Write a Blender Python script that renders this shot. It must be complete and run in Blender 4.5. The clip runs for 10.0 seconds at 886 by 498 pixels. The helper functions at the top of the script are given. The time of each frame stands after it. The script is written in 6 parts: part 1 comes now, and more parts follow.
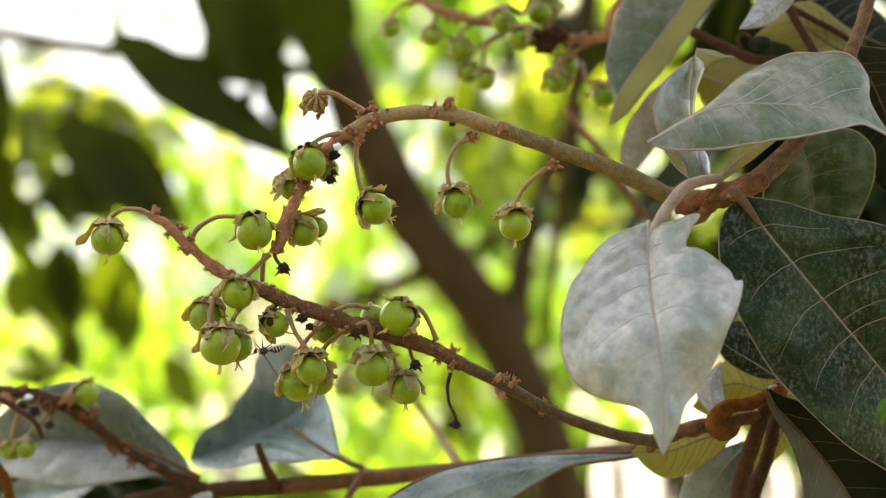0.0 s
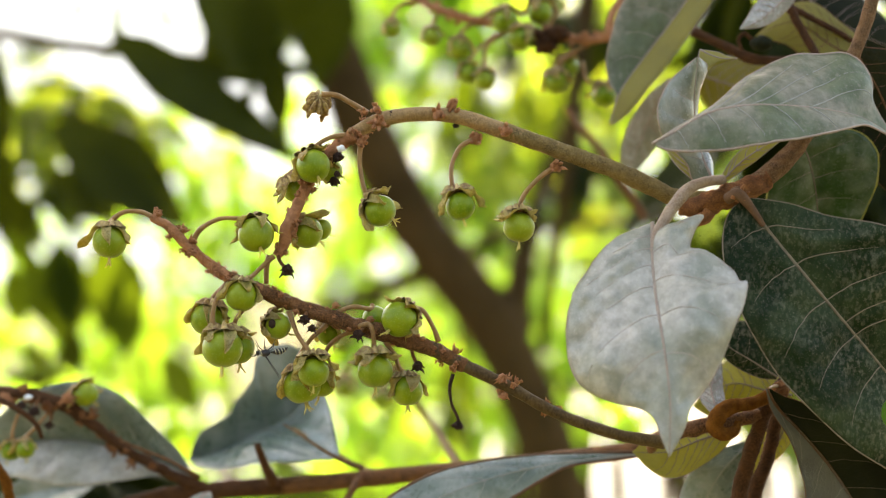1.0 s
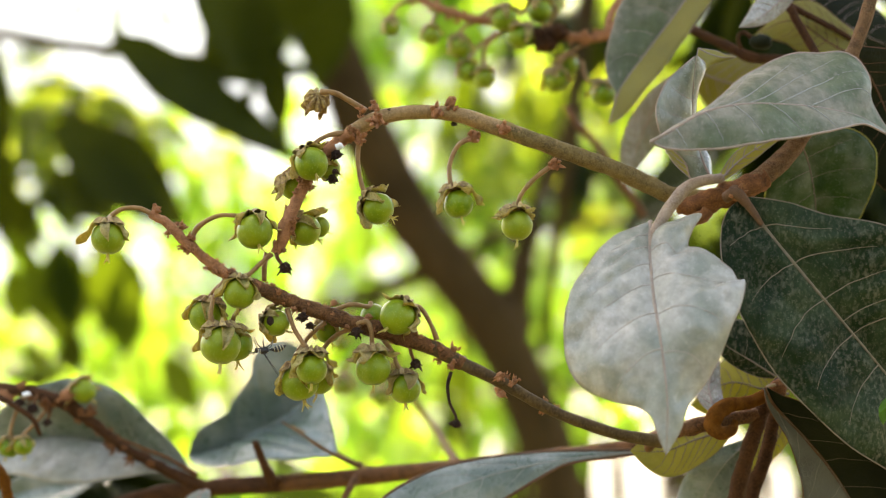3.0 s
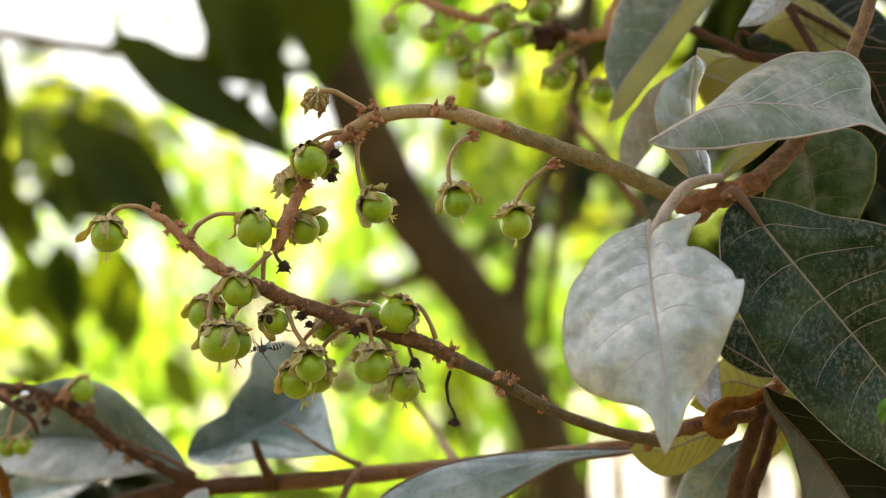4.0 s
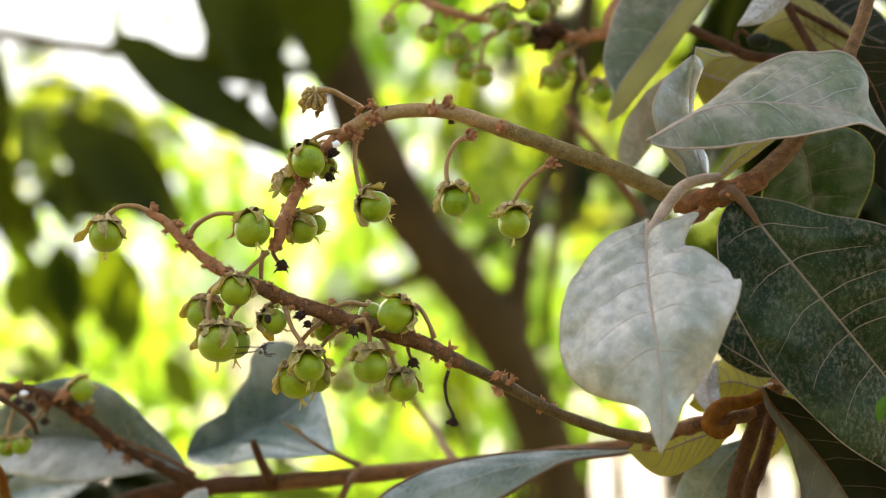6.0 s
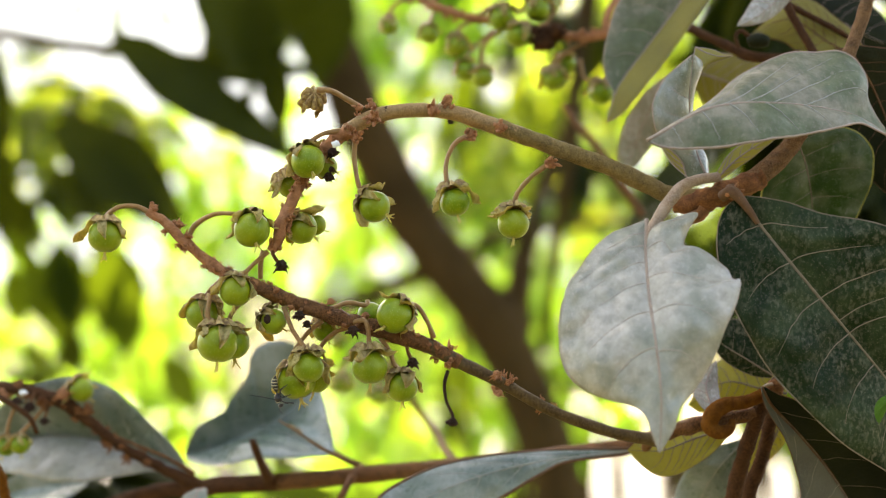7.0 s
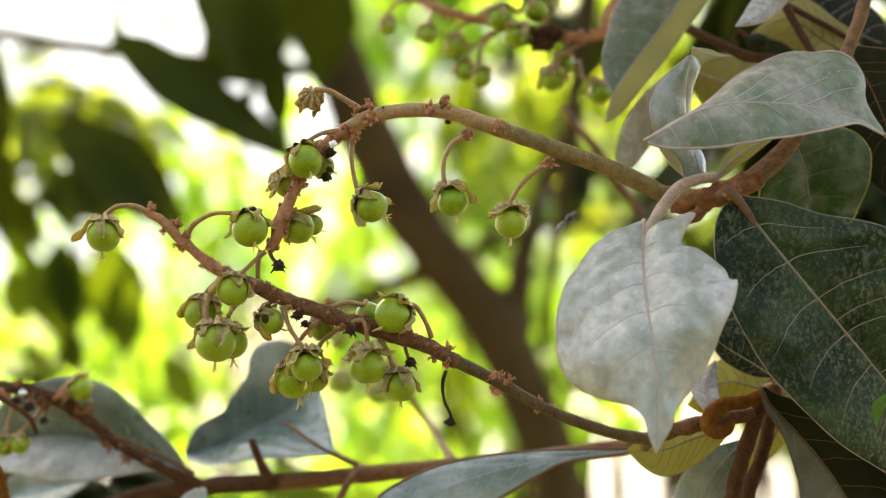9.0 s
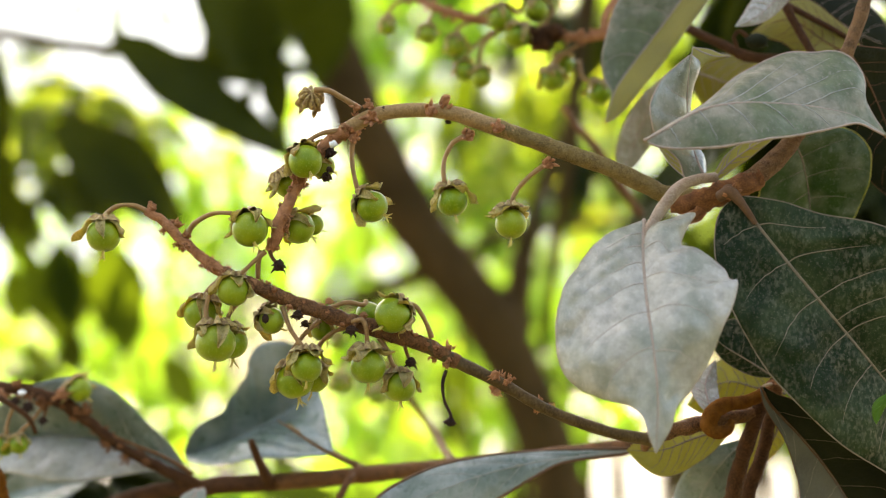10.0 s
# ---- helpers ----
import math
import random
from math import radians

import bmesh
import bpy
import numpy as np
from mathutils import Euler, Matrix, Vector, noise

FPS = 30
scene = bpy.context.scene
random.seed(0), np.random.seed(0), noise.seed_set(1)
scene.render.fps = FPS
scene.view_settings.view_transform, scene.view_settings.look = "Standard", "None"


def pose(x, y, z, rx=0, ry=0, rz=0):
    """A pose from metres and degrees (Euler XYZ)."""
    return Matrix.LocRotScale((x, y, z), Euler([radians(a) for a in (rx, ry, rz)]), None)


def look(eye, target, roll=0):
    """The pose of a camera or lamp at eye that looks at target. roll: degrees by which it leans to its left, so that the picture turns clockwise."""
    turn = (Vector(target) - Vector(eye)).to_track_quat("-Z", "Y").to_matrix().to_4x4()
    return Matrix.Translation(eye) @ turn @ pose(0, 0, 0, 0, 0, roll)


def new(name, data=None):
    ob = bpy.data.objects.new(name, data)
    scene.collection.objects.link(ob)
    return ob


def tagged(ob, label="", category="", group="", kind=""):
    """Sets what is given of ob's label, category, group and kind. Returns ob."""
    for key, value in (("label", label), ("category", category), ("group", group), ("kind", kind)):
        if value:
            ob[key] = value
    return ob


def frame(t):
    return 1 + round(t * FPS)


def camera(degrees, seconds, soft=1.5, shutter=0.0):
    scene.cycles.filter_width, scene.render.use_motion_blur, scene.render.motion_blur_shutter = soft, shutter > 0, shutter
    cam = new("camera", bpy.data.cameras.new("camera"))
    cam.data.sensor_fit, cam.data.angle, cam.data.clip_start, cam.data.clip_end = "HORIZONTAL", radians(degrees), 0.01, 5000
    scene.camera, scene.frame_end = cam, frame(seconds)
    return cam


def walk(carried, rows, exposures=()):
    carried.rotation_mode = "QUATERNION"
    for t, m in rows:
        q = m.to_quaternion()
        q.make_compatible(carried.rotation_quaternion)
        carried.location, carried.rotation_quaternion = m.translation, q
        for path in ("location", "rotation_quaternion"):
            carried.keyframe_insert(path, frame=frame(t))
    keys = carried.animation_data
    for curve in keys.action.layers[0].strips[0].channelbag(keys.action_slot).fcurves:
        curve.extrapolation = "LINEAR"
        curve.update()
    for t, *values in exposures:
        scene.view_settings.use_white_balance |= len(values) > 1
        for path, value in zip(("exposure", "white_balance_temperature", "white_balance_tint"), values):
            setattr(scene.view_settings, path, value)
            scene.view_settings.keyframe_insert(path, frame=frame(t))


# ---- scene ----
cam = camera(30, 10.0, soft=1.2, shutter=0.35)
walk(cam, [(0, pose(0, 0, 1.5, 90, 0, 0)), (10, pose(0, 0, 1.5, 90, 0, 0))], exposures=[(0, 2.57, 8300, 8), (3, 2.62, 8300, 8), (10, 2.62, 8300, 8)])
cam.data.dof.use_dof = True
cam.data.dof.focus_distance = 0.45
cam.data.dof.aperture_fstop = 7.9

# ---- light: sun behind the shrubs, open sky over the camera ----
world = bpy.data.worlds.new("sky")
scene.world = world
world.use_nodes = True
_n = world.node_tree.nodes
_sky = _n.new("ShaderNodeTexSky")
_sky.sky_type, _sky.sun_disc = "NISHITA", False
_sky.sun_elevation, _sky.sun_rotation = radians(52), radians(-20)
_sky.air_density, _sky.dust_density = 1.0, 3.5
_n["Background"].inputs["Strength"].default_value = 0.15
world.node_tree.links.new(_sky.outputs["Color"], _n["Background"].inputs["Color"])
sun_data = bpy.data.lights.new("sun", "SUN")
sun_data.energy, sun_data.angle, sun_data.color = 4.2, radians(0.5), (1.0, 0.95, 0.86)
sun = new("sun", sun_data)
_az, _el = radians(-20), radians(52)
sun.matrix_world = look((math.sin(_az) * math.cos(_el) * 20, math.cos(_az) * math.cos(_el) * 20, math.sin(_el) * 20), (0, 0, 0))

MM = 0.001
EYE = Vector((0, 0, 1.5))


def at(p):
    """Millimetres from the eye to metres in the world."""
    return EYE + Vector(p) * MM


# ---- materials ----
def mat(name):
    m = bpy.data.materials.new(name)
    m.use_nodes = True
    nt = m.node_tree
    return m, nt, nt.nodes["Principled BSDF"], nt.nodes["Material Output"]


def ramp(nt, src, stops):
    r = nt.nodes.new("ShaderNodeValToRGB")
    els = r.color_ramp.elements
    while len(els) < len(stops):
        els.new(0.5)
    for e, (p, c) in zip(els, stops):
        e.position, e.color = p, (*c, 1) if len(c) == 3 else c
    nt.links.new(src, r.inputs["Fac"])
    return r.outputs["Color"]


def noise_node(nt, scale, detail=4, rough=0.6, coord="Object", dist=0.0):
    tc = nt.nodes.new("ShaderNodeTexCoord")
    n = nt.nodes.new("ShaderNodeTexNoise")
    n.inputs["Scale"].default_value, n.inputs["Detail"].default_value = scale, detail
    n.inputs["Roughness"].default_value, n.inputs["Distortion"].default_value = rough, dist
    nt.links.new(tc.outputs[coord], n.inputs["Vector"])
    return n.outputs["Fac"]


def mix(nt, fac, a, b, mode="MIX"):
    m = nt.nodes.new("ShaderNodeMix")
    m.data_type, m.blend_type = "RGBA", mode
    for sock, v in ((m.inputs[0], fac), (m.inputs[6], a), (m.inputs[7], b)):
        if hasattr(v, "links"):
            nt.links.new(v, sock)
        elif isinstance(v, (int, float)):
            sock.default_value = v
        else:
            sock.default_value = (*v, 1)
    return m.outputs[2]


def bump(nt, bs, height, strength, dist):
    b = nt.nodes.new("ShaderNodeBump")
    b.inputs["Strength"].default_value, b.inputs["Distance"].default_value = strength, dist
    nt.links.new(height, b.inputs["Height"])
    nt.links.new(b.outputs["Normal"], bs.inputs["Normal"])


def leaf_mat(name, base, dark, dust, dust_amount, rough, trans=(0.2, 0.35, 0.03), trans_fac=0.15, island=False, spec=0.5, net_amount=0.10, relief=0.0007):
    """Leaf skin: base and darker mottling, grey dust in fine specks and broad patches, some light through it."""
    m, nt, bs, out = mat(name)
    broad, fine = noise_node(nt, 55, 5, 0.6), noise_node(nt, 900, 3, 0.7)
    col = mix(nt, ramp(nt, broad, [(0.35, (0, 0, 0)), (0.65, (1, 1, 1))]), dark, base)
    patch = noise_node(nt, 130, 6, 0.75, dist=0.6)
    d1 = ramp(nt, patch, [(0.60 - 0.35 * dust_amount, (0, 0, 0)), (0.78 - 0.1 * dust_amount, (1, 1, 1))])
    d2 = ramp(nt, fine, [(0.45, (0.25, 0.25, 0.25)), (0.62, (1, 1, 1))])
    dm = mix(nt, 1.0, d1, d2, "MULTIPLY")
    dm = mix(nt, 1.0, dm, (min(1, dust_amount * 1.2),) * 3, "MULTIPLY")
    col = mix(nt, dm, col, dust)
    # cross veins between the side veins, finely netted
    tc = nt.nodes.new("ShaderNodeTexCoord")
    vor = nt.nodes.new("ShaderNodeTexVoronoi")
    vor.feature = "DISTANCE_TO_EDGE"
    vor.inputs["Scale"].default_value = 620
    nt.links.new(tc.outputs["Object"], vor.inputs["Vector"])
    net = ramp(nt, vor.outputs["Distance"], [(0.0, (1, 1, 1)), (0.12, (0, 0, 0))])
    col = mix(nt, mix(nt, 1.0, net, (net_amount,) * 3, "MULTIPLY"), col, dust)
    if island:
        g = nt.nodes.new("ShaderNodeNewGeometry")
        col = mix(nt, 1.0, col, ramp(nt, g.outputs["Random Per Island"], [(0.0, (0.55, 0.6, 0.4)), (0.5, (1, 1, 1)), (1.0, (1.25, 1.12, 0.9))]), "MULTIPLY")
    nt.links.new(col, bs.inputs["Base Color"])
    rr = ramp(nt, dm, [(0, (rough,) * 3), (1, (min(1, rough + 0.35),) * 3)])
    nt.links.new(rr, bs.inputs["Roughness"])
    bs.inputs["Specular IOR Level"].default_value = spec
    h = mix(nt, 0.45, mix(nt, 0.7, net, broad), patch)
    bump(nt, bs, h, 0.5, relief)
    tr = nt.nodes.new("ShaderNodeBsdfTranslucent")
    tcol = mix(nt, broad, [c * 0.7 for c in trans], trans)
    if island:
        tcol = mix(nt, 1.0, tcol, ramp(nt, g.outputs["Random Per Island"], [(0.0, (0.5, 0.62, 0.5)), (0.5, (1, 1, 1)), (1.0, (1.3, 1.1, 1.0))]), "MULTIPLY")
    nt.links.new(tcol, tr.inputs["Color"])
    sh = nt.nodes.new("ShaderNodeMixShader")
    sh.inputs["Fac"].default_value = trans_fac
    nt.links.new(bs.outputs["BSDF"], sh.inputs[1])
    nt.links.new(tr.outputs["BSDF"], sh.inputs[2])
    nt.links.new(sh.outputs["Shader"], out.inputs["Surface"])
    return m


def plain_mat(name, a, b, scale, rough=0.7, strength=0.5, dist=0.0005, spec=0.4, mid=None, lo=0.35, hi=0.65):
    """Two tones mixed by noise at two scales, with relief."""
    m, nt, bs, out = mat(name)
    n1, n2 = noise_node(nt, scale, 5, 0.65), noise_node(nt, scale * 7, 4, 0.7)
    col = mix(nt, ramp(nt, n1, [(lo, (0, 0, 0)), (hi, (1, 1, 1))]), a, b)
    col = mix(nt, mix(nt, 1.0, ramp(nt, n2, [(0.42, (0, 0, 0)), (0.66, (1, 1, 1))]), (0.55,) * 3, "MULTIPLY"), col, mid or [c * 0.5 for c in a])
    nt.links.new(col, bs.inputs["Base Color"])
    bs.inputs["Roughness"].default_value = rough
    bs.inputs["Specular IOR Level"].default_value = spec
    bump(nt, bs, mix(nt, 0.5, n1, n2), strength, dist)
    return m


LEAF_PALE = leaf_mat("leaf_pale_dusty", (0.36, 0.318, 0.262), (0.235, 0.218, 0.172), (0.60, 0.54, 0.48), 0.55, 0.24, spec=1.0, relief=0.0014)
LEAF_TEAL = leaf_mat("leaf_blue_green", (0.21, 0.245, 0.20), (0.125, 0.16, 0.125), (0.42, 0.42, 0.40), 0.35, 0.28, spec=1.0, relief=0.0010)
LEAF_SLATE = leaf_mat("leaf_slate_grey", (0.085, 0.088, 0.080), (0.055, 0.058, 0.054), (0.16, 0.158, 0.145), 0.4, 0.42, trans_fac=0.04, net_amount=0.04, spec=0.6)
# near-black green: the shade round these leaves is put into their colour
LEAF_DEEP_SHADE = leaf_mat("leaf_deep_shade", (0.016, 0.018, 0.008), (0.009, 0.010, 0.005), (0.04, 0.036, 0.026), 0.3, 0.6, trans_fac=0.04, net_amount=0.02, spec=0.08)
# leaf green between the lit and shaded copies, half light put into its colour
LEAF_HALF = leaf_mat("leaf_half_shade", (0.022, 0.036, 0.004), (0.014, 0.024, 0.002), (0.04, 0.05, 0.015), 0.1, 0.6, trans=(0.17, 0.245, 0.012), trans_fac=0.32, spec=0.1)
LEAF_YELLOW = leaf_mat("leaf_yellow_underside", (0.34, 0.305, 0.055), (0.25, 0.22, 0.04), (0.44, 0.39, 0.16), 0.3, 0.6, trans=(0.62, 0.56, 0.05), trans_fac=0.38)
LEAF_OLIVE = leaf_mat("leaf_olive_underside", (0.24, 0.198, 0.032), (0.17, 0.14, 0.024), (0.30, 0.26, 0.085), 0.2, 0.6, trans=(0.50, 0.44, 0.04), trans_fac=0.35)
# near-black copy of the leaf green: shade is put into its colour
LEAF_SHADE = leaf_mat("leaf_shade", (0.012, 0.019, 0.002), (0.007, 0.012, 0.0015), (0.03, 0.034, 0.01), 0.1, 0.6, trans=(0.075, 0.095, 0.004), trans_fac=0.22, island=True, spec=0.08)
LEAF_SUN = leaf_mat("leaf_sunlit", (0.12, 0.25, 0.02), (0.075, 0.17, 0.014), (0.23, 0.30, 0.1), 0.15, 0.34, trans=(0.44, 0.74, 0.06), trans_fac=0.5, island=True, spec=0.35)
# duller copy of the sunlit green: weaker light is put into its colour
LEAF_LESS_LIT = leaf_mat("leaf_less_lit", (0.085, 0.155, 0.015), (0.055, 0.11, 0.010), (0.15, 0.18, 0.07), 0.15, 0.36, trans=(0.49, 0.64, 0.05), trans_fac=0.5, island=True, spec=0.6)
def waxy_mat(name, silver, green, dust, rough, spec=0.6, lo=0.42, hi=0.60, scale=60, streak=0.0, trans=(0.2, 0.3, 0.05), trans_fac=0.08, dust_at=0.60, dash_scale=640, mottle=0.30, relief=0.0004, dust_fade=0.10):
    """Waxy leaf skin: a lighter tone in broad patches over green, on the pale leaves sky sheen put into the colour;
    dust in dashes between the veins.
    """
    m, nt, bs, out = mat(name)
    broad, mid_, fine = noise_node(nt, scale, 3, 0.5, dist=0.3), noise_node(nt, 330, 4, 0.65), noise_node(nt, 1700, 2, 0.6)
    col = mix(nt, ramp(nt, broad, [(lo, (0, 0, 0)), (hi, (1, 1, 1))]), green, silver)
    col = mix(nt, mix(nt, 1.0, ramp(nt, mid_, [(0.40, (0, 0, 0)), (0.66, (1, 1, 1))]), (mottle,) * 3, "MULTIPLY"), col, [0.55 * c for c in green])
    tc = nt.nodes.new("ShaderNodeTexCoord")
    mp = nt.nodes.new("ShaderNodeMapping")
    mp.inputs["Rotation"].default_value, mp.inputs["Scale"].default_value = (0, 0.5, 0), (1.0, 1.0, 0.65)
    nt.links.new(tc.outputs["Object"], mp.inputs["Vector"])
    dash = nt.nodes.new("ShaderNodeTexNoise")
    dash.inputs["Scale"].default_value, dash.inputs["Detail"].default_value, dash.inputs["Distortion"].default_value = dash_scale, 5, 0.25
    nt.links.new(mp.outputs["Vector"], dash.inputs["Vector"])
    dm = ramp(nt, dash.outputs["Fac"], [(dust_at, (0, 0, 0)), (dust_at + dust_fade, (1, 1, 1))])
    dm = mix(nt, 1.0, dm, ramp(nt, noise_node(nt, 75, 3, 0.6), [(0.36, (0.1,) * 3), (0.62, (1,) * 3)]), "MULTIPLY")
    col = mix(nt, mix(nt, 1.0, dm, (streak,) * 3, "MULTIPLY"), col, dust)
    col = mix(nt, mix(nt, 1.0, ramp(nt, fine, [(0.58, (0, 0, 0)), (0.70, (1, 1, 1))]), (0.25,) * 3, "MULTIPLY"), col, dust)
    nt.links.new(col, bs.inputs["Base Color"])
    nt.links.new(ramp(nt, mid_, [(0.3, (rough - 0.06,) * 3), (0.7, (rough + 0.10,) * 3)]), bs.inputs["Roughness"])
    bs.inputs["Specular IOR Level"].default_value = spec
    bump(nt, bs, mix(nt, 0.35, mid_, dash.outputs["Fac"]), 0.5, relief)
    tr = nt.nodes.new("ShaderNodeBsdfTranslucent")
    tr.inputs["Color"].default_value = (*trans, 1)
    sh = nt.nodes.new("ShaderNodeMixShader")
    sh.inputs["Fac"].default_value = trans_fac
    nt.links.new(bs.outputs["BSDF"], sh.inputs[1])
    nt.links.new(tr.outputs["BSDF"], sh.inputs[2])
    nt.links.new(sh.outputs["Shader"], out.inputs["Surface"])
    return m


# the silver tones of these two hold the sky's sheen as colour
LEAF_SILVER = waxy_mat("leaf_silver_sheen", (0.44, 0.395, 0.335), (0.225, 0.228, 0.168), (0.54, 0.48, 0.41), 0.34, spec=0.7, streak=0.42, lo=0.33, hi=0.64, scale=74, mottle=0.5, relief=0.0008)
LEAF_LEVEL = waxy_mat("leaf_grey_sheen", (0.215, 0.19, 0.132), (0.095, 0.112, 0.050), (0.36, 0.305, 0.235), 0.44, spec=0.4, streak=0.40, mottle=0.6, relief=0.0006)
LEAF_FOREST = waxy_mat("leaf_dark_dusty", (0.028, 0.044, 0.016), (0.006, 0.016, 0.003), (0.26, 0.225, 0.15), 0.45, spec=0.12, streak=0.42, trans_fac=0.03, dust_at=0.47, dash_scale=900, dust_fade=0.26)
LEAF_MARBLED = waxy_mat("leaf_marbled", (0.135, 0.145, 0.092), (0.024, 0.050, 0.011), (0.34, 0.32, 0.25), 0.36, spec=0.3, streak=0.55, trans=(0.25, 0.42, 0.03), trans_fac=0.14, lo=0.42, hi=0.74, scale=150, mottle=0.5, dust_fade=0.2)
LEAF_STEEL = waxy_mat("leaf_steel_blue", (0.235, 0.262, 0.228), (0.088, 0.124, 0.092), (0.38, 0.385, 0.345), 0.28, spec=0.9, streak=0.2, mottle=0.4)
LEAF_GLOSS = waxy_mat("leaf_glossy", (0.30, 0.295, 0.24), (0.15, 0.165, 0.115), (0.40, 0.38, 0.33), 0.22, spec=1.0, streak=0.1, scale=120, mottle=0.4, relief=0.0006)
VEIN = plain_mat("vein_pinkish_tan", (0.36, 0.265, 0.20), (0.28, 0.21, 0.155), 500, 0.6)
PETIOLE = plain_mat("petiole_tan", (0.33, 0.225, 0.15), (0.20, 0.125, 0.075), 300, 0.55, 0.8, 0.0006, mid=(0.42, 0.33, 0.25))
VEIN_DARK = plain_mat("vein_tan", (0.235, 0.178, 0.115), (0.165, 0.13, 0.08), 500, 0.6)
STEM = plain_mat("bark_young", (0.30, 0.178, 0.070), (0.18, 0.104, 0.040), 260, 0.5, 0.9, 0.0006, mid=(0.42, 0.27, 0.115), spec=0.2)
STEM_LATE = plain_mat("bark_olive_rough", (0.21, 0.138, 0.044), (0.10, 0.064, 0.020), 340, 0.7, 1.0, 0.0011, mid=(0.32, 0.23, 0.10), spec=0.15)
RUST = plain_mat("bark_rusty", (0.52, 0.235, 0.11), (0.29, 0.12, 0.05), 430, 0.7, 1.0, 0.0009, mid=(0.10, 0.040, 0.020), spec=0.15)
STEM_DARK = plain_mat("bark_brown", (0.15, 0.062, 0.021), (0.050, 0.020, 0.007), 300, 0.55, 1.0, 0.0012, mid=(0.36, 0.165, 0.065), spec=0.15)
STEM_OLIVE = plain_mat("bark_olive_smooth", (0.095, 0.060, 0.022), (0.05, 0.030, 0.012), 220, 0.55, 0.6, 0.0005, mid=(0.15, 0.095, 0.042), spec=0.12)
STEM_ROUGH = plain_mat("bark_speckled", (0.20, 0.100, 0.042), (0.085, 0.040, 0.017), 400, 0.75, 1.0, 0.0013, mid=(0.30, 0.195, 0.115), spec=0.12)
VEIN_PALE = plain_mat("vein_pale", (0.42, 0.36, 0.30), (0.35, 0.30, 0.24), 500, 0.55)
VEIN_GREY = plain_mat("vein_grey", (0.32, 0.31, 0.26), (0.26, 0.25, 0.2), 500, 0.55)
FELT = plain_mat("orange_felt", (0.22, 0.082, 0.013), (0.11, 0.038, 0.007), 380, 0.95, 1.0, 0.0012, spec=0.08)
STALK = plain_mat("stalk_skin", (0.33, 0.18, 0.07), (0.22, 0.120, 0.040), 500, 0.5, 0.6, 0.0003, spec=0.25)
BARK_NODE = plain_mat("bark_node", (0.36, 0.150, 0.055), (0.16, 0.063, 0.025), 330, 0.8, 1.0, 0.0012, mid=(0.055, 0.022, 0.012), spec=0.15)
CROWN = plain_mat("calyx_crown", (0.50, 0.36, 0.13), (0.20, 0.11, 0.042), 2.6, 0.65, 1.0, 0.0003, mid=(0.085, 0.045, 0.025), spec=0.3, lo=0.4, hi=0.6)
DRIED = plain_mat("withered_black", (0.042, 0.022, 0.014), (0.012, 0.007, 0.005), 500, 0.8, 1.0, 0.0008, mid=(0.09, 0.05, 0.035), spec=0.12)
STYLE = plain_mat("style_yellow", (0.55, 0.45, 0.10), (0.40, 0.28, 0.07), 4, 0.6, 0.2, 0.0001)
TRUNK = plain_mat("bark_trunk", (0.085, 0.048, 0.017), (0.026, 0.015, 0.006), 13, 0.9, 1.0, 0.006, mid=(0.042, 0.033, 0.011), spec=0.05)
BARK_DEEP = plain_mat("bark_deep_brown", (0.072, 0.030, 0.012), (0.030, 0.013, 0.006), 300, 0.75, 1.0, 0.0009, mid=(0.14, 0.064, 0.028), spec=0.08)
RIB_BROWN = plain_mat("rib_brown", (0.16, 0.085, 0.044), (0.11, 0.056, 0.029), 500, 0.7, 0.6, 0.0004, spec=0.2)
CHITIN = plain_mat("chitin_black", (0.015, 0.012, 0.012), (0.03, 0.02, 0.016), 700, 0.3)
CREAM = plain_mat("chitin_cream", (0.46, 0.41, 0.26), (0.36, 0.31, 0.18), 700, 0.45)
DROPPING = plain_mat("bird_lime", (0.8, 0.79, 0.76), (0.7, 0.69, 0.66), 400, 0.8)
GROUND = plain_mat("grassy_soil", (0.085, 0.085, 0.03), (0.12, 0.09, 0.05), 1.5, 0.95, 0.6, 0.02, mid=(0.05, 0.06, 0.015))
PATH = plain_mat("pale_path", (0.55, 0.53, 0.48), (0.46, 0.44, 0.38), 2.0, 0.9, 0.4, 0.01, mid=(0.38, 0.35, 0.30))


def fruit_mat():
    m, nt, bs, out = mat("fruit_skin")
    n1, n2 = noise_node(nt, 1.1, 3), noise_node(nt, 11, 2)
    oi = nt.nodes.new("ShaderNodeObjectInfo")
    col = mix(nt, ramp(nt, n1, [(0.35, (0, 0, 0)), (0.68, (1, 1, 1))]), (0.100, 0.172, 0.003), (0.190, 0.248, 0.006))
    col = mix(nt, ramp(nt, oi.outputs["Random"], [(0, (0, 0, 0)), (1, (0.4, 0.4, 0.4))]), col, (0.30, 0.315, 0.022))
    col = mix(nt, mix(nt, 1.0, ramp(nt, n2, [(0.58, (0, 0, 0)), (0.68, (1, 1, 1))]), (0.4,) * 3, "MULTIPLY"), col, (0.36, 0.42, 0.12))
    spot = noise_node(nt, 3.2, 2)
    col = mix(nt, mix(nt, 1.0, ramp(nt, spot, [(0.70, (0, 0, 0)), (0.76, (1, 1, 1))]), (0.7,) * 3, "MULTIPLY"), col, (0.09, 0.07, 0.025))
    nt.links.new(col, bs.inputs["Base Color"])
    bs.inputs["Roughness"].default_value = 0.30
    bs.inputs["Specular IOR Level"].default_value = 0.25
    bs.inputs["Subsurface Weight"].default_value = 0.15
    bs.inputs["Subsurface Radius"].default_value = (0.0008, 0.0012, 0.0002)
    bump(nt, bs, n1, 0.10, 0.0003)
    return m


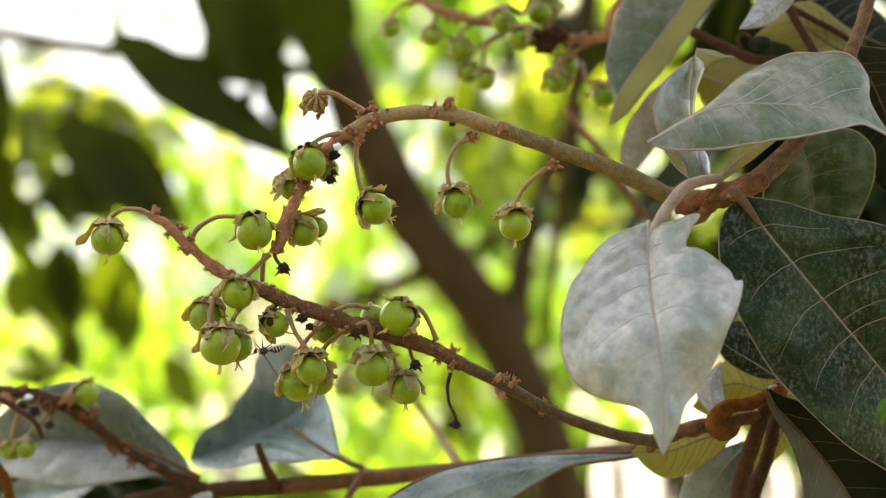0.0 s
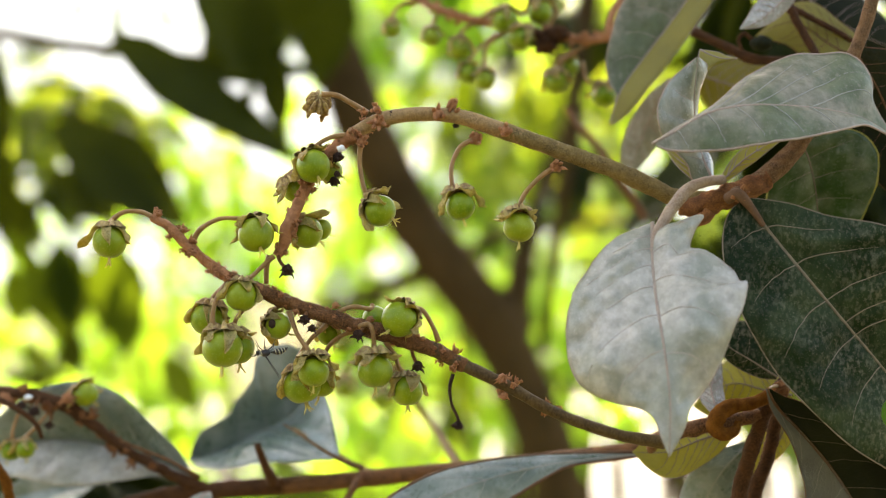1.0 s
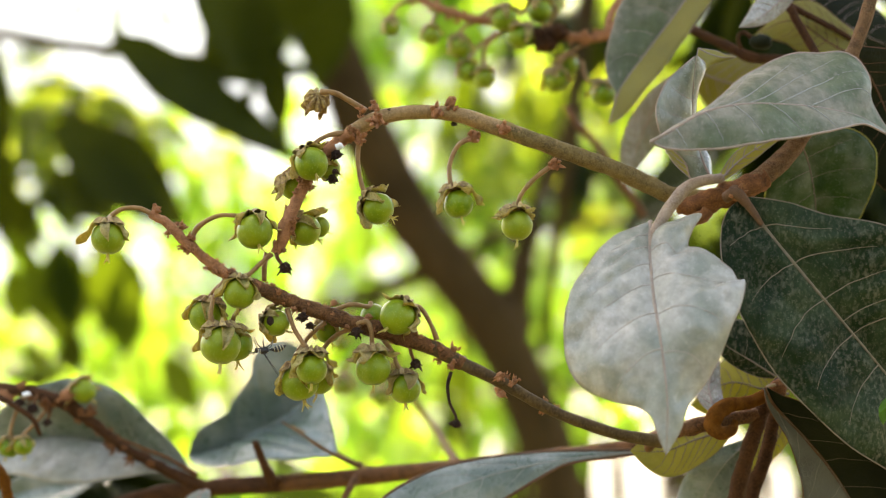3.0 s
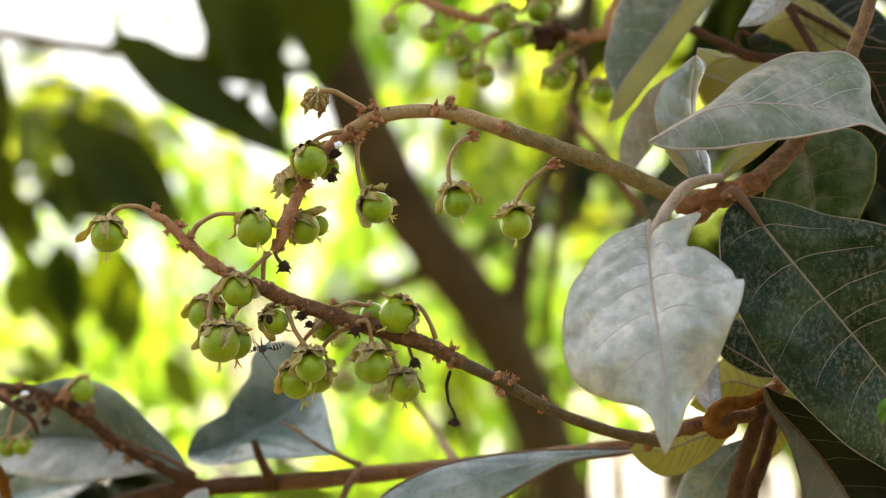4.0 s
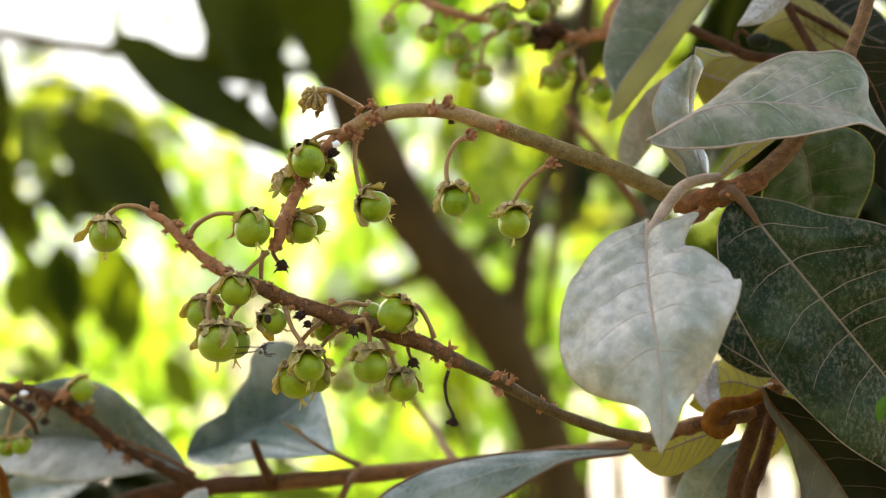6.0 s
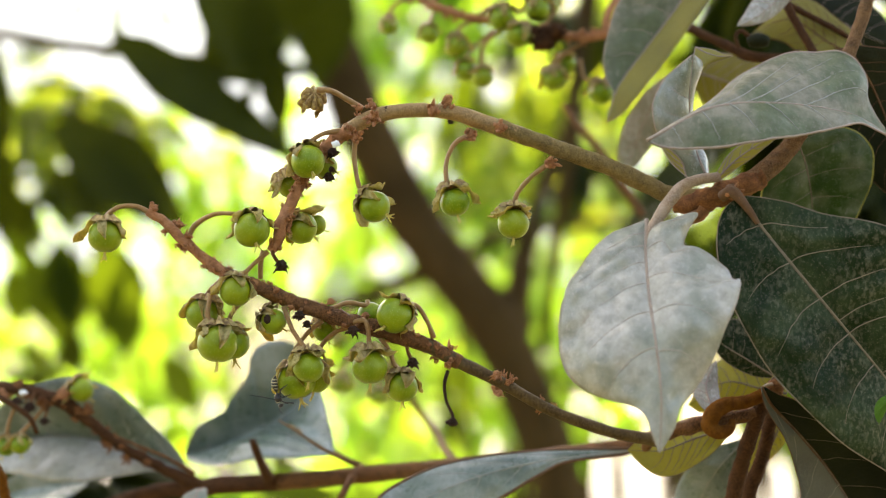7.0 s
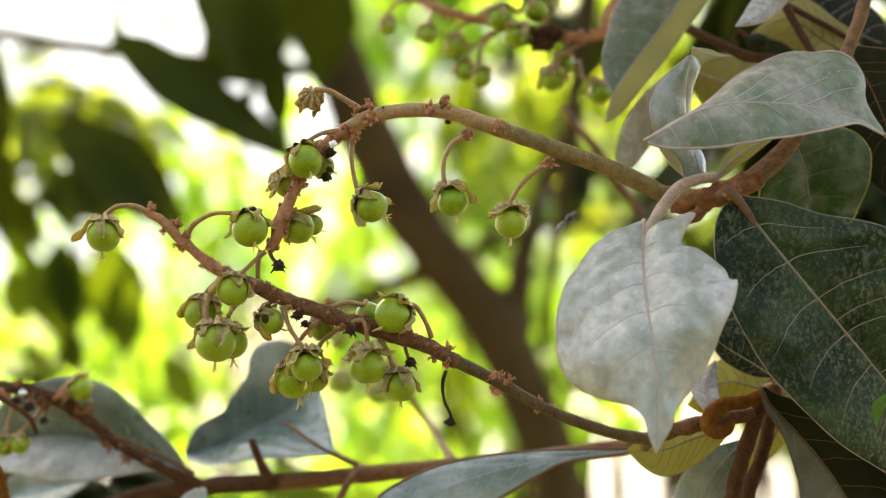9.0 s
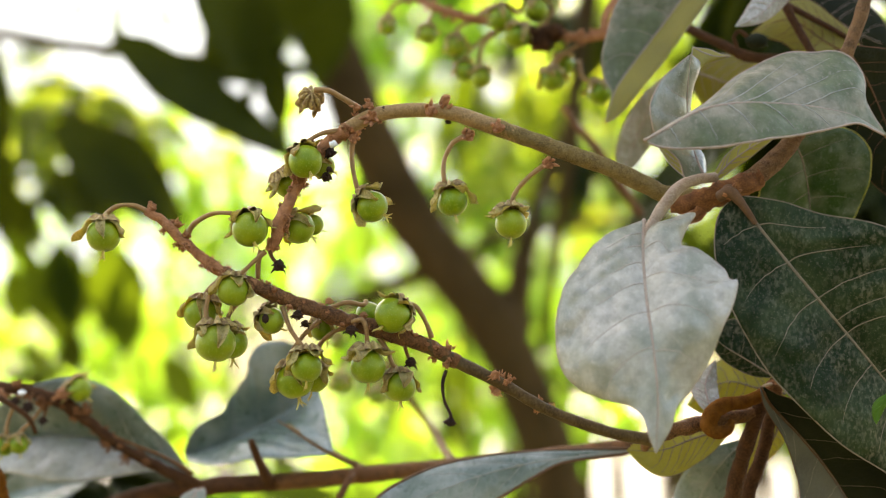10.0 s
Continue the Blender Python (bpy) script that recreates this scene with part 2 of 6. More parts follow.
def calyx_mat():
    """Thin dry papery lobes: tan with olive and brown streaks, lit through."""
    m, nt, bs, out = mat("calyx_papery")
    n1, n2, n3 = noise_node(nt, 1.6, 3, 0.6), noise_node(nt, 7, 4, 0.7, dist=0.8), noise_node(nt, 20, 3, 0.7)
    oi = nt.nodes.new("ShaderNodeObjectInfo")
    col = mix(nt, ramp(nt, n1, [(0.38, (0, 0, 0)), (0.62, (1, 1, 1))]), (0.42, 0.37, 0.09), (0.66, 0.56, 0.25))
    col = mix(nt, ramp(nt, oi.outputs["Random"], [(0, (0, 0, 0)), (1, (0.6, 0.6, 0.6))]), col, (0.34, 0.22, 0.10))
    col = mix(nt, mix(nt, 1.0, ramp(nt, n2, [(0.48, (0, 0, 0)), (0.62, (1, 1, 1))]), (0.8,) * 3, "MULTIPLY"), col, (0.10, 0.052, 0.02))
    nt.links.new(col, bs.inputs["Base Color"])
    bs.inputs["Roughness"].default_value = 0.6
    bs.inputs["Specular IOR Level"].default_value = 0.25
    bump(nt, bs, mix(nt, 0.4, n2, n3), 0.8, 0.0004)
    tr = nt.nodes.new("ShaderNodeBsdfTranslucent")
    tr.inputs["Color"].default_value = (0.70, 0.56, 0.13, 1)
    sh = nt.nodes.new("ShaderNodeMixShader")
    sh.inputs["Fac"].default_value = 0.4
    nt.links.new(bs.outputs["BSDF"], sh.inputs[1])
    nt.links.new(tr.outputs["BSDF"], sh.inputs[2])
    nt.links.new(sh.outputs["Shader"], out.inputs["Surface"])
    return m


def wing_mat():
    m, nt, bs, out = mat("wing_membrane")
    bs.inputs["Base Color"].default_value = (0.12, 0.08, 0.06, 1)
    bs.inputs["Roughness"].default_value = 0.25
    bs.inputs["Alpha"].default_value = 0.55
    return m


FRUIT, WING, CALYX = fruit_mat(), wing_mat(), calyx_mat()


# ---- mesh helpers ----
def part(name, bm, material, parent=None, label="", smooth=True):
    me = bpy.data.meshes.new(name)
    bm.to_mesh(me)
    bm.free()
    for f in me.polygons:
        f.use_smooth = smooth
    me.materials.append(material)
    ob = new(name, me)
    ob.parent = parent
    if label:
        tagged(ob, label)
    return ob


def thing(name, label, category, group="", kind="", where=(0, 0, 0)):
    ob = tagged(new(name), label, category, group, kind)
    ob.location = where
    return ob


def spline(pts, n):
    """n points evenly along a Catmull-Rom curve through pts."""
    p = [Vector(q) for q in pts]
    if len(p) == 2:
        return [p[0].lerp(p[1], i / (n - 1)) for i in range(n)]
    p = [p[0] * 2 - p[1], *p, p[-1] * 2 - p[-2]]
    fine = []
    for i in range(1, len(p) - 2):
        a, b, c, d = p[i - 1:i + 3]
        for k in range(24):
            t = k / 24
            fine.append(0.5 * (2 * b + (c - a) * t + (2 * a - 5 * b + 4 * c - d) * t * t + (3 * b - a - 3 * c + d) * t ** 3))
    fine.append(p[-2])
    run = [0.0]
    for a, b in zip(fine, fine[1:]):
        run.append(run[-1] + (b - a).length)
    out = []
    for i in range(n):
        s = run[-1] * i / (n - 1)
        k = min(max(int(np.searchsorted(run, s)) - 1, 0), len(fine) - 2)
        f = (s - run[k]) / max(run[k + 1] - run[k], 1e-9)
        out.append(fine[k].lerp(fine[k + 1], f))
    return out


def tube(bm, pts, radii, n=24, sides=8, rough=0.0, grain=1.0, closed=True):
    """A tapered round tube along a curve; radii are spread evenly over it."""
    line = spline(pts, n)
    side = None
    rings = []
    for i, c in enumerate(line):
        t = (line[min(i + 1, n - 1)] - line[max(i - 1, 0)]).normalized()
        if side is None:
            side = t.orthogonal().normalized()
        side = (side - t * side.dot(t)).normalized()
        up = t.cross(side)
        r = float(np.interp(i / (n - 1), np.linspace(0, 1, len(radii)), radii))
        ring = []
        for k in range(sides):
            a = 2 * math.pi * k / sides
            way = side * math.cos(a) + up * math.sin(a)
            rr = r
            if rough:
                rr *= 1 + rough * noise.noise((c + way * r) * grain) + 0.5 * rough * noise.noise((c + way * r) * grain * 3.1)
            ring.append(bm.verts.new(c + way * rr))
        rings.append(ring)
    for a, b in zip(rings, rings[1:]):
        for k in range(sides):
            bm.faces.new((a[k], a[(k + 1) % sides], b[(k + 1) % sides], b[k]))
    if closed:
        bm.faces.new(rings[0][::-1])
        bm.faces.new(rings[-1])


def lump(bm, c, r, squash=(1, 1, 1), rough=0.35, grain=1.0, sub=2):
    """An uneven knob."""
    made = bmesh.ops.create_icosphere(bm, subdivisions=sub, radius=1.0)["verts"]
    c = Vector(c)
    for v in made:
        d = v.co.normalized()
        k = 1 + rough * noise.noise(d * 1.7 * grain + c * 37) + 0.5 * rough * noise.noise(d * 4.3 * grain + c * 11)
        v.co = c + Vector(d[i] * squash[i] * r * k for i in range(3))


def stem(owner, name, pts, radii, material, n=60, sides=12, rough=0.10, grain=260, label=""):
    bm = bmesh.new()
    tube(bm, [at(p) for p in pts], [r * MM for r in radii], n, sides, rough, grain)
    return part(name, bm, material, owner, label)


def crust(bm, rnd, base, way, along, r):
    """A crusty bud scar: a low cushion, a broken ring of grains round its hollow and a few pointed scales."""
    side = way.cross(along).normalized()
    lump(bm, base, r * 0.72, rough=0.5, grain=1.5, sub=1)
    n = rnd.randint(4, 6)
    for k in range(n):
        q = 6.283 * (k + rnd.uniform(-0.3, 0.3)) / n
        rim = along * math.cos(q) + side * math.sin(q)
        foot = base + way * r * rnd.uniform(0.35, 0.75) + rim * r * 0.62
        if rnd.random() < 0.55:
            lump(bm, foot, r * rnd.uniform(0.22, 0.40), rough=0.7, grain=1.8, sub=1)
        else:
            tip = foot + (way * rnd.uniform(0.5, 1.0) + rim * rnd.uniform(-0.1, 0.7)) * r * 0.8
            tube(bm, [foot - way * r * 0.3, foot.lerp(tip, 0.6) + rim * r * 0.1, tip], [r * 0.28, r * 0.20, r * 0.05], 6, 5)


def knobs(owner, pts, radius, count, lo, hi, seed, material=None, size=(0.35, 0.75), out=0.9):
    """Bud scars round a stem, uneven, each one a part; pairs and clusters at random."""
    rnd = random.Random(seed)
    line = spline([at(p) for p in pts], 200)
    for k in range(count):
        s = rnd.uniform(lo, hi)
        i = int(s * 198)
        t = (line[i + 1] - line[i]).normalized()
        a = t.orthogonal().normalized()
        way = a * math.cos(q := rnd.uniform(0, 6.3)) + t.cross(a) * math.sin(q)
        bm = bmesh.new()
        crust(bm, rnd, line[i] + way * radius * MM * out, way, t, rnd.uniform(*size) * radius * MM)
        part("bud_scar", bm, material or RUST, owner)


def smooth_at(s, xs, ys):
    """Smooth interpolation of ys over xs at s."""
    k = max(0, min(len(xs) - 2, int(np.searchsorted(xs, s)) - 1))
    def g(i):
        i0, i1 = max(i - 1, 0), min(i + 1, len(xs) - 1)
        return (ys[i1] - ys[i0]) / max(xs[i1] - xs[i0], 1e-6)
    h = xs[k + 1] - xs[k]
    t = min(max((s - xs[k]) / h, 0), 1)
    return ((2 * t ** 3 - 3 * t * t + 1) * ys[k] + (t ** 3 - 2 * t * t + t) * h * g(k)
            + (3 * t * t - 2 * t ** 3) * ys[k + 1] + (t ** 3 - t * t) * h * g(k + 1))


EVEN = [0, 0.15, 0.3, 0.5, 0.7, 0.85, 1]


def leaf(owner, mid, way_l, wl, way_r, wr, material, label="", s_l=EVEN, s_r=EVEN, cup=0.12, cup_l=None, wave=0.03, pucker=0.35, veins=7, vein_mat=None,
         seed=1, petiole=None, pet_mat=None, side_mat=None, shift_r=None, rib=0.45, nu=44, nv=9, vein_r=0.14, thick=0.18, wander=0.006):
    """A leaf along its midrib (mm from the eye): half widths on each side along way_l and way_r; cupped, waved, with raised veins.
    The blade is the part; midrib, side veins and petiole are its pieces."""
    rnd = random.Random(seed)
    line = spline(mid, nu)
    grid = []
    wl_, wr_ = Vector(way_l).normalized(), Vector(way_r).normalized()
    top = max(max(wl), max(wr))
    ph = rnd.uniform(0, 9)

    def side_point(i, f):
        """f: -1 the left edge, 0 the midrib, 1 the right edge."""
        s = i / (nu - 1)
        t = (line[min(i + 1, nu - 1)] - line[max(i - 1, 0)]).normalized()
        nrm = (wr_ - wl_).cross(t)
        nrm = nrm.normalized() if nrm.length > 1e-6 else Vector((0, -1, 0))
        if nrm.y > 0:
            nrm = -nrm
        if f < 0:
            w, d, sh = max(smooth_at(s, s_l, wl), 0.05), wl_, 0
        else:
            w, d, sh = max(smooth_at(s, s_r, wr), 0.05), wr_, (smooth_at(s, s_r, shift_r) if shift_r else 0)
        a = abs(f)
        p = line[i] + d * w * a + t * sh * a * a
        p = p - nrm * (cup if f > 0 or cup_l is None else cup_l) * w * a * a
        soft = min(1.0, w / (0.35 * top))
        # puckers between the side veins and waves at the rim
        p = p + nrm * top * soft * wave * a * math.sin(s * 15 + ph + (2 if f < 0 else 0)) * a
        p = p + nrm * top * soft * wave * pucker * math.sin((s - 0.14 * a - 0.1 * a ** 3) * veins * 7.5 + ph) * math.sin(math.pi * a)
        p = p + nrm * top * soft * wave * 0.6 * noise.noise(p * 0.28 + Vector((0, ph, 0)))
        p = p + nrm * top * soft * wave * 1.5 * noise.noise(p * 0.09 + Vector((ph, 0, 0)))
        return p, nrm

    bm = bmesh.new()
    cols = [-1 + 2 * j / (2 * nv) for j in range(2 * nv + 1)]
    for i in range(nu):
        row = []
        for f in cols:
            p, nrm = side_point(i, f)
            # nibbled, uneven rim
            if abs(f) > 0.99:
                p = p + (line[i] - p) * (0.02 * noise.noise(p * 0.25) + 0.012 * noise.noise(p * 0.9))
            row.append(bm.verts.new(at(p)))
        grid.append(row)
    for a, b in zip(grid, grid[1:]):
        for j in range(2 * nv):
            bm.faces.new((a[j], a[j + 1], b[j + 1], b[j]))
    blade = part("leaf", bm, material, owner, label)
    so = blade.modifiers.new("thickness", "SOLIDIFY")
    so.thickness, so.offset = thick * MM, 0
    # midrib
    vm = vein_mat or VEIN
    sm = side_mat or vm
    bm = bmesh.new()
    ridge = []
    for i in range(0, nu, 3):
        p, nrm = side_point(i, 0)
        ridge.append(at(p + nrm * 0.02))
    tube(bm, ridge, [rib * MM, rib * 0.75 * MM, rib * 0.45 * MM, rib * 0.2 * MM], 40, 7)
    part("midrib", bm, vm, blade)
    for k in range(veins):
        for sg in (-1, 1):
            s0 = 0.05 + 0.64 * (k + rnd.uniform(0.1, 0.6)) / veins
            reach, lean = rnd.uniform(0.84, 0.93), rnd.uniform(0.10, 0.16)
            pts = []
            for q in range(8):
                a = q / 7 * reach
                s = s0 + (lean * a + 0.13 * a ** 3) * (1 - 0.5 * s0) + (rnd.uniform(-wander, wander) if 0 < q else 0)
                i = min(int(s * (nu - 1)), nu - 1)
                fr = s * (nu - 1) - i
                p, nrm = side_point(i, sg * a)
                if i + 1 < nu:
                    p = p.lerp(side_point(i + 1, sg * a)[0], fr)
                pts.append(at(p + nrm * (0.12 + 0.10 * math.sin(math.pi * a))))
            bm = bmesh.new()
            tube(bm, pts, [vein_r * MM, vein_r * 0.8 * MM, vein_r * 0.35 * MM], 18, 5)
            part("side_vein", bm, sm, blade)
    # rim, a thin pale cord
    bm = bmesh.new()
    for f in (-1, 1):
        tube(bm, [at(side_point(i, f * 0.995)[0]) for i in range(1, nu - 1, 2)], [0.18 * MM] * 2, 60, 4)
    part("rim", bm, vm, blade)
    if petiole:
        bm = bmesh.new()
        tube(bm, [at(p) for p in petiole], [rib * 1.9 * MM, rib * 1.5 * MM, rib * 1.1 * MM], 20, 8, 0.15, 300)
        part("petiole", bm, pet_mat or STEM, blade)
    return blade


def blade(owner, mid, left, right, material, label="", veins_l=(), veins_r=(), bow=1.5, arch=0.05, arch_r=None, quilt=0.02, wave=0.03, grain=0.07, vein_mat=None, side_mat=None, rim_mat=None,
          rib=0.45, vein_r=0.14, rim_r=0.16, seed=1, nu=90, nv=16, thick=0.18, petiole=None, pet_mat=None, reach=0.88):
    """A leaf between three curves (mm from the eye), its midrib and its two edges. The halves arch by arch, bulge between the side veins by quilt
    and roll by wave. veins_l, veins_r: where each side vein leaves the midrib and where it would meet the edge, as shares of the length."""
    rnd = random.Random(seed)
    ribs = {0: spline(mid, nu), -1: spline(left, nu), 1: spline(right, nu)}
    span = max((a - b).length for a, b in zip(ribs[-1], ribs[1])) / 2
    ph = rnd.uniform(0, 9)

    def spot(s, f):
        """The place at the share s of the length; f: -1 the left edge, 0 the midrib, 1 the right edge. And the normal there."""
        u = min(max(s, 0), 1) * (nu - 1)
        i = min(int(u), nu - 2)
        def along(k):
            return ribs[k][i].lerp(ribs[k][i + 1], u - i)
        m, e, o = along(0), along(-1 if f < 0 else 1), along(1 if f < 0 else -1)
        t = (ribs[0][min(i + 2, nu - 1)] - ribs[0][max(i - 1, 0)]).normalized()
        nrm = (e - o).cross(t)
        nrm = nrm.normalized() if nrm.length > 1e-6 else Vector((0, -1, 0))
        if nrm.y > 0:
            nrm = -nrm
        a, w = abs(f), (e - m).length
        soft = min(1.0, w / (0.35 * span))
        rise = (arch if f < 0 or arch_r is None else arch_r) * w * math.sin(math.pi * a) ** 0.8
        own = veins_l if f < 0 else veins_r
        if own and a > 0:
            starts = [s0 + (s1 - s0) * a ** bow for s0, s1 in own]
            k = int(np.searchsorted(starts, s))
            if 0 < k < len(starts):
                q = (s - starts[k - 1]) / max(starts[k] - starts[k - 1], 1e-4)
                rise += quilt * span * math.sin(math.pi * q) * math.sin(math.pi * min(1, a * 1.05)) ** 0.6
        p = m.lerp(e, a)
        rise += span * soft * wave * (1.3 * noise.noise(p * grain + Vector((ph, 0, 0))) + 0.45 * noise.noise(p * grain * 3.1 + Vector((0, ph, 0)))) * min(1, a * 2.5)
        return p + nrm * rise, nrm

    bm = bmesh.new()
    grid = []
    for i in range(nu):
        row = []
        for j in range(2 * nv + 1):
            f = -1 + j / nv
            p, nrm = spot(i / (nu - 1), f)
            if abs(f) > 0.99:
                p = p + (ribs[0][i] - p) * (0.014 * noise.noise(p * 0.3) + 0.008 * noise.noise(p * 1.1))
            row.append(bm.verts.new(at(p)))
        grid.append(row)
    for a, b in zip(grid, grid[1:]):
        for j in range(2 * nv):
            bm.faces.new((a[j], a[j + 1], b[j + 1], b[j]))
    ob = part("leaf", bm, material, owner, label)
    so = ob.modifiers.new("thickness", "SOLIDIFY")
    so.thickness, so.offset = thick * MM, 0
    vm = vein_mat or VEIN
    bm = bmesh.new()
    tube(bm, [at(spot(i / 30, 0)[0] + spot(i / 30, 0)[1] * 0.05) for i in range(31)], [rib * MM, rib * 0.8 * MM, rib * 0.55 * MM, rib * 0.25 * MM], 60, 8, 0.10, 400)
    part("midrib", bm, vm, ob)
    for sg, own in ((-1, veins_l), (1, veins_r)):
        for s0, s1 in own:
            far = reach * rnd.uniform(0.93, 1.05)
            pts = []
            for q in range(9):
                a = q / 8 * far
                p, nrm = spot(s0 + (s1 - s0) * a ** bow + (rnd.uniform(-0.0015, 0.0015) if q else 0), sg * a)
                pts.append(at(p + nrm * (thick * 0.5 + 0.12 * quilt * span)))
            bm = bmesh.new()
            tube(bm, pts, [vein_r * 1.1 * MM, vein_r * 0.85 * MM, vein_r * 0.6 * MM, vein_r * 0.3 * MM], 26, 6, 0.2, 500)
            part("side_vein", bm, side_mat or vm, ob)
    bm = bmesh.new()
    for f in (-1, 1):
        tube(bm, [at(spot(i / 60, f)[0]) for i in range(1, 60)], [rim_r * MM] * 2, 90, 5, 0.15, 500)
    part("rim", bm, rim_mat or vm, ob)
    if petiole:
        bm = bmesh.new()
        tube(bm, [at(p) for p in petiole], [rib * 1.9 * MM, rib * 1.5 * MM, rib * 1.1 * MM], 24, 10, 0.15, 300)
        part("petiole", bm, pet_mat or STEM, ob)
    return ob


# ---- fruit ----
def fruit_mesh(seed):
    bm = bmesh.new()
    bmesh.ops.create_uvsphere(bm, u_segments=28, v_segments=18, radius=1.0)
    for v in bm.verts:
        d = v.co.normalized()
        k = 1 + 0.025 * noise.noise(d * 1.3 + Vector((seed * 7.1, 0, 0)))
        v.co = Vector((d.x * k, d.y * k, d.z * 0.95 * k))
        if d.z < -0.93:
            v.co.z += 0.05 * (-d.z - 0.93) / 0.07
    return bm


def lobe(bm, rnd, ang, start, end, width, flare, cupr=1.05, bulge=0.05):
    """One calyx lobe from polar angle start to end: hugs the shoulder of the fruit, keeled and crimped, its tip curled."""
    n, m = 12, 9
    rows = []
    twist, ph, fold = rnd.uniform(-0.35, 0.35), rnd.uniform(0, 6), rnd.uniform(0.12, 0.42)
    for i in range(n):
        s = i / (n - 1)
        th = start + s * (end - start)
        w = width * (1 - s ** 1.7) ** 0.85 * (0.84 + 0.16 * math.sin(3 * s) + 0.10 * math.sin(9 * s + ph)) + 0.012
        rad = cupr + bulge * math.sin(min(1, s * 1.6) * math.pi) + flare * max(0, s - 0.55) ** 2 * 3
        row = []
        for j in range(m):
            c = -1 + 2 * j / (m - 1)
            a = ang + c * w / max(math.sin(th), 0.5) + twist * s * s
            edge = abs(c) ** 3 * (fold + 0.12 * math.sin(11 * s + ph + 2 * c)) * (0.3 + s)
            r = rad + edge - 0.05 * max(0, 1 - abs(c) * 3.5) + 0.04 * math.sin(5 * c + ph) * s
            row.append(bm.verts.new((r * math.sin(th) * math.cos(a), r * math.sin(th) * math.sin(a), r * math.cos(th) * 0.97 + flare * max(0, s - 0.6) * 0.35)))
        rows.append(row)
    for a, b in zip(rows, rows[1:]):
        for j in range(m - 1):
            bm.faces.new((a[j], a[j + 1], b[j + 1], b[j]))


def calyx_mesh(seed):
    rnd = random.Random(seed * 13 + 5)
    bm = bmesh.new()
    a0 = rnd.uniform(0, 6)
    for k in range(5):
        lobe(bm, rnd, a0 + k * 1.2566 + rnd.uniform(-0.12, 0.12), 0.50, rnd.uniform(1.2, 1.95), rnd.uniform(0.30, 0.46), rnd.choice((0.0, 0.05, 0.15, 0.35, 0.6)))
    bmesh.ops.recalc_face_normals(bm, faces=bm.faces[:])
    bmesh.ops.solidify(bm, geom=bm.faces[:], thickness=-0.02)
    return bm


def crown_mesh(seed):
    """The ridged crown of the calyx round the stalk: a scalloped ring of folds, one welded skin."""
    rnd = random.Random(seed * 7 + 3)
    bm = bmesh.new()
    n, m, a0 = 60, 9, rnd.uniform(0, 6)
    folds = [rnd.uniform(0.7, 1.25) for _ in range(10)]
    rows = []
    for i in range(m):
        s = i / (m - 1)
        th = 0.08 + s * 0.66
        row = []
        for j in range(n):
            a = 2 * math.pi * j / n
            f = folds[int(j / n * 10) % 10]
            ridge = abs(math.sin(a * 5))
            r = 1.06 + 0.32 * f * ridge * math.sin(min(1, s * 1.25 + 0.1) * math.pi * 0.7) + 0.05 * s
            t2 = th + 0.16 * f * ridge * s * s
            row.append(bm.verts.new((r * math.sin(t2) * math.cos(a + a0), r * math.sin(t2) * math.sin(a + a0), r * math.cos(t2))))
        rows.append(row)
    for a, b in zip(rows, rows[1:]):
        for j in range(n):
            bm.faces.new((a[j], b[j], b[(j + 1) % n], a[(j + 1) % n]))
    bm.faces.new(rows[0])
    return bm


def dried_calyx_mesh():
    """A closed dried calyx: ten plump ribs round the stalk end, a pointed lobe below."""
    bm = bmesh.new()
    rnd = random.Random(4)
    plump = [rnd.uniform(0.85, 1.15) for _ in range(10)]
    rings = []
    for i in range(18):
        th = 0.12 + i / 17 * 1.75
        ring = []
        for q in range(90):
            a = 2 * math.pi * q / 90
            ridge = abs(math.sin(a * 5)) ** 0.6
            r = 0.72 + (0.46 * plump[q // 9] * ridge - 0.10) * math.sin(min(1.0, th / 1.5) * math.pi * 0.62) * (1 if th < 1.5 else 1 - (th - 1.5) * 2)
            ring.append(bm.verts.new((r * math.sin(th) * math.cos(a), r * math.sin(th) * math.sin(a), r * math.cos(th) * 1.05)))
        rings.append(ring)
    for u, w in zip(rings, rings[1:]):
        for q in range(90):
            bm.faces.new((u[q], w[q], w[(q + 1) % 90], u[(q + 1) % 90]))
    bm.faces.new(rings[0])
    for k in range(4):
        lobe(bm, rnd, k * 1.57 + 0.4, 1.2, 2.5, 0.34, 0.1, 0.86)
    return bm


def style_mesh(seed):
    rnd = random.Random(seed + 40)
    bm = bmesh.new()
    for k in range(3):
        a = rnd.uniform(0, 6)
        x, y = 0.05 * math.cos(a), 0.05 * math.sin(a)
        tube(bm, [(x, y, -0.9), (x * 1.5, y * 1.5, -1.15), (x * 5 + rnd.uniform(-0.1, 0.1), y * 5, -rnd.uniform(1.3, 1.6))], [0.055, 0.05, 0.025], 8, 5)
    return bm


def shared(name, bm, material):
    me = bpy.data.meshes.new(name)
    bm.to_mesh(me)
    bm.free()
    for f in me.polygons:
        f.use_smooth = True
    me.materials.append(material)
    return me


FRUITS = [shared("fruit", fruit_mesh(k), FRUIT) for k in range(3)]
CROWNS = [shared("calyx_crown", crown_mesh(k), CROWN) for k in range(5)]
CALYCES = [shared("calyx", calyx_mesh(k), CALYX) for k in range(5)]
DRIED_CALYX = shared("dried_calyx", dried_calyx_mesh(), CROWN)
STYLES = [shared("style", style_mesh(k), STYLE) for k in range(3)]


def piece(name, me, parent, m=None, label=""):
    ob = new(name, me)
    ob.parent = parent
    if m is not None:
        ob.matrix_basis = m
    if label:
        tagged(ob, label)
    return ob


_count = [0]


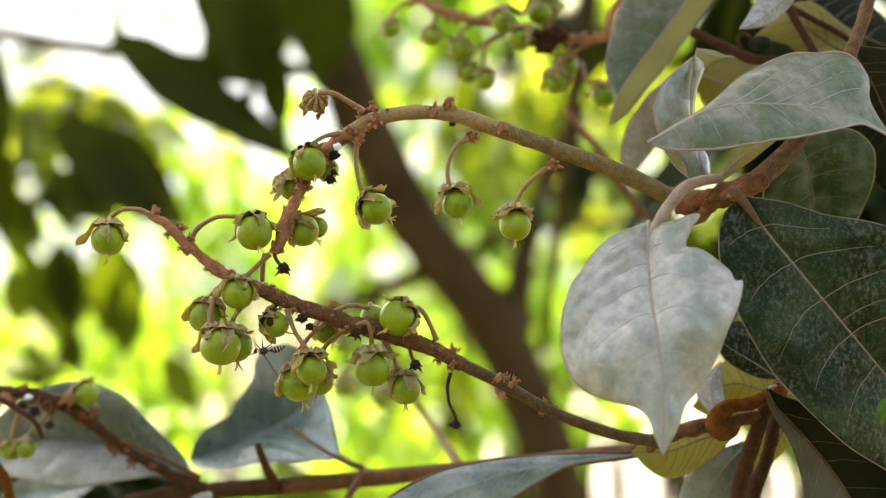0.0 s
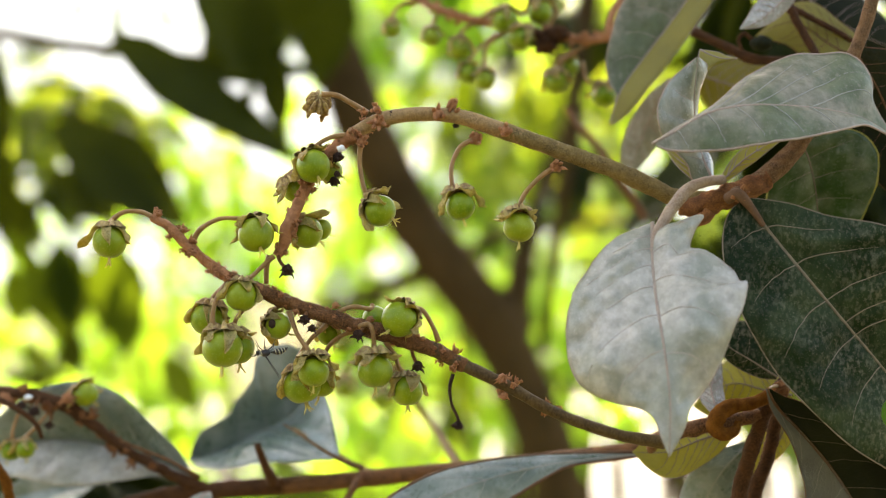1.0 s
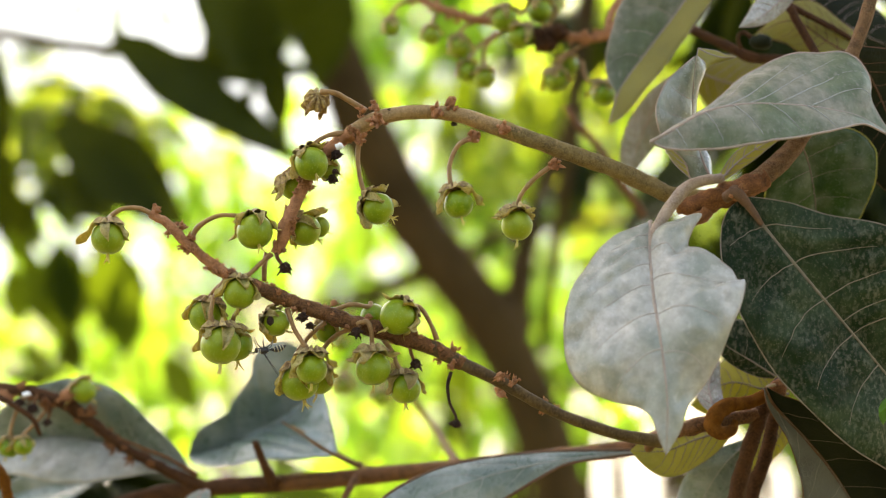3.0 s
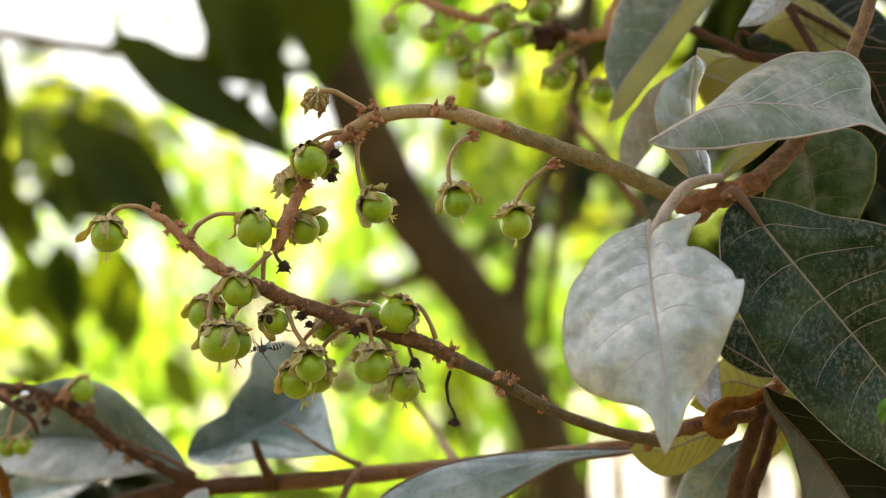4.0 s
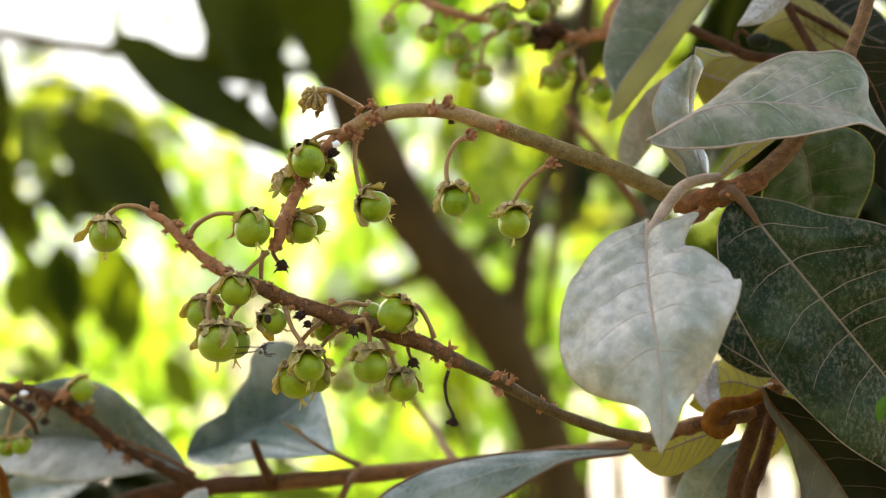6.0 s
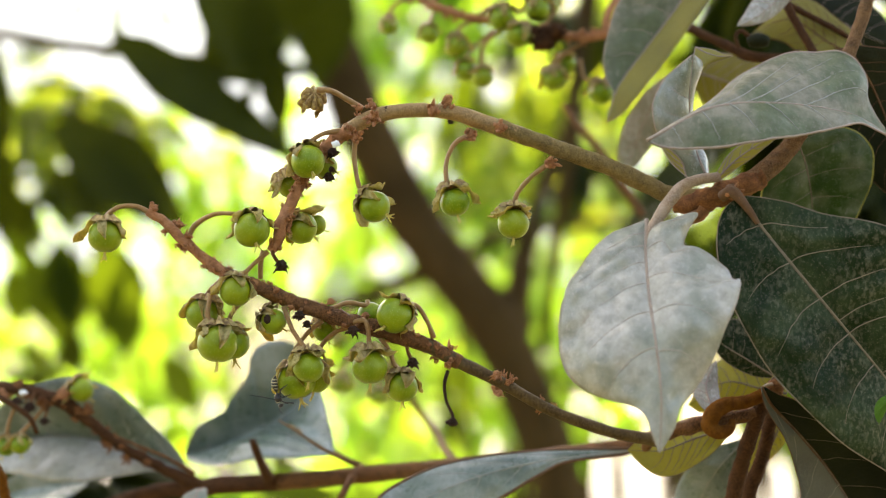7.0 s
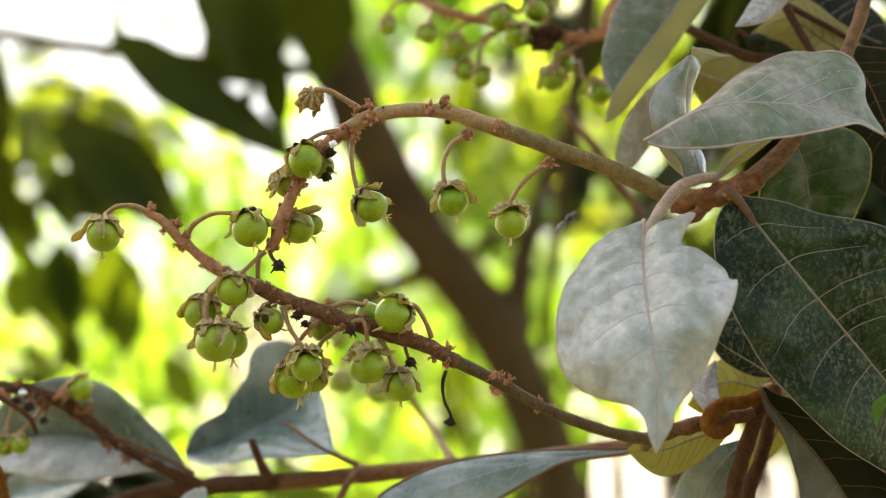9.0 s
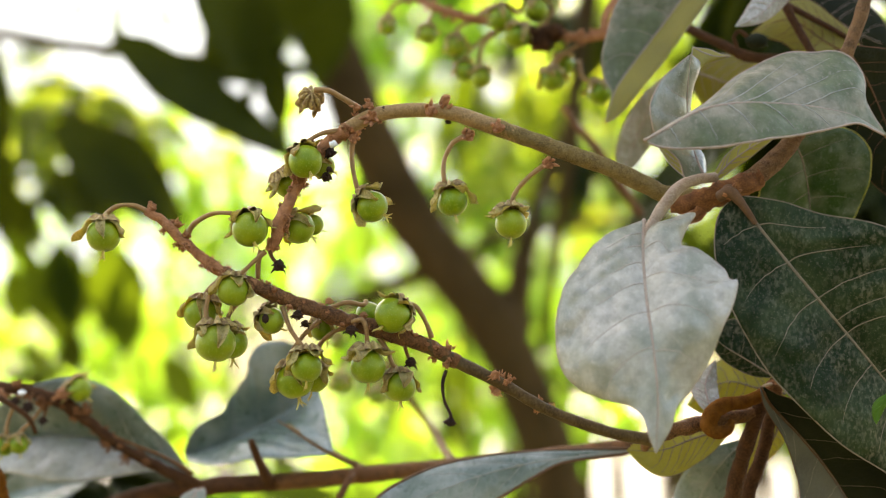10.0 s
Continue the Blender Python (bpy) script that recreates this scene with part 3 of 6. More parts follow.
def fruit(owner, c, r, axis, stalk=None, sr=0.62, calyx=True, style=True, spin=None, calyx_size=0.96):
    """A round fruit: axis points from the stalk to the blossom end. c and stalk in mm from the eye."""
    k = _count[0] = _count[0] + 1
    r *= 0.95
    z = -Vector(axis).normalized()
    turn = z.to_track_quat("Z", "Y").to_matrix().to_4x4() @ Matrix.Rotation(spin if spin is not None else k * 2.1, 4, "Z")
    m = Matrix.Translation(at(c)) @ turn @ Matrix.Scale(r * MM, 4)
    ob = piece("fruit", FRUITS[k % 3], owner, m)
    if calyx:
        piece("calyx", CALYCES[k % 5], ob, Matrix.Scale(calyx_size, 4), "papery brown-green calyx")
        piece("calyx_crown", CROWNS[k % 5], ob, Matrix.Scale(calyx_size, 4), "ridged brown crown of the calyx")
    if style:
        piece("style", STYLES[k % 3], ob)
    if stalk:
        bm = bmesh.new()
        end = Vector(c) + z * r * 1.05
        tube(bm, [at(p) for p in (*stalk, end)], [sr * 1.25 * MM, sr * MM, sr * MM, sr * 1.15 * MM], 22, 8, 0.12, 400)
        part("fruit_stalk", bm, STALK, owner)
    return ob


def withered(owner, c, r, stalk=None, seed=1, sr=0.5, material=None):
    """A shrivelled black bud with spiky remains of its calyx."""
    rnd = random.Random(seed)
    bm = bmesh.new()
    p = at(c)
    lobes = []
    for k in range(8):
        q = 0.785 * k + rnd.uniform(-0.3, 0.3)
        lobes.append((Vector((math.cos(q), math.sin(q) * 0.8, rnd.uniform(-0.9, 0.2))).normalized(), rnd.uniform(0.5, 1.1), Vector((rnd.uniform(-0.6, 0.6), rnd.uniform(-0.6, 0.6), -0.6))))
    # a crumpled core whose shrunken lobes stand out and curl at their tips
    for v in bmesh.ops.create_icosphere(bm, subdivisions=4, radius=1.0)["verts"]:
        d = v.co.normalized()
        v.co = d * (0.62 + 0.26 * noise.noise(d * 2.3 + p * 41) + 0.16 * noise.noise(d * 5.0 + p * 23))
        for e, ln, bend in lobes:
            w = math.exp(-(1 - d.dot(e)) / 0.014)
            v.co += (e * w + bend * w ** 3 * 0.6) * ln * 0.8
        v.co = p + v.co * r * MM
    part("withered_bud", bm, material or DRIED, owner, "shrivelled black bud")
    if stalk:
        bm = bmesh.new()
        tube(bm, [at(q) for q in (*stalk, c)], [sr * 1.3 * MM, sr * MM, sr * MM], 18, 7, 0.15, 400)
        part("fruit_stalk", bm, DRIED if sr < 0.45 else STEM_DARK, owner)


# ---- ground ----
def ground():
    bm = bmesh.new()
    n, half = 60, 1500.0
    rows = []
    for i in range(n + 1):
        row = []
        for j in range(n + 1):
            u, v = 2 * i / n - 1, 2 * j / n - 1
            x, y = half * u ** 5 * 0.96 + u * half * 0.04, half * v ** 5 * 0.96 + v * half * 0.04
            row.append(bm.verts.new((x, y, 0.05 * noise.noise(Vector((x * 0.3, y * 0.3, 0))) * (abs(u) < 0.7 and abs(v) < 0.7))))
        rows.append(row)
    for a, b in zip(rows, rows[1:]):
        for j in range(n):
            bm.faces.new((a[j], b[j], b[j + 1], a[j + 1]))
    ob = part("ground", bm, GROUND, None)
    tagged(ob, "pale dry soil in full sun under the shrubs", "ground", kind="structure")


ground()


def path():
    """A pale sunlit path beyond the shrubs, a few centimetres proud of the soil."""
    bm = bmesh.new()
    rows = []
    for i in range(41):
        x = -40 + 2 * i
        y0, y1 = 9.0 + 0.5 * noise.noise(Vector((x * 0.2, 0, 0))), 15.5 + 0.7 * noise.noise(Vector((x * 0.2, 5, 0)))
        rows.append([bm.verts.new((x, y, z)) for y, z in ((y0, -0.06), (y0 + 0.1, 0.07), (y1 - 0.1, 0.07), (y1, -0.06))])
    for p, q in zip(rows, rows[1:]):
        for j in range(3):
            bm.faces.new((p[j], q[j], q[j + 1], p[j + 1]))
    tagged(part("path", bm, PATH), "pale dusty path in full sun", "path", kind="structure")


path()


def backdrop():
    """The bright hazy sky low over the far fields, a plain curved sheet 60 m off."""
    m, nt, bs, out = mat("bright_haze")
    em = nt.nodes.new("ShaderNodeEmission")
    em.inputs["Color"].default_value, em.inputs["Strength"].default_value = HAZE, 0.44
    nt.links.new(em.outputs["Emission"], out.inputs["Surface"])
    bm = bmesh.new()
    rows = []
    for i in range(25):
        a = radians(-40 + 80 * i / 24)
        x, y = 60 * math.sin(a), 60 * math.cos(a)
        rows.append([bm.verts.new((x, y, z)) for z in (-0.5, 6.0, 13.0)])
    for p, q in zip(rows, rows[1:]):
        for j in range(2):
            bm.faces.new((p[j], q[j], q[j + 1], p[j + 1]))
    tagged(part("backdrop", bm, m), "bright hazy sky over the far fields", "sky", kind="structure")


HAZE = (0.90, 1.0, 1.15, 1)
backdrop()


def settle(owner, base):
    """Put the thing's origin at its base without moving its parts."""
    b = at(base)
    owner.location = b
    for ch in owner.children:
        ch.matrix_parent_inverse = Matrix.Translation(-b)


# ---- the arched fruiting branch with its large leaves ----
branch_a = thing("fruiting_branch", "arched brown branch with green berries and large dusty leaves", "branch")
ARCH = [(73.8, 452.0, 13.7), (62.7, 452.0, 14.4), (48.7, 451.0, 20.8), (30.1, 450.0, 27.5), (14.8, 450.0, 32.8), (2.5, 450.0, 36.6), (-9.8, 450.0, 37.1), (-19.1, 450.0, 35.2), (-26.0, 450.0, 31.2)]
RACHIS = [(-25.2, 450.0, 31.8), (-30.7, 452.0, 27.7), (-35.7, 452.0, 21.8), (-39.6, 451.0, 14.8), (-42.9, 450.0, 7.1), (-44.4, 450.0, 1.7), (-46.4, 450.0, -1.4)]
stem(branch_a, "stem", [(122.5, 462.0, 80.7), (118.5, 460.0, 69.3), (113.4, 460.0, 54.4), (102.7, 458.0, 36.9), (92.7, 455.0, 24.3), (81.3, 452.0, 16.4), (70.4, 452.0, 12.2), (63.6, 453.0, 10.2)], [1.69, 1.85, 2, 2.23, 2.46, 2.92, 2.77, 0.92], STEM_ROUGH, rough=0.16)
stem(branch_a, "stem", ARCH[:5], [2.5, 2.45, 2.35, 2.3, 2.3], STEM_LATE, n=70, sides=16, rough=0.14)
stem(branch_a, "stem", ARCH[3:], [2.3, 2.3, 2.15, 1.9, 2.0, 2.0], STEM, n=70, sides=16)
stem(branch_a, "stem", RACHIS, [2.0, 1.75, 1.75, 1.85, 1.75, 2.0, 1.2], RUST, rough=0.35, grain=320)
knobs(branch_a, RACHIS, 1.8, 48, 0.05, 0.97, 3, size=(0.25, 0.75))
knobs(branch_a, ARCH, 2.15, 7, 0.90, 1.0, 5)
for c, r in (((-18.4, 446.0, 34.9), 14), ((-19.0, 448.0, 38.4), 10), ((-2.4, 447.0, 36.8), 13), ((1.5, 449.0, 39.7), 13), ((8.0, 449.0, 30.4), 13), ((15.9, 447.0, 32.5), 13), ((29.5, 449.0, 22.9), 12), ((-23.3, 448.0, 29.6), 13), ((-22.4, 449.0, 37.6), 9), ((78.5, 445.0, 14.4), 15)):
    bm = bmesh.new()
    rnd = random.Random(int(c[0] * 10))
    crust(bm, rnd, at(c), Vector((rnd.uniform(-0.4, 0.4), -1, rnd.uniform(-0.4, 0.4))).normalized(), Vector((1, 0, -0.2)).normalized(), r * 0.18 * MM)
    part("bud_scar", bm, RUST, branch_a)
stem(branch_a, "node", [(87.6, 453.0, 19.5), (80.3, 451.0, 15.9), (73.5, 450.0, 13.7), (68.3, 450.0, 11.8), (63.5, 451.0, 12.2)], [2.92, 3.23, 3.38, 3.23, 2.15], BARK_NODE, n=40, sides=16, rough=0.3, grain=260, label="swollen rusty node")
stem(branch_a, "petiole", [(71.2, 447.0, 10.5), (69.7, 447.0, 8.7), (65.2, 446.0, 7.2)], [1.99, 1.83, 0.61], BARK_NODE, n=16, rough=0.3)
stem(branch_a, "petiole", [(75.9, 446.0, 13.9), (77.8, 443.0, 15.0), (80.9, 443.0, 12.3), (84.9, 443.0, 6.5)], [1.5, 1.55, 1.1, 0.72], RIB_BROWN, n=24, rough=0.15)
fruit(branch_a, (-36.0, 446.0, 22.9), 4.88, (0.35, -0.6, -0.7), [(-27.5, 450.0, 31.5), (-31.6, 449.0, 30.8), (-34.9, 448.0, 28.9)])
_z = Vector((0.15, -0.8, 0.55)).normalized()
piece("dried_calyx", DRIED_CALYX, branch_a, Matrix.Translation(at((-34.9, 450.0, 40.0))) @ _z.to_track_quat("Z", "Y").to_matrix().to_4x4() @ Matrix.Scale(3.69 * MM, 4), "closed ribbed dry calyx")
bm = bmesh.new()
tube(bm, [at(p) for p in ((-21.4, 450.0, 37.4), (-26.4, 449.0, 40.4), (-29.9, 446.5, 42.1), (-33.7, 446.0, 42.2))], [0.95 * MM, 0.75 * MM, 0.75 * MM, 0.85 * MM], 22, 8, 0.12, 400)
part("fruit_stalk", bm, STALK, branch_a)
withered(branch_a, (2.5, 451.0, 34.1), 1.08, None, 61)
withered(branch_a, (-15.0, 449.0, 37.4), 1.07, None, 62)
withered(branch_a, (-29.6, 447.0, 20.8), 1.22, None, 63)
fruit(branch_a, (-18.0, 448.0, 10.8), 4.6, (0.75, -0.3, -0.5), [(-23.4, 450.0, 29.7), (-23.7, 450.0, 24.0), (-22.7, 449.0, 17.8), (-21.6, 449.0, 14.7)], calyx_size=1.06)
fruit(branch_a, (3.7, 448.0, 12.1), 4.25, (0.2, -0.2, -1), [(7.8, 449.0, 30.5), (3.7, 449.0, 28.1), (1.4, 449.0, 23.2), (1.5, 448.0, 17.8)], calyx_size=1.12)
fruit(branch_a, (19.6, 448.0, 6.3), 4.5, (0, -0.25, -1), [(29.5, 449.0, 22.9), (24.7, 449.0, 19.3), (21.0, 449.0, 15.2), (19.8, 449.0, 12.1)], calyx_size=1.1)
fruit(branch_a, (-38.4, 455.0, 5.0), 4.67, (0.7, 0.2, -0.5), [(-43.1, 452.0, 6.3), (-42.1, 453.0, 7.6)])
fruit(branch_a, (-34.9, 460.0, 6.0), 3.14, (0.6, 0.2, -0.4), calyx_size=1.2)
fruit(branch_a, (-55.6, 448.0, -12.2), 4.59, (-0.1, -0.25, -1), [(-47.1, 450.0, -1.4), (-50.5, 449.0, -4.5), (-53.3, 448.0, -7.2)])
fruit(branch_a, (-31.8, 456.0, 22.0), 3.43, (0.8, 0.2, -0.4), [(-28.4, 452.0, 30.3), (-30.5, 455.0, 27.4)])
fruit(branch_a, (-41.8, 458.0, 16.9), 3.76, (0.5, 0.3, -0.8), [(-36.5, 453.0, 20.0), (-41.1, 455.0, 21.5), (-44.4, 457.0, 20.8)], calyx_size=1.15)
withered(branch_a, (-43.3, 449.0, -5.2), 2.3, [(-46.0, 450.0, 0.2), (-45.4, 449.0, -2.6)], 3)
withered(branch_a, (-29.5, 450.0, 25.5), 2, [(-28.4, 451.0, 30.2)], 8)
withered(branch_a, (-30.7, 452.0, 19.0), 1.85, None, 9)
bm = bmesh.new()
tube(bm, [at((-48.4, 451.0, -1.1)), at((-49.2, 451.0, -4.5)), at((-49.4, 452.0, -8.8))], [0.85 * MM, 0.7 * MM, 0.7 * MM], 12, 7, 0.15, 400)
part("fruit_stalk", bm, STALK, branch_a)
bm = bmesh.new()
lump(bm, at((-28.4, 444.0, 27.5)), 1.2 * MM, (1, 0.6, 0.8), 0.5)
part("white_speck", bm, DROPPING, branch_a, "white speck of bird lime")

stem(branch_a, "petiole", [(75.1, 450.0, 19.2), (69.4, 445.0, 18.4), (64.7, 442.0, 16.5), (61.1, 440.5, 12.8), (58.3, 439.3, 8.9), (55.6, 437.3, 4.9), (53.8, 434.0, 0.1)], [1.4, 1.4, 1.6, 1.7, 1.6, 1.2, 0.5], PETIOLE, n=40, sides=14, rough=0.12, grain=240)
leaf_pale = blade(branch_a, [(54.7, 440.0, 7.4), (53.7, 434.0, 0.1), (53.5, 425.0, -11.5), (54.1, 418.0, -21.3), (54.8, 414.0, -31.0), (55.1, 412.0, -39.3), (54.5, 411.0, -51.3)],
                  [(54.7, 440.0, 7.4), (50.3, 438.1, 5.5), (44.1, 435.9, 2.4), (37.9, 433.3, -3.1), (33.3, 431.3, -9.9), (31.3, 429.6, -16.0), (30.6, 428.3, -23.3), (31.2, 426.5, -29.3), (33.4, 424.4, -33.8), (37.6, 421.9, -36.9), (43.1, 418.9, -38.7), (48.4, 415.7, -39.9), (51.4, 413.1, -42.2), (52.6, 411.6, -46.3), (54.5, 411.0, -51.3)],
                  [(54.7, 440.0, 7.4), (57.0, 438.7, 4.9), (61.0, 437.7, 7.0), (67.8, 437.1, 8.4), (65.2, 435.2, 4.3), (63.6, 433.1, 0.1), (66.5, 430.5, 0.1), (70.2, 427.9, -2.0), (73.5, 425.3, -4.7), (74.5, 422.7, -7.5), (76.2, 420.6, -8.0), (74.7, 418.8, -14.9), (71.6, 417.5, -21.5), (68.1, 416.6, -29.0), (64.1, 415.8, -35.4), (60.3, 413.9, -39.5), (58.3, 412.3, -45.2), (54.5, 411.0, -51.3)],
                  LEAF_SILVER, "pale grey dusty leaf hanging with a drip tip", veins_l=((0.07, 0.28), (0.14, 0.37), (0.22, 0.46), (0.32, 0.55), (0.45, 0.66), (0.60, 0.78)), veins_r=((0.06, 0.2), (0.16, 0.36), (0.30, 0.52), (0.46, 0.64), (0.62, 0.78)),
                  arch=0.07, arch_r=0.10, quilt=0.022, wave=0.065, grain=0.075, rib=0.6, vein_r=0.17, rim_r=0.14, side_mat=VEIN_PALE, seed=4, nu=120, nv=22)
blade(branch_a, [(52.7, 424.0, 27.4), (59.1, 426.0, 30.9), (67.4, 428.0, 35.4), (75.3, 431.0, 37.4), (83.2, 434.0, 38.1), (95.2, 438.0, 37.9), (105.1, 442.0, 36.9), (112.5, 446.0, 35.5), (121.7, 450.0, 30.9)],
      [(52.7, 424.0, 27.4), (61.0, 429.4, 32.6), (69.2, 434.8, 37.3), (74.6, 440.2, 41.5), (80.0, 445.2, 46.3), (87.0, 449.5, 50.5), (95.5, 453.4, 53.6), (103.9, 456.6, 53.7), (111.2, 456.8, 54.0), (115.1, 454.6, 50.2), (116.4, 452.8, 45.0), (116.0, 451.2, 40.3), (118.3, 450.5, 35.9), (121.7, 450.0, 31.2)],
      [(52.7, 424.0, 27.4), (57.4, 424.0, 25.9), (66.1, 424.0, 25.6), (75.0, 425.0, 26.3), (83.9, 426.0, 28.0), (93.7, 431.0, 29.6), (103.7, 436.0, 31.6), (112.6, 443.0, 33.3), (121.7, 450.0, 30.6)],
      LEAF_LEVEL, "grey-green dusty leaf held level", veins_l=((0.20, 0.42), (0.29, 0.62), (0.39, 0.74), (0.50, 0.84), (0.63, 0.93)), veins_r=((0.10, 0.13), (0.22, 0.26), (0.33, 0.40), (0.47, 0.56), (0.62, 0.70)), bow=0.8, vein_mat=VEIN, side_mat=VEIN_GREY, rim_mat=VEIN,
      petiole=[(121.7, 450.0, 30.9), (125.1, 454.0, 29.3), (131.4, 460.0, 28.1)], arch=0.05, quilt=0.03, wave=0.05, rib=0.46, vein_r=0.20, rim_r=0.34, seed=6, nu=110, nv=18)
blade(branch_a, [(74.5, 460.0, 18.7), (71.9, 461.6, 24.6), (70.0, 463.2, 31.8), (69.3, 463.2, 39.7), (69.4, 461.6, 46.7), (70.0, 460.0, 53.9)],
      [(74.5, 460.0, 18.7), (68.9, 460.0, 19.3), (66.5, 459.0, 24.5), (60.7, 457.8, 29.9), (58.4, 457.0, 35.3), (58.7, 457.0, 40.8), (61.6, 457.5, 46.3), (65.8, 458.5, 50.3), (70.0, 460.0, 53.9)],
      [(74.5, 460.0, 18.7), (74.9, 468.0, 25.0), (72.6, 470.0, 30.7), (71.3, 470.0, 37.9), (71.3, 468.0, 44.9), (73.6, 466.0, 51.4), (70.0, 460.0, 53.9)],
      LEAF_GLOSS, "small folded glossy leaf", veins_l=((0.2, 0.3), (0.34, 0.46), (0.5, 0.6), (0.66, 0.76)), arch=0.12, quilt=0.05, wave=0.05, rib=0.5, vein_r=0.08, rim_r=0.2, seed=7, nu=60, nv=12)
blade(branch_a, [(71.7, 468.0, 56.8), (74.9, 468.0, 55.2), (78.6, 468.7, 54.3), (82.9, 470.0, 54.6)], [(71.7, 468.0, 56.8), (76.7, 469.3, 56.3), (80.0, 470.0, 55.1), (82.9, 470.0, 54.6)], [(71.7, 468.0, 56.8), (70.4, 464.0, 47.7), (74.9, 468.0, 51.7), (82.9, 470.0, 54.6)],
      LEAF_OLIVE, "olive folded tip of a small leaf", arch=0.05, rib=0.25, rim_r=0.15, seed=71, nu=40, nv=8)
blade(branch_a, [(79.9, 446.0, 13.9), (85.8, 443.7, 5.9), (93.1, 442.0, -3.5), (100.6, 442.0, -12.5), (108.6, 443.7, -21.7), (119.8, 447.1, -34.4), (134.1, 453.1, -51.0), (150.3, 460.0, -72.2)],
      [(79.9, 446.0, 13.6), (76.2, 446.0, 10.2), (74.4, 445.1, 4.4), (74.6, 443.5, -4.4), (77.8, 441.3, -15.2), (83.1, 439.1, -25.7), (88.6, 438.0, -34.0), (96.8, 438.4, -42.7), (108.0, 441.3, -52.5), (119.6, 446.4, -59.6), (134.0, 452.7, -67.9), (150.3, 460.0, -72.2)],
      [(80.2, 446.0, 14.2), (86.0, 444.5, 13.5), (93.3, 443.0, 12.0), (102.0, 441.5, 9.2), (117.9, 440.0, 6.0), (135.7, 443.0, -2.9), (147.9, 448.0, -21.3), (153.0, 454.0, -46.4), (150.3, 460.0, -72.2)],
      LEAF_FOREST, "large dark green leaf with tan veins and pale specks", veins_l=((0.09, 0.13), (0.20, 0.27), (0.31, 0.40), (0.42, 0.50), (0.52, 0.61), (0.63, 0.72)), veins_r=((0.09, 0.28), (0.20, 0.38), (0.31, 0.44), (0.38, 0.53), (0.42, 0.62), (0.55, 0.72)), bow=1.9,
      petiole=[(77.5, 448.0, 15.8), (78.5, 445.0, 16.3), (80.5, 446.0, 13.9)], vein_mat=VEIN_DARK, rim_mat=VEIN_DARK, pet_mat=RIB_BROWN, rib=0.55, vein_r=0.17, rim_r=0.2, arch=0.05, quilt=0.025, wave=0.04, seed=8, nu=120, nv=22, reach=0.8)
blade(branch_a, [(100.6, 474.0, 33.4), (104.5, 477.0, 26.2), (107.0, 480.0, 18.2), (108.8, 484.0, 10.1), (111.1, 488.0, -1.5)],
      [(100.6, 474.0, 33.4), (95.5, 475.2, 26.1), (92.6, 476.8, 18.1), (93.0, 479.2, 10.0), (99.3, 483.2, 1.8), (111.1, 488.0, -1.5)], [(100.6, 474.0, 33.4), (116.4, 475.7, 34.6), (124.2, 477.4, 29.2), (124.8, 479.1, 21.5), (123.4, 480.9, 15.0), (121.1, 482.9, 8.4), (116.3, 485.4, 1.8), (111.1, 488.0, -1.5)],
      LEAF_MARBLED, "dark marbled green leaf beside the stem", veins_l=((0.15, 0.22), (0.32, 0.4), (0.5, 0.6)), veins_r=((0.08, 0.2), (0.22, 0.34), (0.38, 0.52), (0.55, 0.68)), vein_mat=VEIN_DARK, rim_mat=LEAF_YELLOW, rib=0.33, vein_r=0.09, rim_r=0.22, wave=0.05, seed=9, nu=70, nv=14)
leaf(branch_a, [(115.3, 468.0, 56.9), (125.1, 478.0, 45.9), (133.3, 484.0, 29.9), (143.4, 490.0, 6.9)], (-1, 0.15, -0.4), [1.31, 8.2, 11.48, 13.12, 9.84, 4.92, 0], (1, 0.1, 0.5), [1.31, 11.48, 14.76, 16.41, 11.48, 6.56, 0], LEAF_DEEP_SHADE,
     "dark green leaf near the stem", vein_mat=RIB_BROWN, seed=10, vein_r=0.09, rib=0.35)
leaf(branch_a, [(76.1, 460.0, 18.7), (82.6, 464.0, 24.7), (89.7, 468.0, 29.3), (97.0, 472.0, 33.2)], (-0.6, 0.2, 0.8), [0.64, 1.59, 2.23, 2.55, 1.91, 1.27, 0], (0.6, 0.4, -0.8), [0.64, 1.59, 2.23, 2.55, 1.91, 1.27, 0], LEAF_YELLOW,
     "narrow yellowish folded leaf", seed=11, veins=4, rib=0.3)
leaf(branch_a, [(72.0, 462.0, 17.5), (68.5, 468.0, 24.2), (65.8, 474.0, 32.6), (64.7, 478.0, 42.6)], (-0.9, 0.2, 0.3), [0.64, 2.89, 4.18, 4.82, 3.21, 1.93, 0], (0.9, 0.4, 0), [0.64, 1.93, 2.25, 2.25, 1.61, 0.96, 0], LEAF_OLIVE,
     "brownish young leaf", seed=12, veins=4, rib=0.35)
# added leaf: stands for the bright patch at the dark leaf's edge
leaf(branch_a, [(120.5, 432.0, -36.8), (117.2, 432.0, -39.0), (115.2, 432.0, -42.4), (114.6, 432.0, -45.9)], (-0.9, 0.2, -0.3), [0.3, 2.0, 2.6, 2.4, 1.6, 0.9, 0], (0.9, 0.2, 0.3), [0.3, 2.0, 2.6, 2.4, 1.6, 0.9, 0], LEAF_SUN, "added green leaf in place of a bright patch", seed=13, veins=3, rib=0.2, vein_mat=LEAF_SUN)
# the shoot goes on to the side and down to its root
stem(branch_a, "stem", [(122.8, 462.0, 82.3), (136.9, 468.0, 102.5), (190, 490, 128), (262, 530, 60), (300, 560, -250), (310, 580, -900), (300, 590, -1505)], [1.7, 1.9, 2.3, 3.0, 4.0, 5.5, 7.0], STEM_ROUGH, n=90)
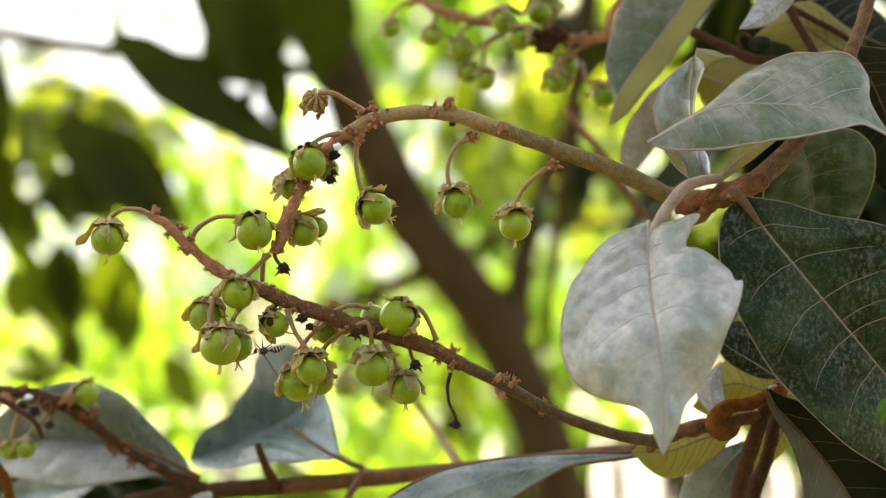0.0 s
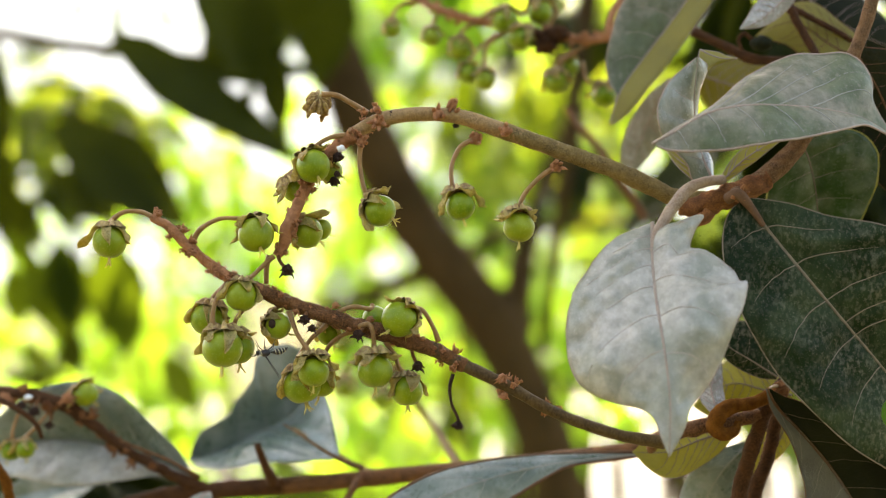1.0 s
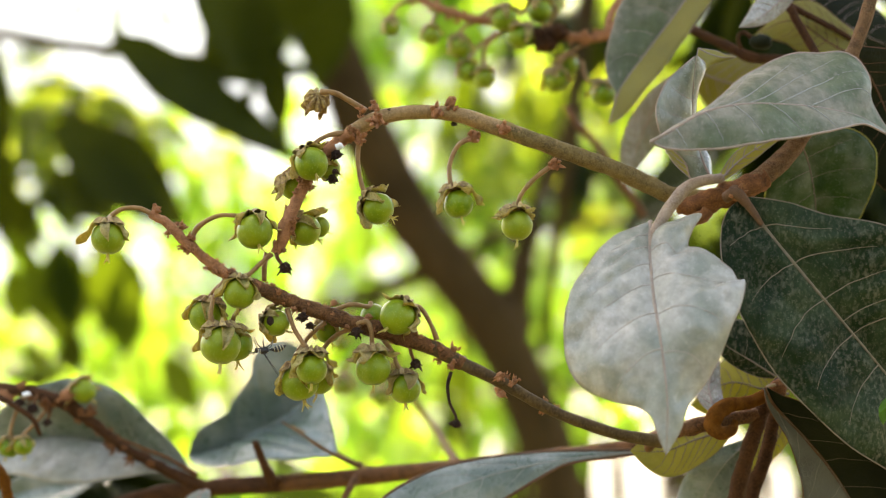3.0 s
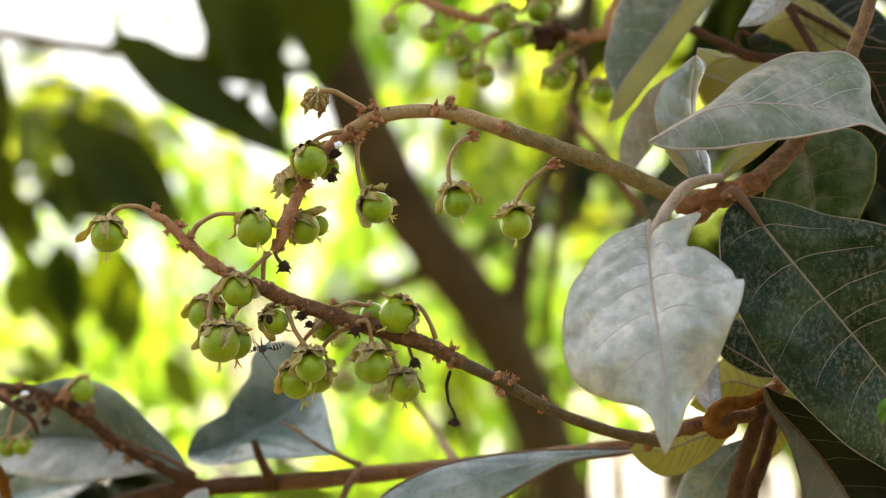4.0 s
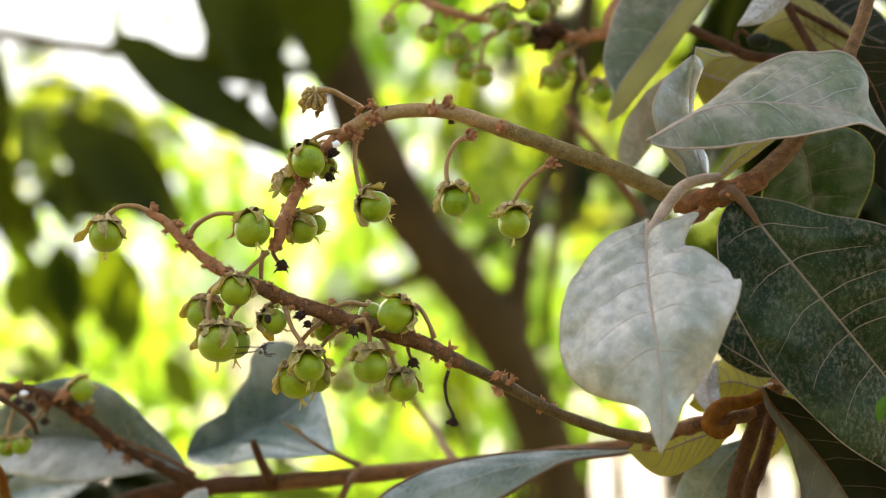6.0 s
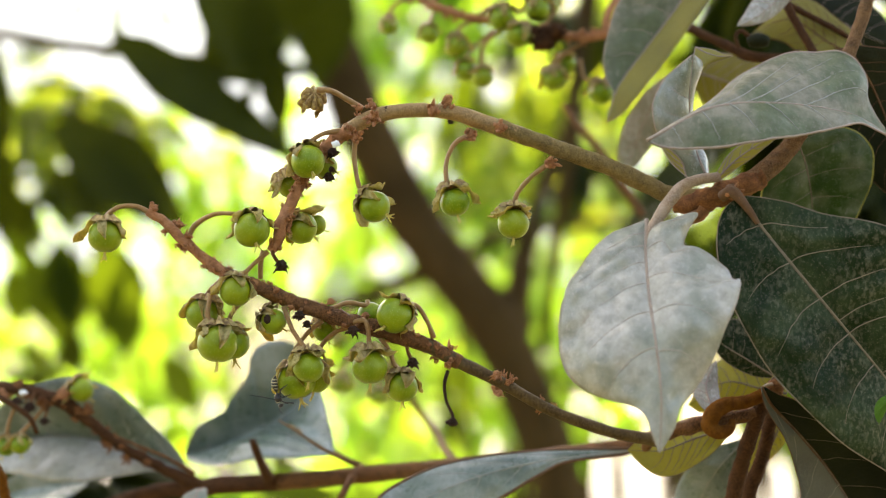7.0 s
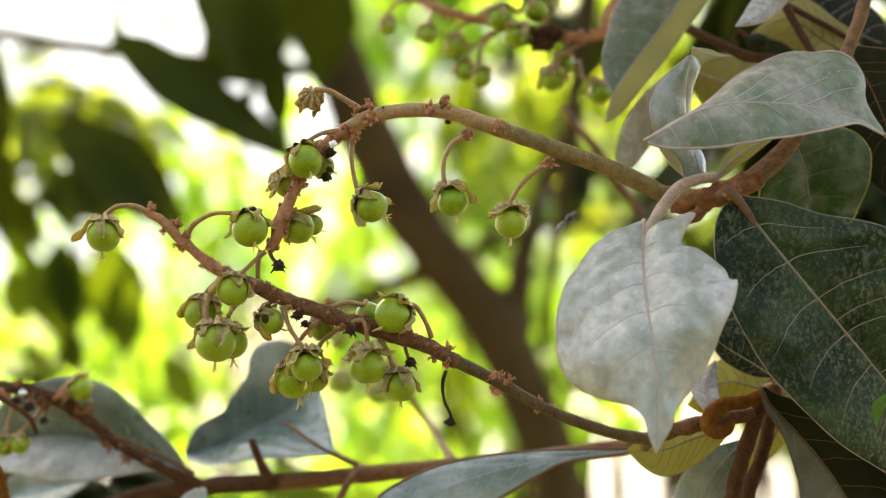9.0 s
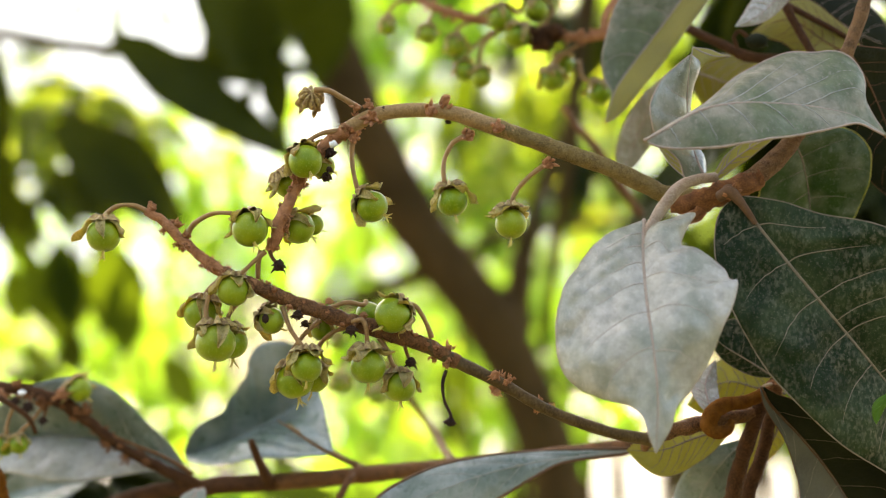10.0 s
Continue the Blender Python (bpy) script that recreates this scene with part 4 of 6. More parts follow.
settle(branch_a, (122.5, 462.0, 80.7))

# ---- the lower fruiting twig ----
branch_b = thing("fruiting_twig", "brown twig crowded with green berries and withered buds", "twig")
TWIG = [(-79.7, 450.0, 9.4), (-74.4, 450.0, 6.0), (-68.3, 450.0, 0.0), (-59.1, 450.0, -7.2), (-49.8, 450.0, -11.1), (-40.6, 450.0, -14.8), (-28.3, 450.0, -19.2), (-16.0, 450.0, -22.9), (-3.7, 450.0, -26.8), (5.5, 450.0, -31.5), (16.3, 451.0, -36.8), (30.3, 453.0, -44.7), (46.1, 456.0, -50.7), (61.0, 460.0, -53.9)]
stem(branch_b, "stem", TWIG[:5], [1.15, 1.4, 1.5, 1.7, 1.9], RUST, n=90, sides=16, rough=0.28, grain=420)
stem(branch_b, "stem", TWIG[3:10], [1.7, 1.9, 2.05, 2.2, 2.2, 2.05, 1.9], STEM_DARK, n=130, sides=18, rough=0.30, grain=420)
stem(branch_b, "stem", TWIG[8:], [1.9, 1.75, 1.62, 1.6, 1.65, 1.9], STEM_OLIVE, n=70, sides=14, rough=0.10, grain=200)
knobs(branch_b, TWIG, 2.0, 60, 0.13, 0.56, 11, size=(0.2, 0.62))
knobs(branch_b, TWIG, 2.31, 11, 0.0, 0.10, 12, size=(0.3, 0.6))
knobs(branch_b, TWIG, 2.31, 5, 0.56, 0.62, 13)
knobs(branch_b, TWIG, 2.31, 7, 0.69, 0.72, 14, size=(0.5, 0.85))
knobs(branch_b, TWIG, 1.85, 4, 0.77, 0.80, 15)
fruit(branch_b, (-91.0, 449.0, 2.6), 4.91, (0.02, -0.12, -1), [(-78.7, 450.0, 8.9), (-82.9, 450.0, 10.8), (-87.3, 449.0, 10.6), (-90.2, 449.0, 8.6)], calyx_size=0.98, spin=2.6)
fruit(branch_b, (-50.9, 446.0, 4.4), 5.18, (0.3, -0.5, -0.75), [(-68.6, 450.0, 2.6), (-66.3, 449.0, 6.0), (-61.1, 448.0, 8.7), (-55.6, 447.0, 8.7)])
fruit(branch_b, (-65.3, 455.0, -18.8), 4.98, (-0.15, -0.1, -1), [(-59.3, 452.0, -8.7), (-62.7, 454.0, -11.5)])
fruit(branch_b, (-60.2, 447.0, -26.3), 5.81, (0.02, -0.2, -1), [(-59.4, 450.0, -8.8), (-61.9, 448.0, -12.9), (-62.8, 447.0, -17.4), (-62.3, 447.0, -20.5)])
fruit(branch_b, (-57.0, 453.0, -26.5), 5.11, (0.15, 0, -1), [(-53.1, 452.0, -13.7), (-57.0, 452.0, -18.4)], calyx_size=0.9, spin=0.4)
fruit(branch_b, (-45.4, 450.0, -20.5), 3.84, (0.75, -0.3, -0.55), [(-43.9, 452.0, -14.5), (-47.0, 452.0, -16.1)], calyx_size=1.05, spin=0.6)
bm = bmesh.new()
lump(bm, at((-46.7, 446.6, -19.7)), 1.35 * MM, (0.75, 0.45, 1.0), 0.25)
part("hole", bm, DRIED, branch_b, "dark hole eaten into a berry")
fruit(branch_b, (-35.4, 445.0, -32.7), 4.41, (0.02, -0.3, -1), [(-42.4, 449.0, -16.4), (-40.2, 447.0, -22.0), (-37.2, 446.0, -26.5)], calyx_size=1.12)
fruit(branch_b, (-39.2, 452.0, -36.8), 5.56, (0.25, -0.1, -1), [(-32.2, 451.0, -20.2), (-36.4, 451.0, -23.9), (-40.1, 451.0, -29.1)])
fruit(branch_b, (-34.4, 456.0, -36.3), 4.52, (-0.1, 0, -1), [(-22.2, 452.0, -21.5), (-28.5, 453.0, -23.4), (-32.5, 455.0, -27.1)])
fruit(branch_b, (-18.9, 446.0, -32.6), 5.03, (0.05, -0.15, -1), [(-23.3, 448.0, -20.5), (-20.4, 446.0, -20.0), (-19.4, 446.0, -23.0)], calyx_size=1.1)
fruit(branch_b, (-10.4, 449.0, -38.1), 4.6, (0.05, -0.2, -1), [(-16.3, 450.0, -24.8), (-13.8, 450.0, -28.3), (-12.4, 449.0, -32.1)])
fruit(branch_b, (-12.3, 445.0, -18.6), 5.17, (-0.55, -0.45, -0.6), [(-1.8, 450.0, -24.8), (-3.4, 449.0, -20.6), (-6.0, 448.0, -16.4)])
fruit(branch_b, (-19.3, 456.0, -18.7), 3.74, (0.2, 0.1, -1), [(-30.2, 451.0, -17.3), (-25.3, 452.0, -15.4), (-20.5, 454.0, -16.1)], calyx=False)
fruit(branch_b, (-31.9, 458.0, -23.0), 3.76, (0.3, 0.1, -1), [(-30.1, 454.0, -18.5), (-31.0, 456.0, -18.9)])
withered(branch_b, (3.4, 450.0, -47.8), 1.85, [(2.2, 450.0, -33.7), (1.2, 450.0, -37.5), (1.8, 450.0, -42.1), (3.4, 450.0, -45.7)], 21, sr=0.42)
withered(branch_b, (-7.5, 450.0, -31.5), 2, [(-9.2, 451.0, -24.5), (-8.8, 450.0, -28.3)], 22)
withered(branch_b, (-38.0, 446.0, -18.6), 1.98, [(-37.4, 449.0, -16.0)], 23)
withered(branch_b, (-36.1, 448.0, -21.0), 1.53, None, 24)
withered(branch_b, (-23.4, 444.0, -22.6), 1.97, [(-22.0, 448.0, -20.5)], 25)
withered(branch_b, (-20.3, 449.0, -18.7), 1.38, None, 26, material=RUST)
withered(branch_b, (-29.8, 449.0, -14.9), 1.38, None, 27, material=RUST)
withered(branch_b, (15.4, 446.0, -34.6), 1.83, None, 28, material=RUST)
withered(branch_b, (16.0, 449.0, -39.7), 1.53, None, 29, material=RUST)
settle(branch_b, (61.0, 460.0, -53.9))

# ---- the low bough across the bottom ----
branch_c = thing("leafy_branch", "brown bough with a fruiting side twig and blue-green leaves", "branch")
BOUGH = [(70.4, 495.0, -56.0), (58.0, 505.0, -61.1), (38.0, 515.0, -64.9), (11.8, 522.0, -69.0), (-11.5, 528.0, -72.0), (-29.8, 532.0, -74.4), (-51.8, 534.0, -76.5), (-74.0, 536.0, -78.2), (-94.9, 540.0, -81.4), (-124.8, 550.0, -91.9)]
stem(branch_c, "stem", BOUGH[:7], [2.1, 2.3, 2.3, 2.45, 2.6, 2.85, 2.75], STEM_DARK, n=80)
stem(branch_c, "stem", BOUGH[6:], [2.85, 2.75, 2.6, 2.4], BARK_DEEP, n=40, rough=0.15)
SIDE = [(-75.8, 536.0, -78.2), (-84.7, 534.0, -74.3), (-100.4, 530.0, -65.0), (-110.8, 528.0, -56.7), (-119.4, 526.0, -50.2), (-130.2, 526.0, -46.6), (-145.1, 528.0, -44.9)]
stem(branch_c, "twig", SIDE, [2.3, 1.85, 1.75, 1.8, 2.2, 1.8, 1.6], BARK_DEEP, rough=0.25, grain=280)
knobs(branch_c, SIDE, 1.85, 26, 0.25, 0.98, 31, size=(0.5, 1.5), material=BARK_NODE)
stem(branch_c, "twig", [(-54.2, 530.0, -75.0), (-56.0, 522.0, -68.5), (-57.8, 516.0, -61.2)], [1.97, 1.44, 1.08], BARK_DEEP, n=20)
stem(branch_c, "twig", [(-26.1, 530.0, -73.2), (-28.5, 524.0, -75.9), (-30.6, 520.0, -79.8)], [1.61, 1.26, 1.08], STEM_DARK, n=16)
stem(branch_c, "twig", [(-137.4, 500.0, -63.1), (-133.9, 505.0, -69.7), (-133.2, 510.0, -78.3)], [1.38, 1.55, 1.55], FELT, n=20, rough=0.4)
fruit(branch_c, (-113.0, 524.0, -46.0), 4.12, (0.5, -0.2, -0.5), [(-120.8, 526.0, -47.5), (-118.2, 525.0, -44.7)])
fruit(branch_c, (-130.8, 518.0, -62.7), 3.19, (0.2, -0.2, -1), [(-124.8, 526.0, -51.1), (-127.4, 522.0, -55.1), (-130.1, 520.0, -58.1)])
fruit(branch_c, (-136.3, 522.0, -63.7), 3.39, (-0.3, -0.2, -1), [(-132.0, 526.0, -47.1), (-135.0, 524.0, -53.5), (-135.9, 522.0, -58.7)])
withered(branch_c, (-124.2, 522.0, -55.5), 1.78, [(-123.6, 525.0, -50.4)], 33)
withered(branch_c, (-133.1, 522.0, -49.4), 2.14, None, 34)
withered(branch_c, (-137.9, 520.0, -46.9), 2.84, None, 35, material=RUST)
withered(branch_c, (-118.0, 520.0, -46.9), 2.67, None, 36, material=RUST)
withered(branch_c, (-128.1, 519.0, -50.9), 2.31, [(-128.1, 525.0, -47.0)], 37)
stem(branch_c, "twig", [(-141.5, 515.0, -45.6), (-135.1, 514.0, -48.1), (-127.2, 514.0, -53.4), (-125.0, 516.0, -58.9)], [1.06, 0.88, 0.88, 0.7], BARK_DEEP, n=20)
stem(branch_c, "twig", [(-78.7, 533.0, -73.6), (-87.2, 527.0, -67.4), (-94.7, 524.0, -63.8), (-102.2, 523.0, -60.4)], [0.9, 0.6, 0.5, 0.35], STEM_DARK, n=24, rough=0.15)
stem(branch_c, "twig", [(-25.9, 527.0, -69.7), (-31.5, 518.0, -66.2), (-37.5, 513.0, -62.1), (-43.7, 514.0, -58.1), (-49.6, 516.0, -54.7)], [1.1, 0.8, 0.55, 0.45, 0.3], STEM_ROUGH, n=28, rough=0.15)
bm = bmesh.new()
lump(bm, at((-129.9, 518, -46.4)), 1.1 * MM, (1.2, 0.7, 0.8), 0.5)
part("white_speck", bm, DROPPING, branch_c, "white speck of bird lime")
blade(branch_c, [(-121.6, 575.0, -82.7), (-133.2, 578.3, -84.0), (-145.9, 581.7, -86.3), (-161.7, 585.0, -91.8)], [(-121.6, 575.0, -82.7), (-133.2, 578.3, -80.1), (-147.9, 581.7, -80.9), (-161.7, 585.0, -91.8)], [(-121.6, 575.0, -82.7), (-128.2, 565.0, -86.7), (-144.5, 568.3, -92.1), (-161.7, 585.0, -91.8)], LEAF_STEEL, "blue-green leaf below the fruiting twig", veins_l=((0.2, 0.4), (0.45, 0.65)), veins_r=((0.2, 0.4), (0.45, 0.65)), vein_mat=VEIN_GREY, rib=0.3, vein_r=0.12, seed=29, nu=50, nv=10)
SPLIT_RIB = [(-79.7, 540.0, -77.0), (-89.4, 540.4, -71.1), (-98.7, 540.9, -67.5), (-108.1, 541.6, -65.0), (-117.5, 542.4, -63.4), (-128.9, 543.4, -63.0), (-142.2, 544.7, -65.9), (-157.5, 546.0, -74.5)]
blade(branch_c, SPLIT_RIB, [(-79.7, 540.0, -76.6), (-85.8, 538.7, -66.1), (-92.6, 537.3, -59.0), (-98.7, 536.0, -52.6), (-105.8, 534.7, -46.4), (-115.8, 534.2, -43.3), (-125.0, 534.7, -43.7), (-136.3, 536.2, -48.4), (-148.7, 541.1, -59.0), (-157.5, 546.0, -74.5)], [(x, y - 0.3, z - 0.4) for x, y, z in SPLIT_RIB],
      LEAF_STEEL, "broad blue-green leaf above the low bough", veins_l=((0.1, 0.22), (0.25, 0.4), (0.42, 0.56), (0.6, 0.72)),
      petiole=[(-75.6, 537.0, -79.1), (-77.6, 538.0, -78.1), (-79.7, 540.0, -77.0)], vein_mat=VEIN_GREY, rib=0.4, vein_r=0.14, arch=0.03, quilt=0.06, wave=0.04, seed=21)
# lower half in silver: the sky sheen on it is put into the colour
blade(branch_c, [(x, y - 0.6, z) for x, y, z in SPLIT_RIB], [(x, y - 0.6, z + 0.3) for x, y, z in SPLIT_RIB], [(-79.7, 540.0, -77.3), (-90.4, 535.7, -73.4), (-103.6, 532.7, -74.5), (-115.1, 531.1, -76.1), (-126.2, 531.9, -75.8), (-136.0, 534.9, -74.0), (-146.4, 539.6, -73.9), (-157.5, 546.0, -74.8)],
      LEAF_SILVER, "pale half of a blue-green leaf, sky sheen in its colour", veins_r=((0.14, 0.24), (0.24, 0.34), (0.34, 0.44), (0.45, 0.55), (0.56, 0.66), (0.67, 0.76)), vein_mat=VEIN_GREY, rib=0.3, vein_r=0.16, arch=0.08, quilt=0.10, wave=0.04, seed=25)
blade(branch_c, [(-84.7, 553.0, -70.1), (-72.8, 554.8, -67.3), (-63.5, 556.4, -63.1), (-54.1, 557.6, -58.7), (-46.5, 558.0, -52.3), (-42.3, 558.0, -40.8)],
      [(-84.7, 553.0, -70.1), (-83.2, 551.8, -65.8), (-80.3, 550.5, -61.2), (-75.3, 549.3, -57.6), (-71.1, 548.8, -55.0), (-69.0, 548.5, -51.0), (-65.6, 548.2, -46.8), (-63.0, 548.3, -42.9), (-62.5, 548.9, -38.6), (-60.7, 549.5, -34.7), (-56.5, 550.6, -32.2), (-51.4, 553.1, -32.1), (-45.4, 555.5, -35.5), (-42.3, 558.0, -40.8)], [(-84.7, 553.0, -70.1), (-80.6, 545.7, -71.8), (-72.5, 538.5, -71.4), (-62.7, 533.0, -69.6), (-51.2, 528.0, -68.2), (-40.3, 526.5, -67.7), (-33.5, 527.5, -66.9), (-33.7, 530.5, -62.9), (-35.6, 536.9, -57.6), (-37.5, 543.5, -51.3), (-39.7, 550.7, -45.5), (-42.3, 558.0, -40.8)],
      LEAF_STEEL, "blue-green leaf standing over the bough, one half pale", veins_l=((0.15, 0.25), (0.32, 0.42), (0.5, 0.6), (0.66, 0.76)), veins_r=((0.2, 0.42), (0.36, 0.56), (0.5, 0.68), (0.64, 0.8)), vein_mat=VEIN_GREY, rib=0.3, vein_r=0.14, arch=0.04, arch_r=0.08, quilt=0.05, wave=0.05, seed=22)
bm = bmesh.new()
tube(bm, [at(p) for p in ((-15.2, 529.0, -72.5), (-24.5, 534.0, -71.4), (-35.7, 538.0, -66.0), (-48.7, 540.0, -58.5))], [0.8 * MM, 0.7 * MM, 0.6 * MM, 0.35 * MM], 24, 7, 0.1, 300)
part("twig", bm, STEM, branch_c)
blade(branch_c, [(62.5, 497.0, -61.5), (46.7, 495.2, -62.8), (29.6, 492.8, -64.8), (12.7, 489.2, -68.4), (-4.0, 486.4, -74.6), (-15.5, 484.0, -80.9)],
      [(62.5, 497.0, -61.1), (46.8, 496.4, -61.2), (29.8, 495.6, -61.7), (12.8, 493.9, -63.3), (-2.4, 491.9, -66.7), (-15.7, 489.6, -73.5), (-19.0, 486.9, -78.9), (-15.5, 484.0, -80.9)], [(62.5, 497.0, -62.0), (51.0, 495.3, -63.3), (38.1, 493.4, -64.9), (29.5, 491.1, -68.7), (19.4, 488.9, -74.3), (6.0, 486.6, -81.3), (-7.3, 485.1, -84.4), (-15.5, 484.0, -80.9)],
      LEAF_STEEL, "blue-green leaf with brown rims along the bough", veins_l=((0.1, 0.3), (0.28, 0.48), (0.46, 0.64), (0.62, 0.78)), veins_r=((0.1, 0.3), (0.28, 0.46), (0.46, 0.62), (0.62, 0.76)), vein_mat=VEIN_GREY, rim_mat=RIB_BROWN, rim_r=0.5, rib=0.3, vein_r=0.12, arch=0.02, quilt=0.02, wave=0.03, seed=23)
leaf(branch_c, [(-73.6, 520.0, -76.6), (-75.0, 515.0, -77.3), (-76.5, 510.0, -83.5), (-77.6, 506.0, -93.2)], (-1, 0.1, 0), [0.52, 2.8, 4.2, 4.9, 4.2, 2.45, 0], (1, 0.1, 0), [0.52, 2.45, 3.5, 4.2, 3.5, 2.1, 0], LEAF_TEAL, "small blue-green leaf", seed=24, veins=5)
for p, r in (((-37.8, 640.0, -53.8), 3.9), ((-23.6, 640.0, -58.4), 3.5), ((-39.5, 650.0, -38.0), 3.3)):
    fruit(branch_c, p, r, (0.2, -0.2, -1), [(p[0] + 5, p[1], p[2] + 14), (p[0] + 2, p[1], p[2] + 9)], style=False)
stem(branch_c, "twig", [(-18.4, 640.0, -43.5), (-10.7, 640.0, -59.3), (-2.6, 630.0, -69.1), (5.4, 560.0, -73.7)], [1.29, 1.29, 1.51, 1.51], STEM_DARK, n=24)
settle(branch_c, (70.4, 495.0, -56.0))

# ---- the knotted stem at the lower node, with its leaves ----
branch_d = thing("leafy_branch", "brown upright stem with an orange felted node and leaves", "branch")
stem(branch_d, "stem", [(84.3, 478.0, -75.0), (86.4, 473.2, -62.9), (88.3, 469.6, -54.4), (90.5, 468.0, -47.0), (94.5, 470.4, -41.6), (101.9, 480.0, -34.3)], [2.5, 2.3, 2.2, 2.2, 2.4, 1.9], BARK_DEEP, rough=0.16)
stem(branch_d, "stem", [(90.0, 486.0, -77.1), (92.3, 484.0, -67.7), (95.2, 482.0, -58.3), (96.3, 479.0, -48.9), (97.0, 476.0, -42.1)], [2.2, 2.1, 2.0, 2.0, 1.6], BARK_DEEP, rough=0.16)
stem(branch_d, "stem", [(89.7, 468.0, -47.0), (83.9, 466.7, -48.0), (78.1, 465.3, -49.1), (71.5, 464.0, -50.1), (65.0, 462.7, -51.5), (60.1, 467.3, -53.7), (59.8, 478.0, -57.8)], [1.9, 2.1, 2.3, 2.2, 2.0, 1.9, 1.3], STEM_DARK, rough=0.22, grain=300)
stem(branch_d, "node", [(94.6, 466.0, -39.3), (90.3, 465.0, -41.8), (85.3, 464.0, -43.6), (80.3, 462.5, -44.1), (76.6, 461.0, -46.2), (75.5, 460.5, -49.6), (78.0, 460.0, -51.7), (81.3, 461.0, -50.3), (82.1, 462.0, -48.2)], [1.7, 1.8, 1.9, 2.0, 2.2, 2.5, 2.2, 1.7, 0.8], FELT, n=60, sides=18, rough=0.22, grain=320, label="curled orange felted node")
stem(branch_d, "node", [(96.0, 462.0, -37.1), (93.6, 461.0, -39.2), (92.3, 464.0, -42.0)], [1.6, 2.6, 1.6], BARK_NODE, n=20, rough=0.3, label="brown bud beside the felted node")
leaf(branch_d, [(84.3, 478.0, -52.4), (74.8, 480.0, -55.3), (65.0, 480.0, -58.9), (54.8, 480.0, -58.9)], (0.2, 0.3, 1), [0.98, 4.27, 6.56, 7.55, 7.22, 5.58, 0], (0, -0.2, -1), [0.98, 4.92, 7.22, 8.2, 7.22, 4.59, 0], LEAF_YELLOW,
     "olive-yellow leaf seen from below with a hole", seed=41, vein_mat=VEIN_DARK)
leaf(branch_d, [(102.3, 486.0, -43.0), (94.4, 488.0, -41.5), (84.7, 490.0, -40.0), (74.2, 492.0, -46.9)], (0.1, 0.2, 1), [1, 5, 6.67, 8.01, 6.67, 3.34, 0], (0, 0.1, -1), [1, 5, 8.34, 10.01, 8.34, 5, 0], LEAF_YELLOW, "olive-yellow leaf seen from below", seed=42, vein_mat=VEIN_DARK)
leaf(branch_d, [(101.1, 492.0, -46.9), (101.1, 492.0, -53.6), (98.1, 494.0, -60.6), (92.6, 496.0, -69.3)], (-1, 0.2, 0), [0.67, 5.04, 6.73, 6.73, 5.04, 2.69, 0], (1, 0.2, 0), [0.67, 2.35, 3.7, 4.37, 3.36, 1.68, 0], LEAF_YELLOW, "olive-yellow leaf seen from below", seed=47, vein_mat=VEIN_DARK)
leaf(branch_d, [(91.4, 490.0, -56.8), (83.1, 490.0, -65.1), (77.5, 492.0, -75.5), (73.6, 494.0, -89.3)], (-0.9, 0.1, 0.4), [0.67, 4.02, 6.03, 7.37, 6.7, 4.35, 0], (0.9, 0.2, -0.3), [0.67, 4.02, 6.03, 7.37, 6.7, 4.35, 0], LEAF_STEEL, "blue-green leaf below the node", seed=43, vein_r=0.05, rib=0.25, vein_mat=VEIN_GREY)
# one leaf in two colours: sky sheen put into one half, shade into the other
FOLD = [(88.5, 452.0, -38.2), (91.5, 454.0, -43.6), (99.6, 458.0, -51.8), (107.8, 463.0, -60.8), (115.3, 468.0, -71.0), (127.9, 476.0, -90.9)]
leaf(branch_d, FOLD, (-1, -0.5, -0.35), [0.47, 2.36, 5.03, 10.06, 15.09, 12.58, 0], (0.8, -0.3, 0.55), [0.31, 0.47, 0.47, 0.47, 0.47, 0.31, 0], LEAF_SLATE, "slate grey half of a folded leaf", s_l=[0, 0.12, 0.3, 0.5, 0.68, 0.85, 1],
     petiole=[(95.3, 464.0, -38.7), (91.7, 458.0, -38.0), (88.5, 452.0, -38.2)], seed=44, cup=0.03, cup_l=0.2, wave=0.03, veins=4, vein_mat=RIB_BROWN, side_mat=VEIN_GREY, vein_r=0.04, rib=0.35)
leaf(branch_d, [(x, y + 0.6, z) for x, y, z in FOLD], (-0.8, 0.3, -0.4), [0.31, 0.47, 0.47, 0.47, 0.47, 0.31, 0], (0.8, -0.45, 0.55), [0.47, 6.92, 10.38, 13.52, 14.94, 11.01, 0], LEAF_DEEP_SHADE, "blackish green half of the folded leaf", seed=45, cup=0.05, wave=0.02, veins=4,
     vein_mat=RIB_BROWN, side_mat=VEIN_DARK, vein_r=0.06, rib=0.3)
leaf(branch_d, [(95.3, 472.0, -36.6), (88.5, 474.0, -32.2), (82.3, 476.0, -28.3), (76.9, 478.0, -23.5)], (-0.4, 0.2, -0.9), [0.65, 2.6, 3.57, 3.9, 3.25, 1.62, 0], (0.4, 0.2, 0.9), [0.65, 6.5, 9.8, 10.4, 8.2, 4.5, 0], LEAF_FOREST, "dark green leaf in the shade", vein_mat=VEIN_DARK, veins=4, seed=46, vein_r=0.05, rib=0.35)
leaf(branch_d, [(78.9, 470.0, -48.4), (77.4, 474.0, -43.6), (77.4, 478.0, -39.0), (80.9, 482.0, -32.8)], (-0.9, 0.1, 0), [0.65, 2.27, 3.25, 3.9, 2.92, 1.62, 0], (0.9, 0.2, 0), [0.65, 2.6, 3.57, 3.9, 2.92, 1.62, 0], LEAF_PALE, "small greyish leaf", seed=48, veins=4)
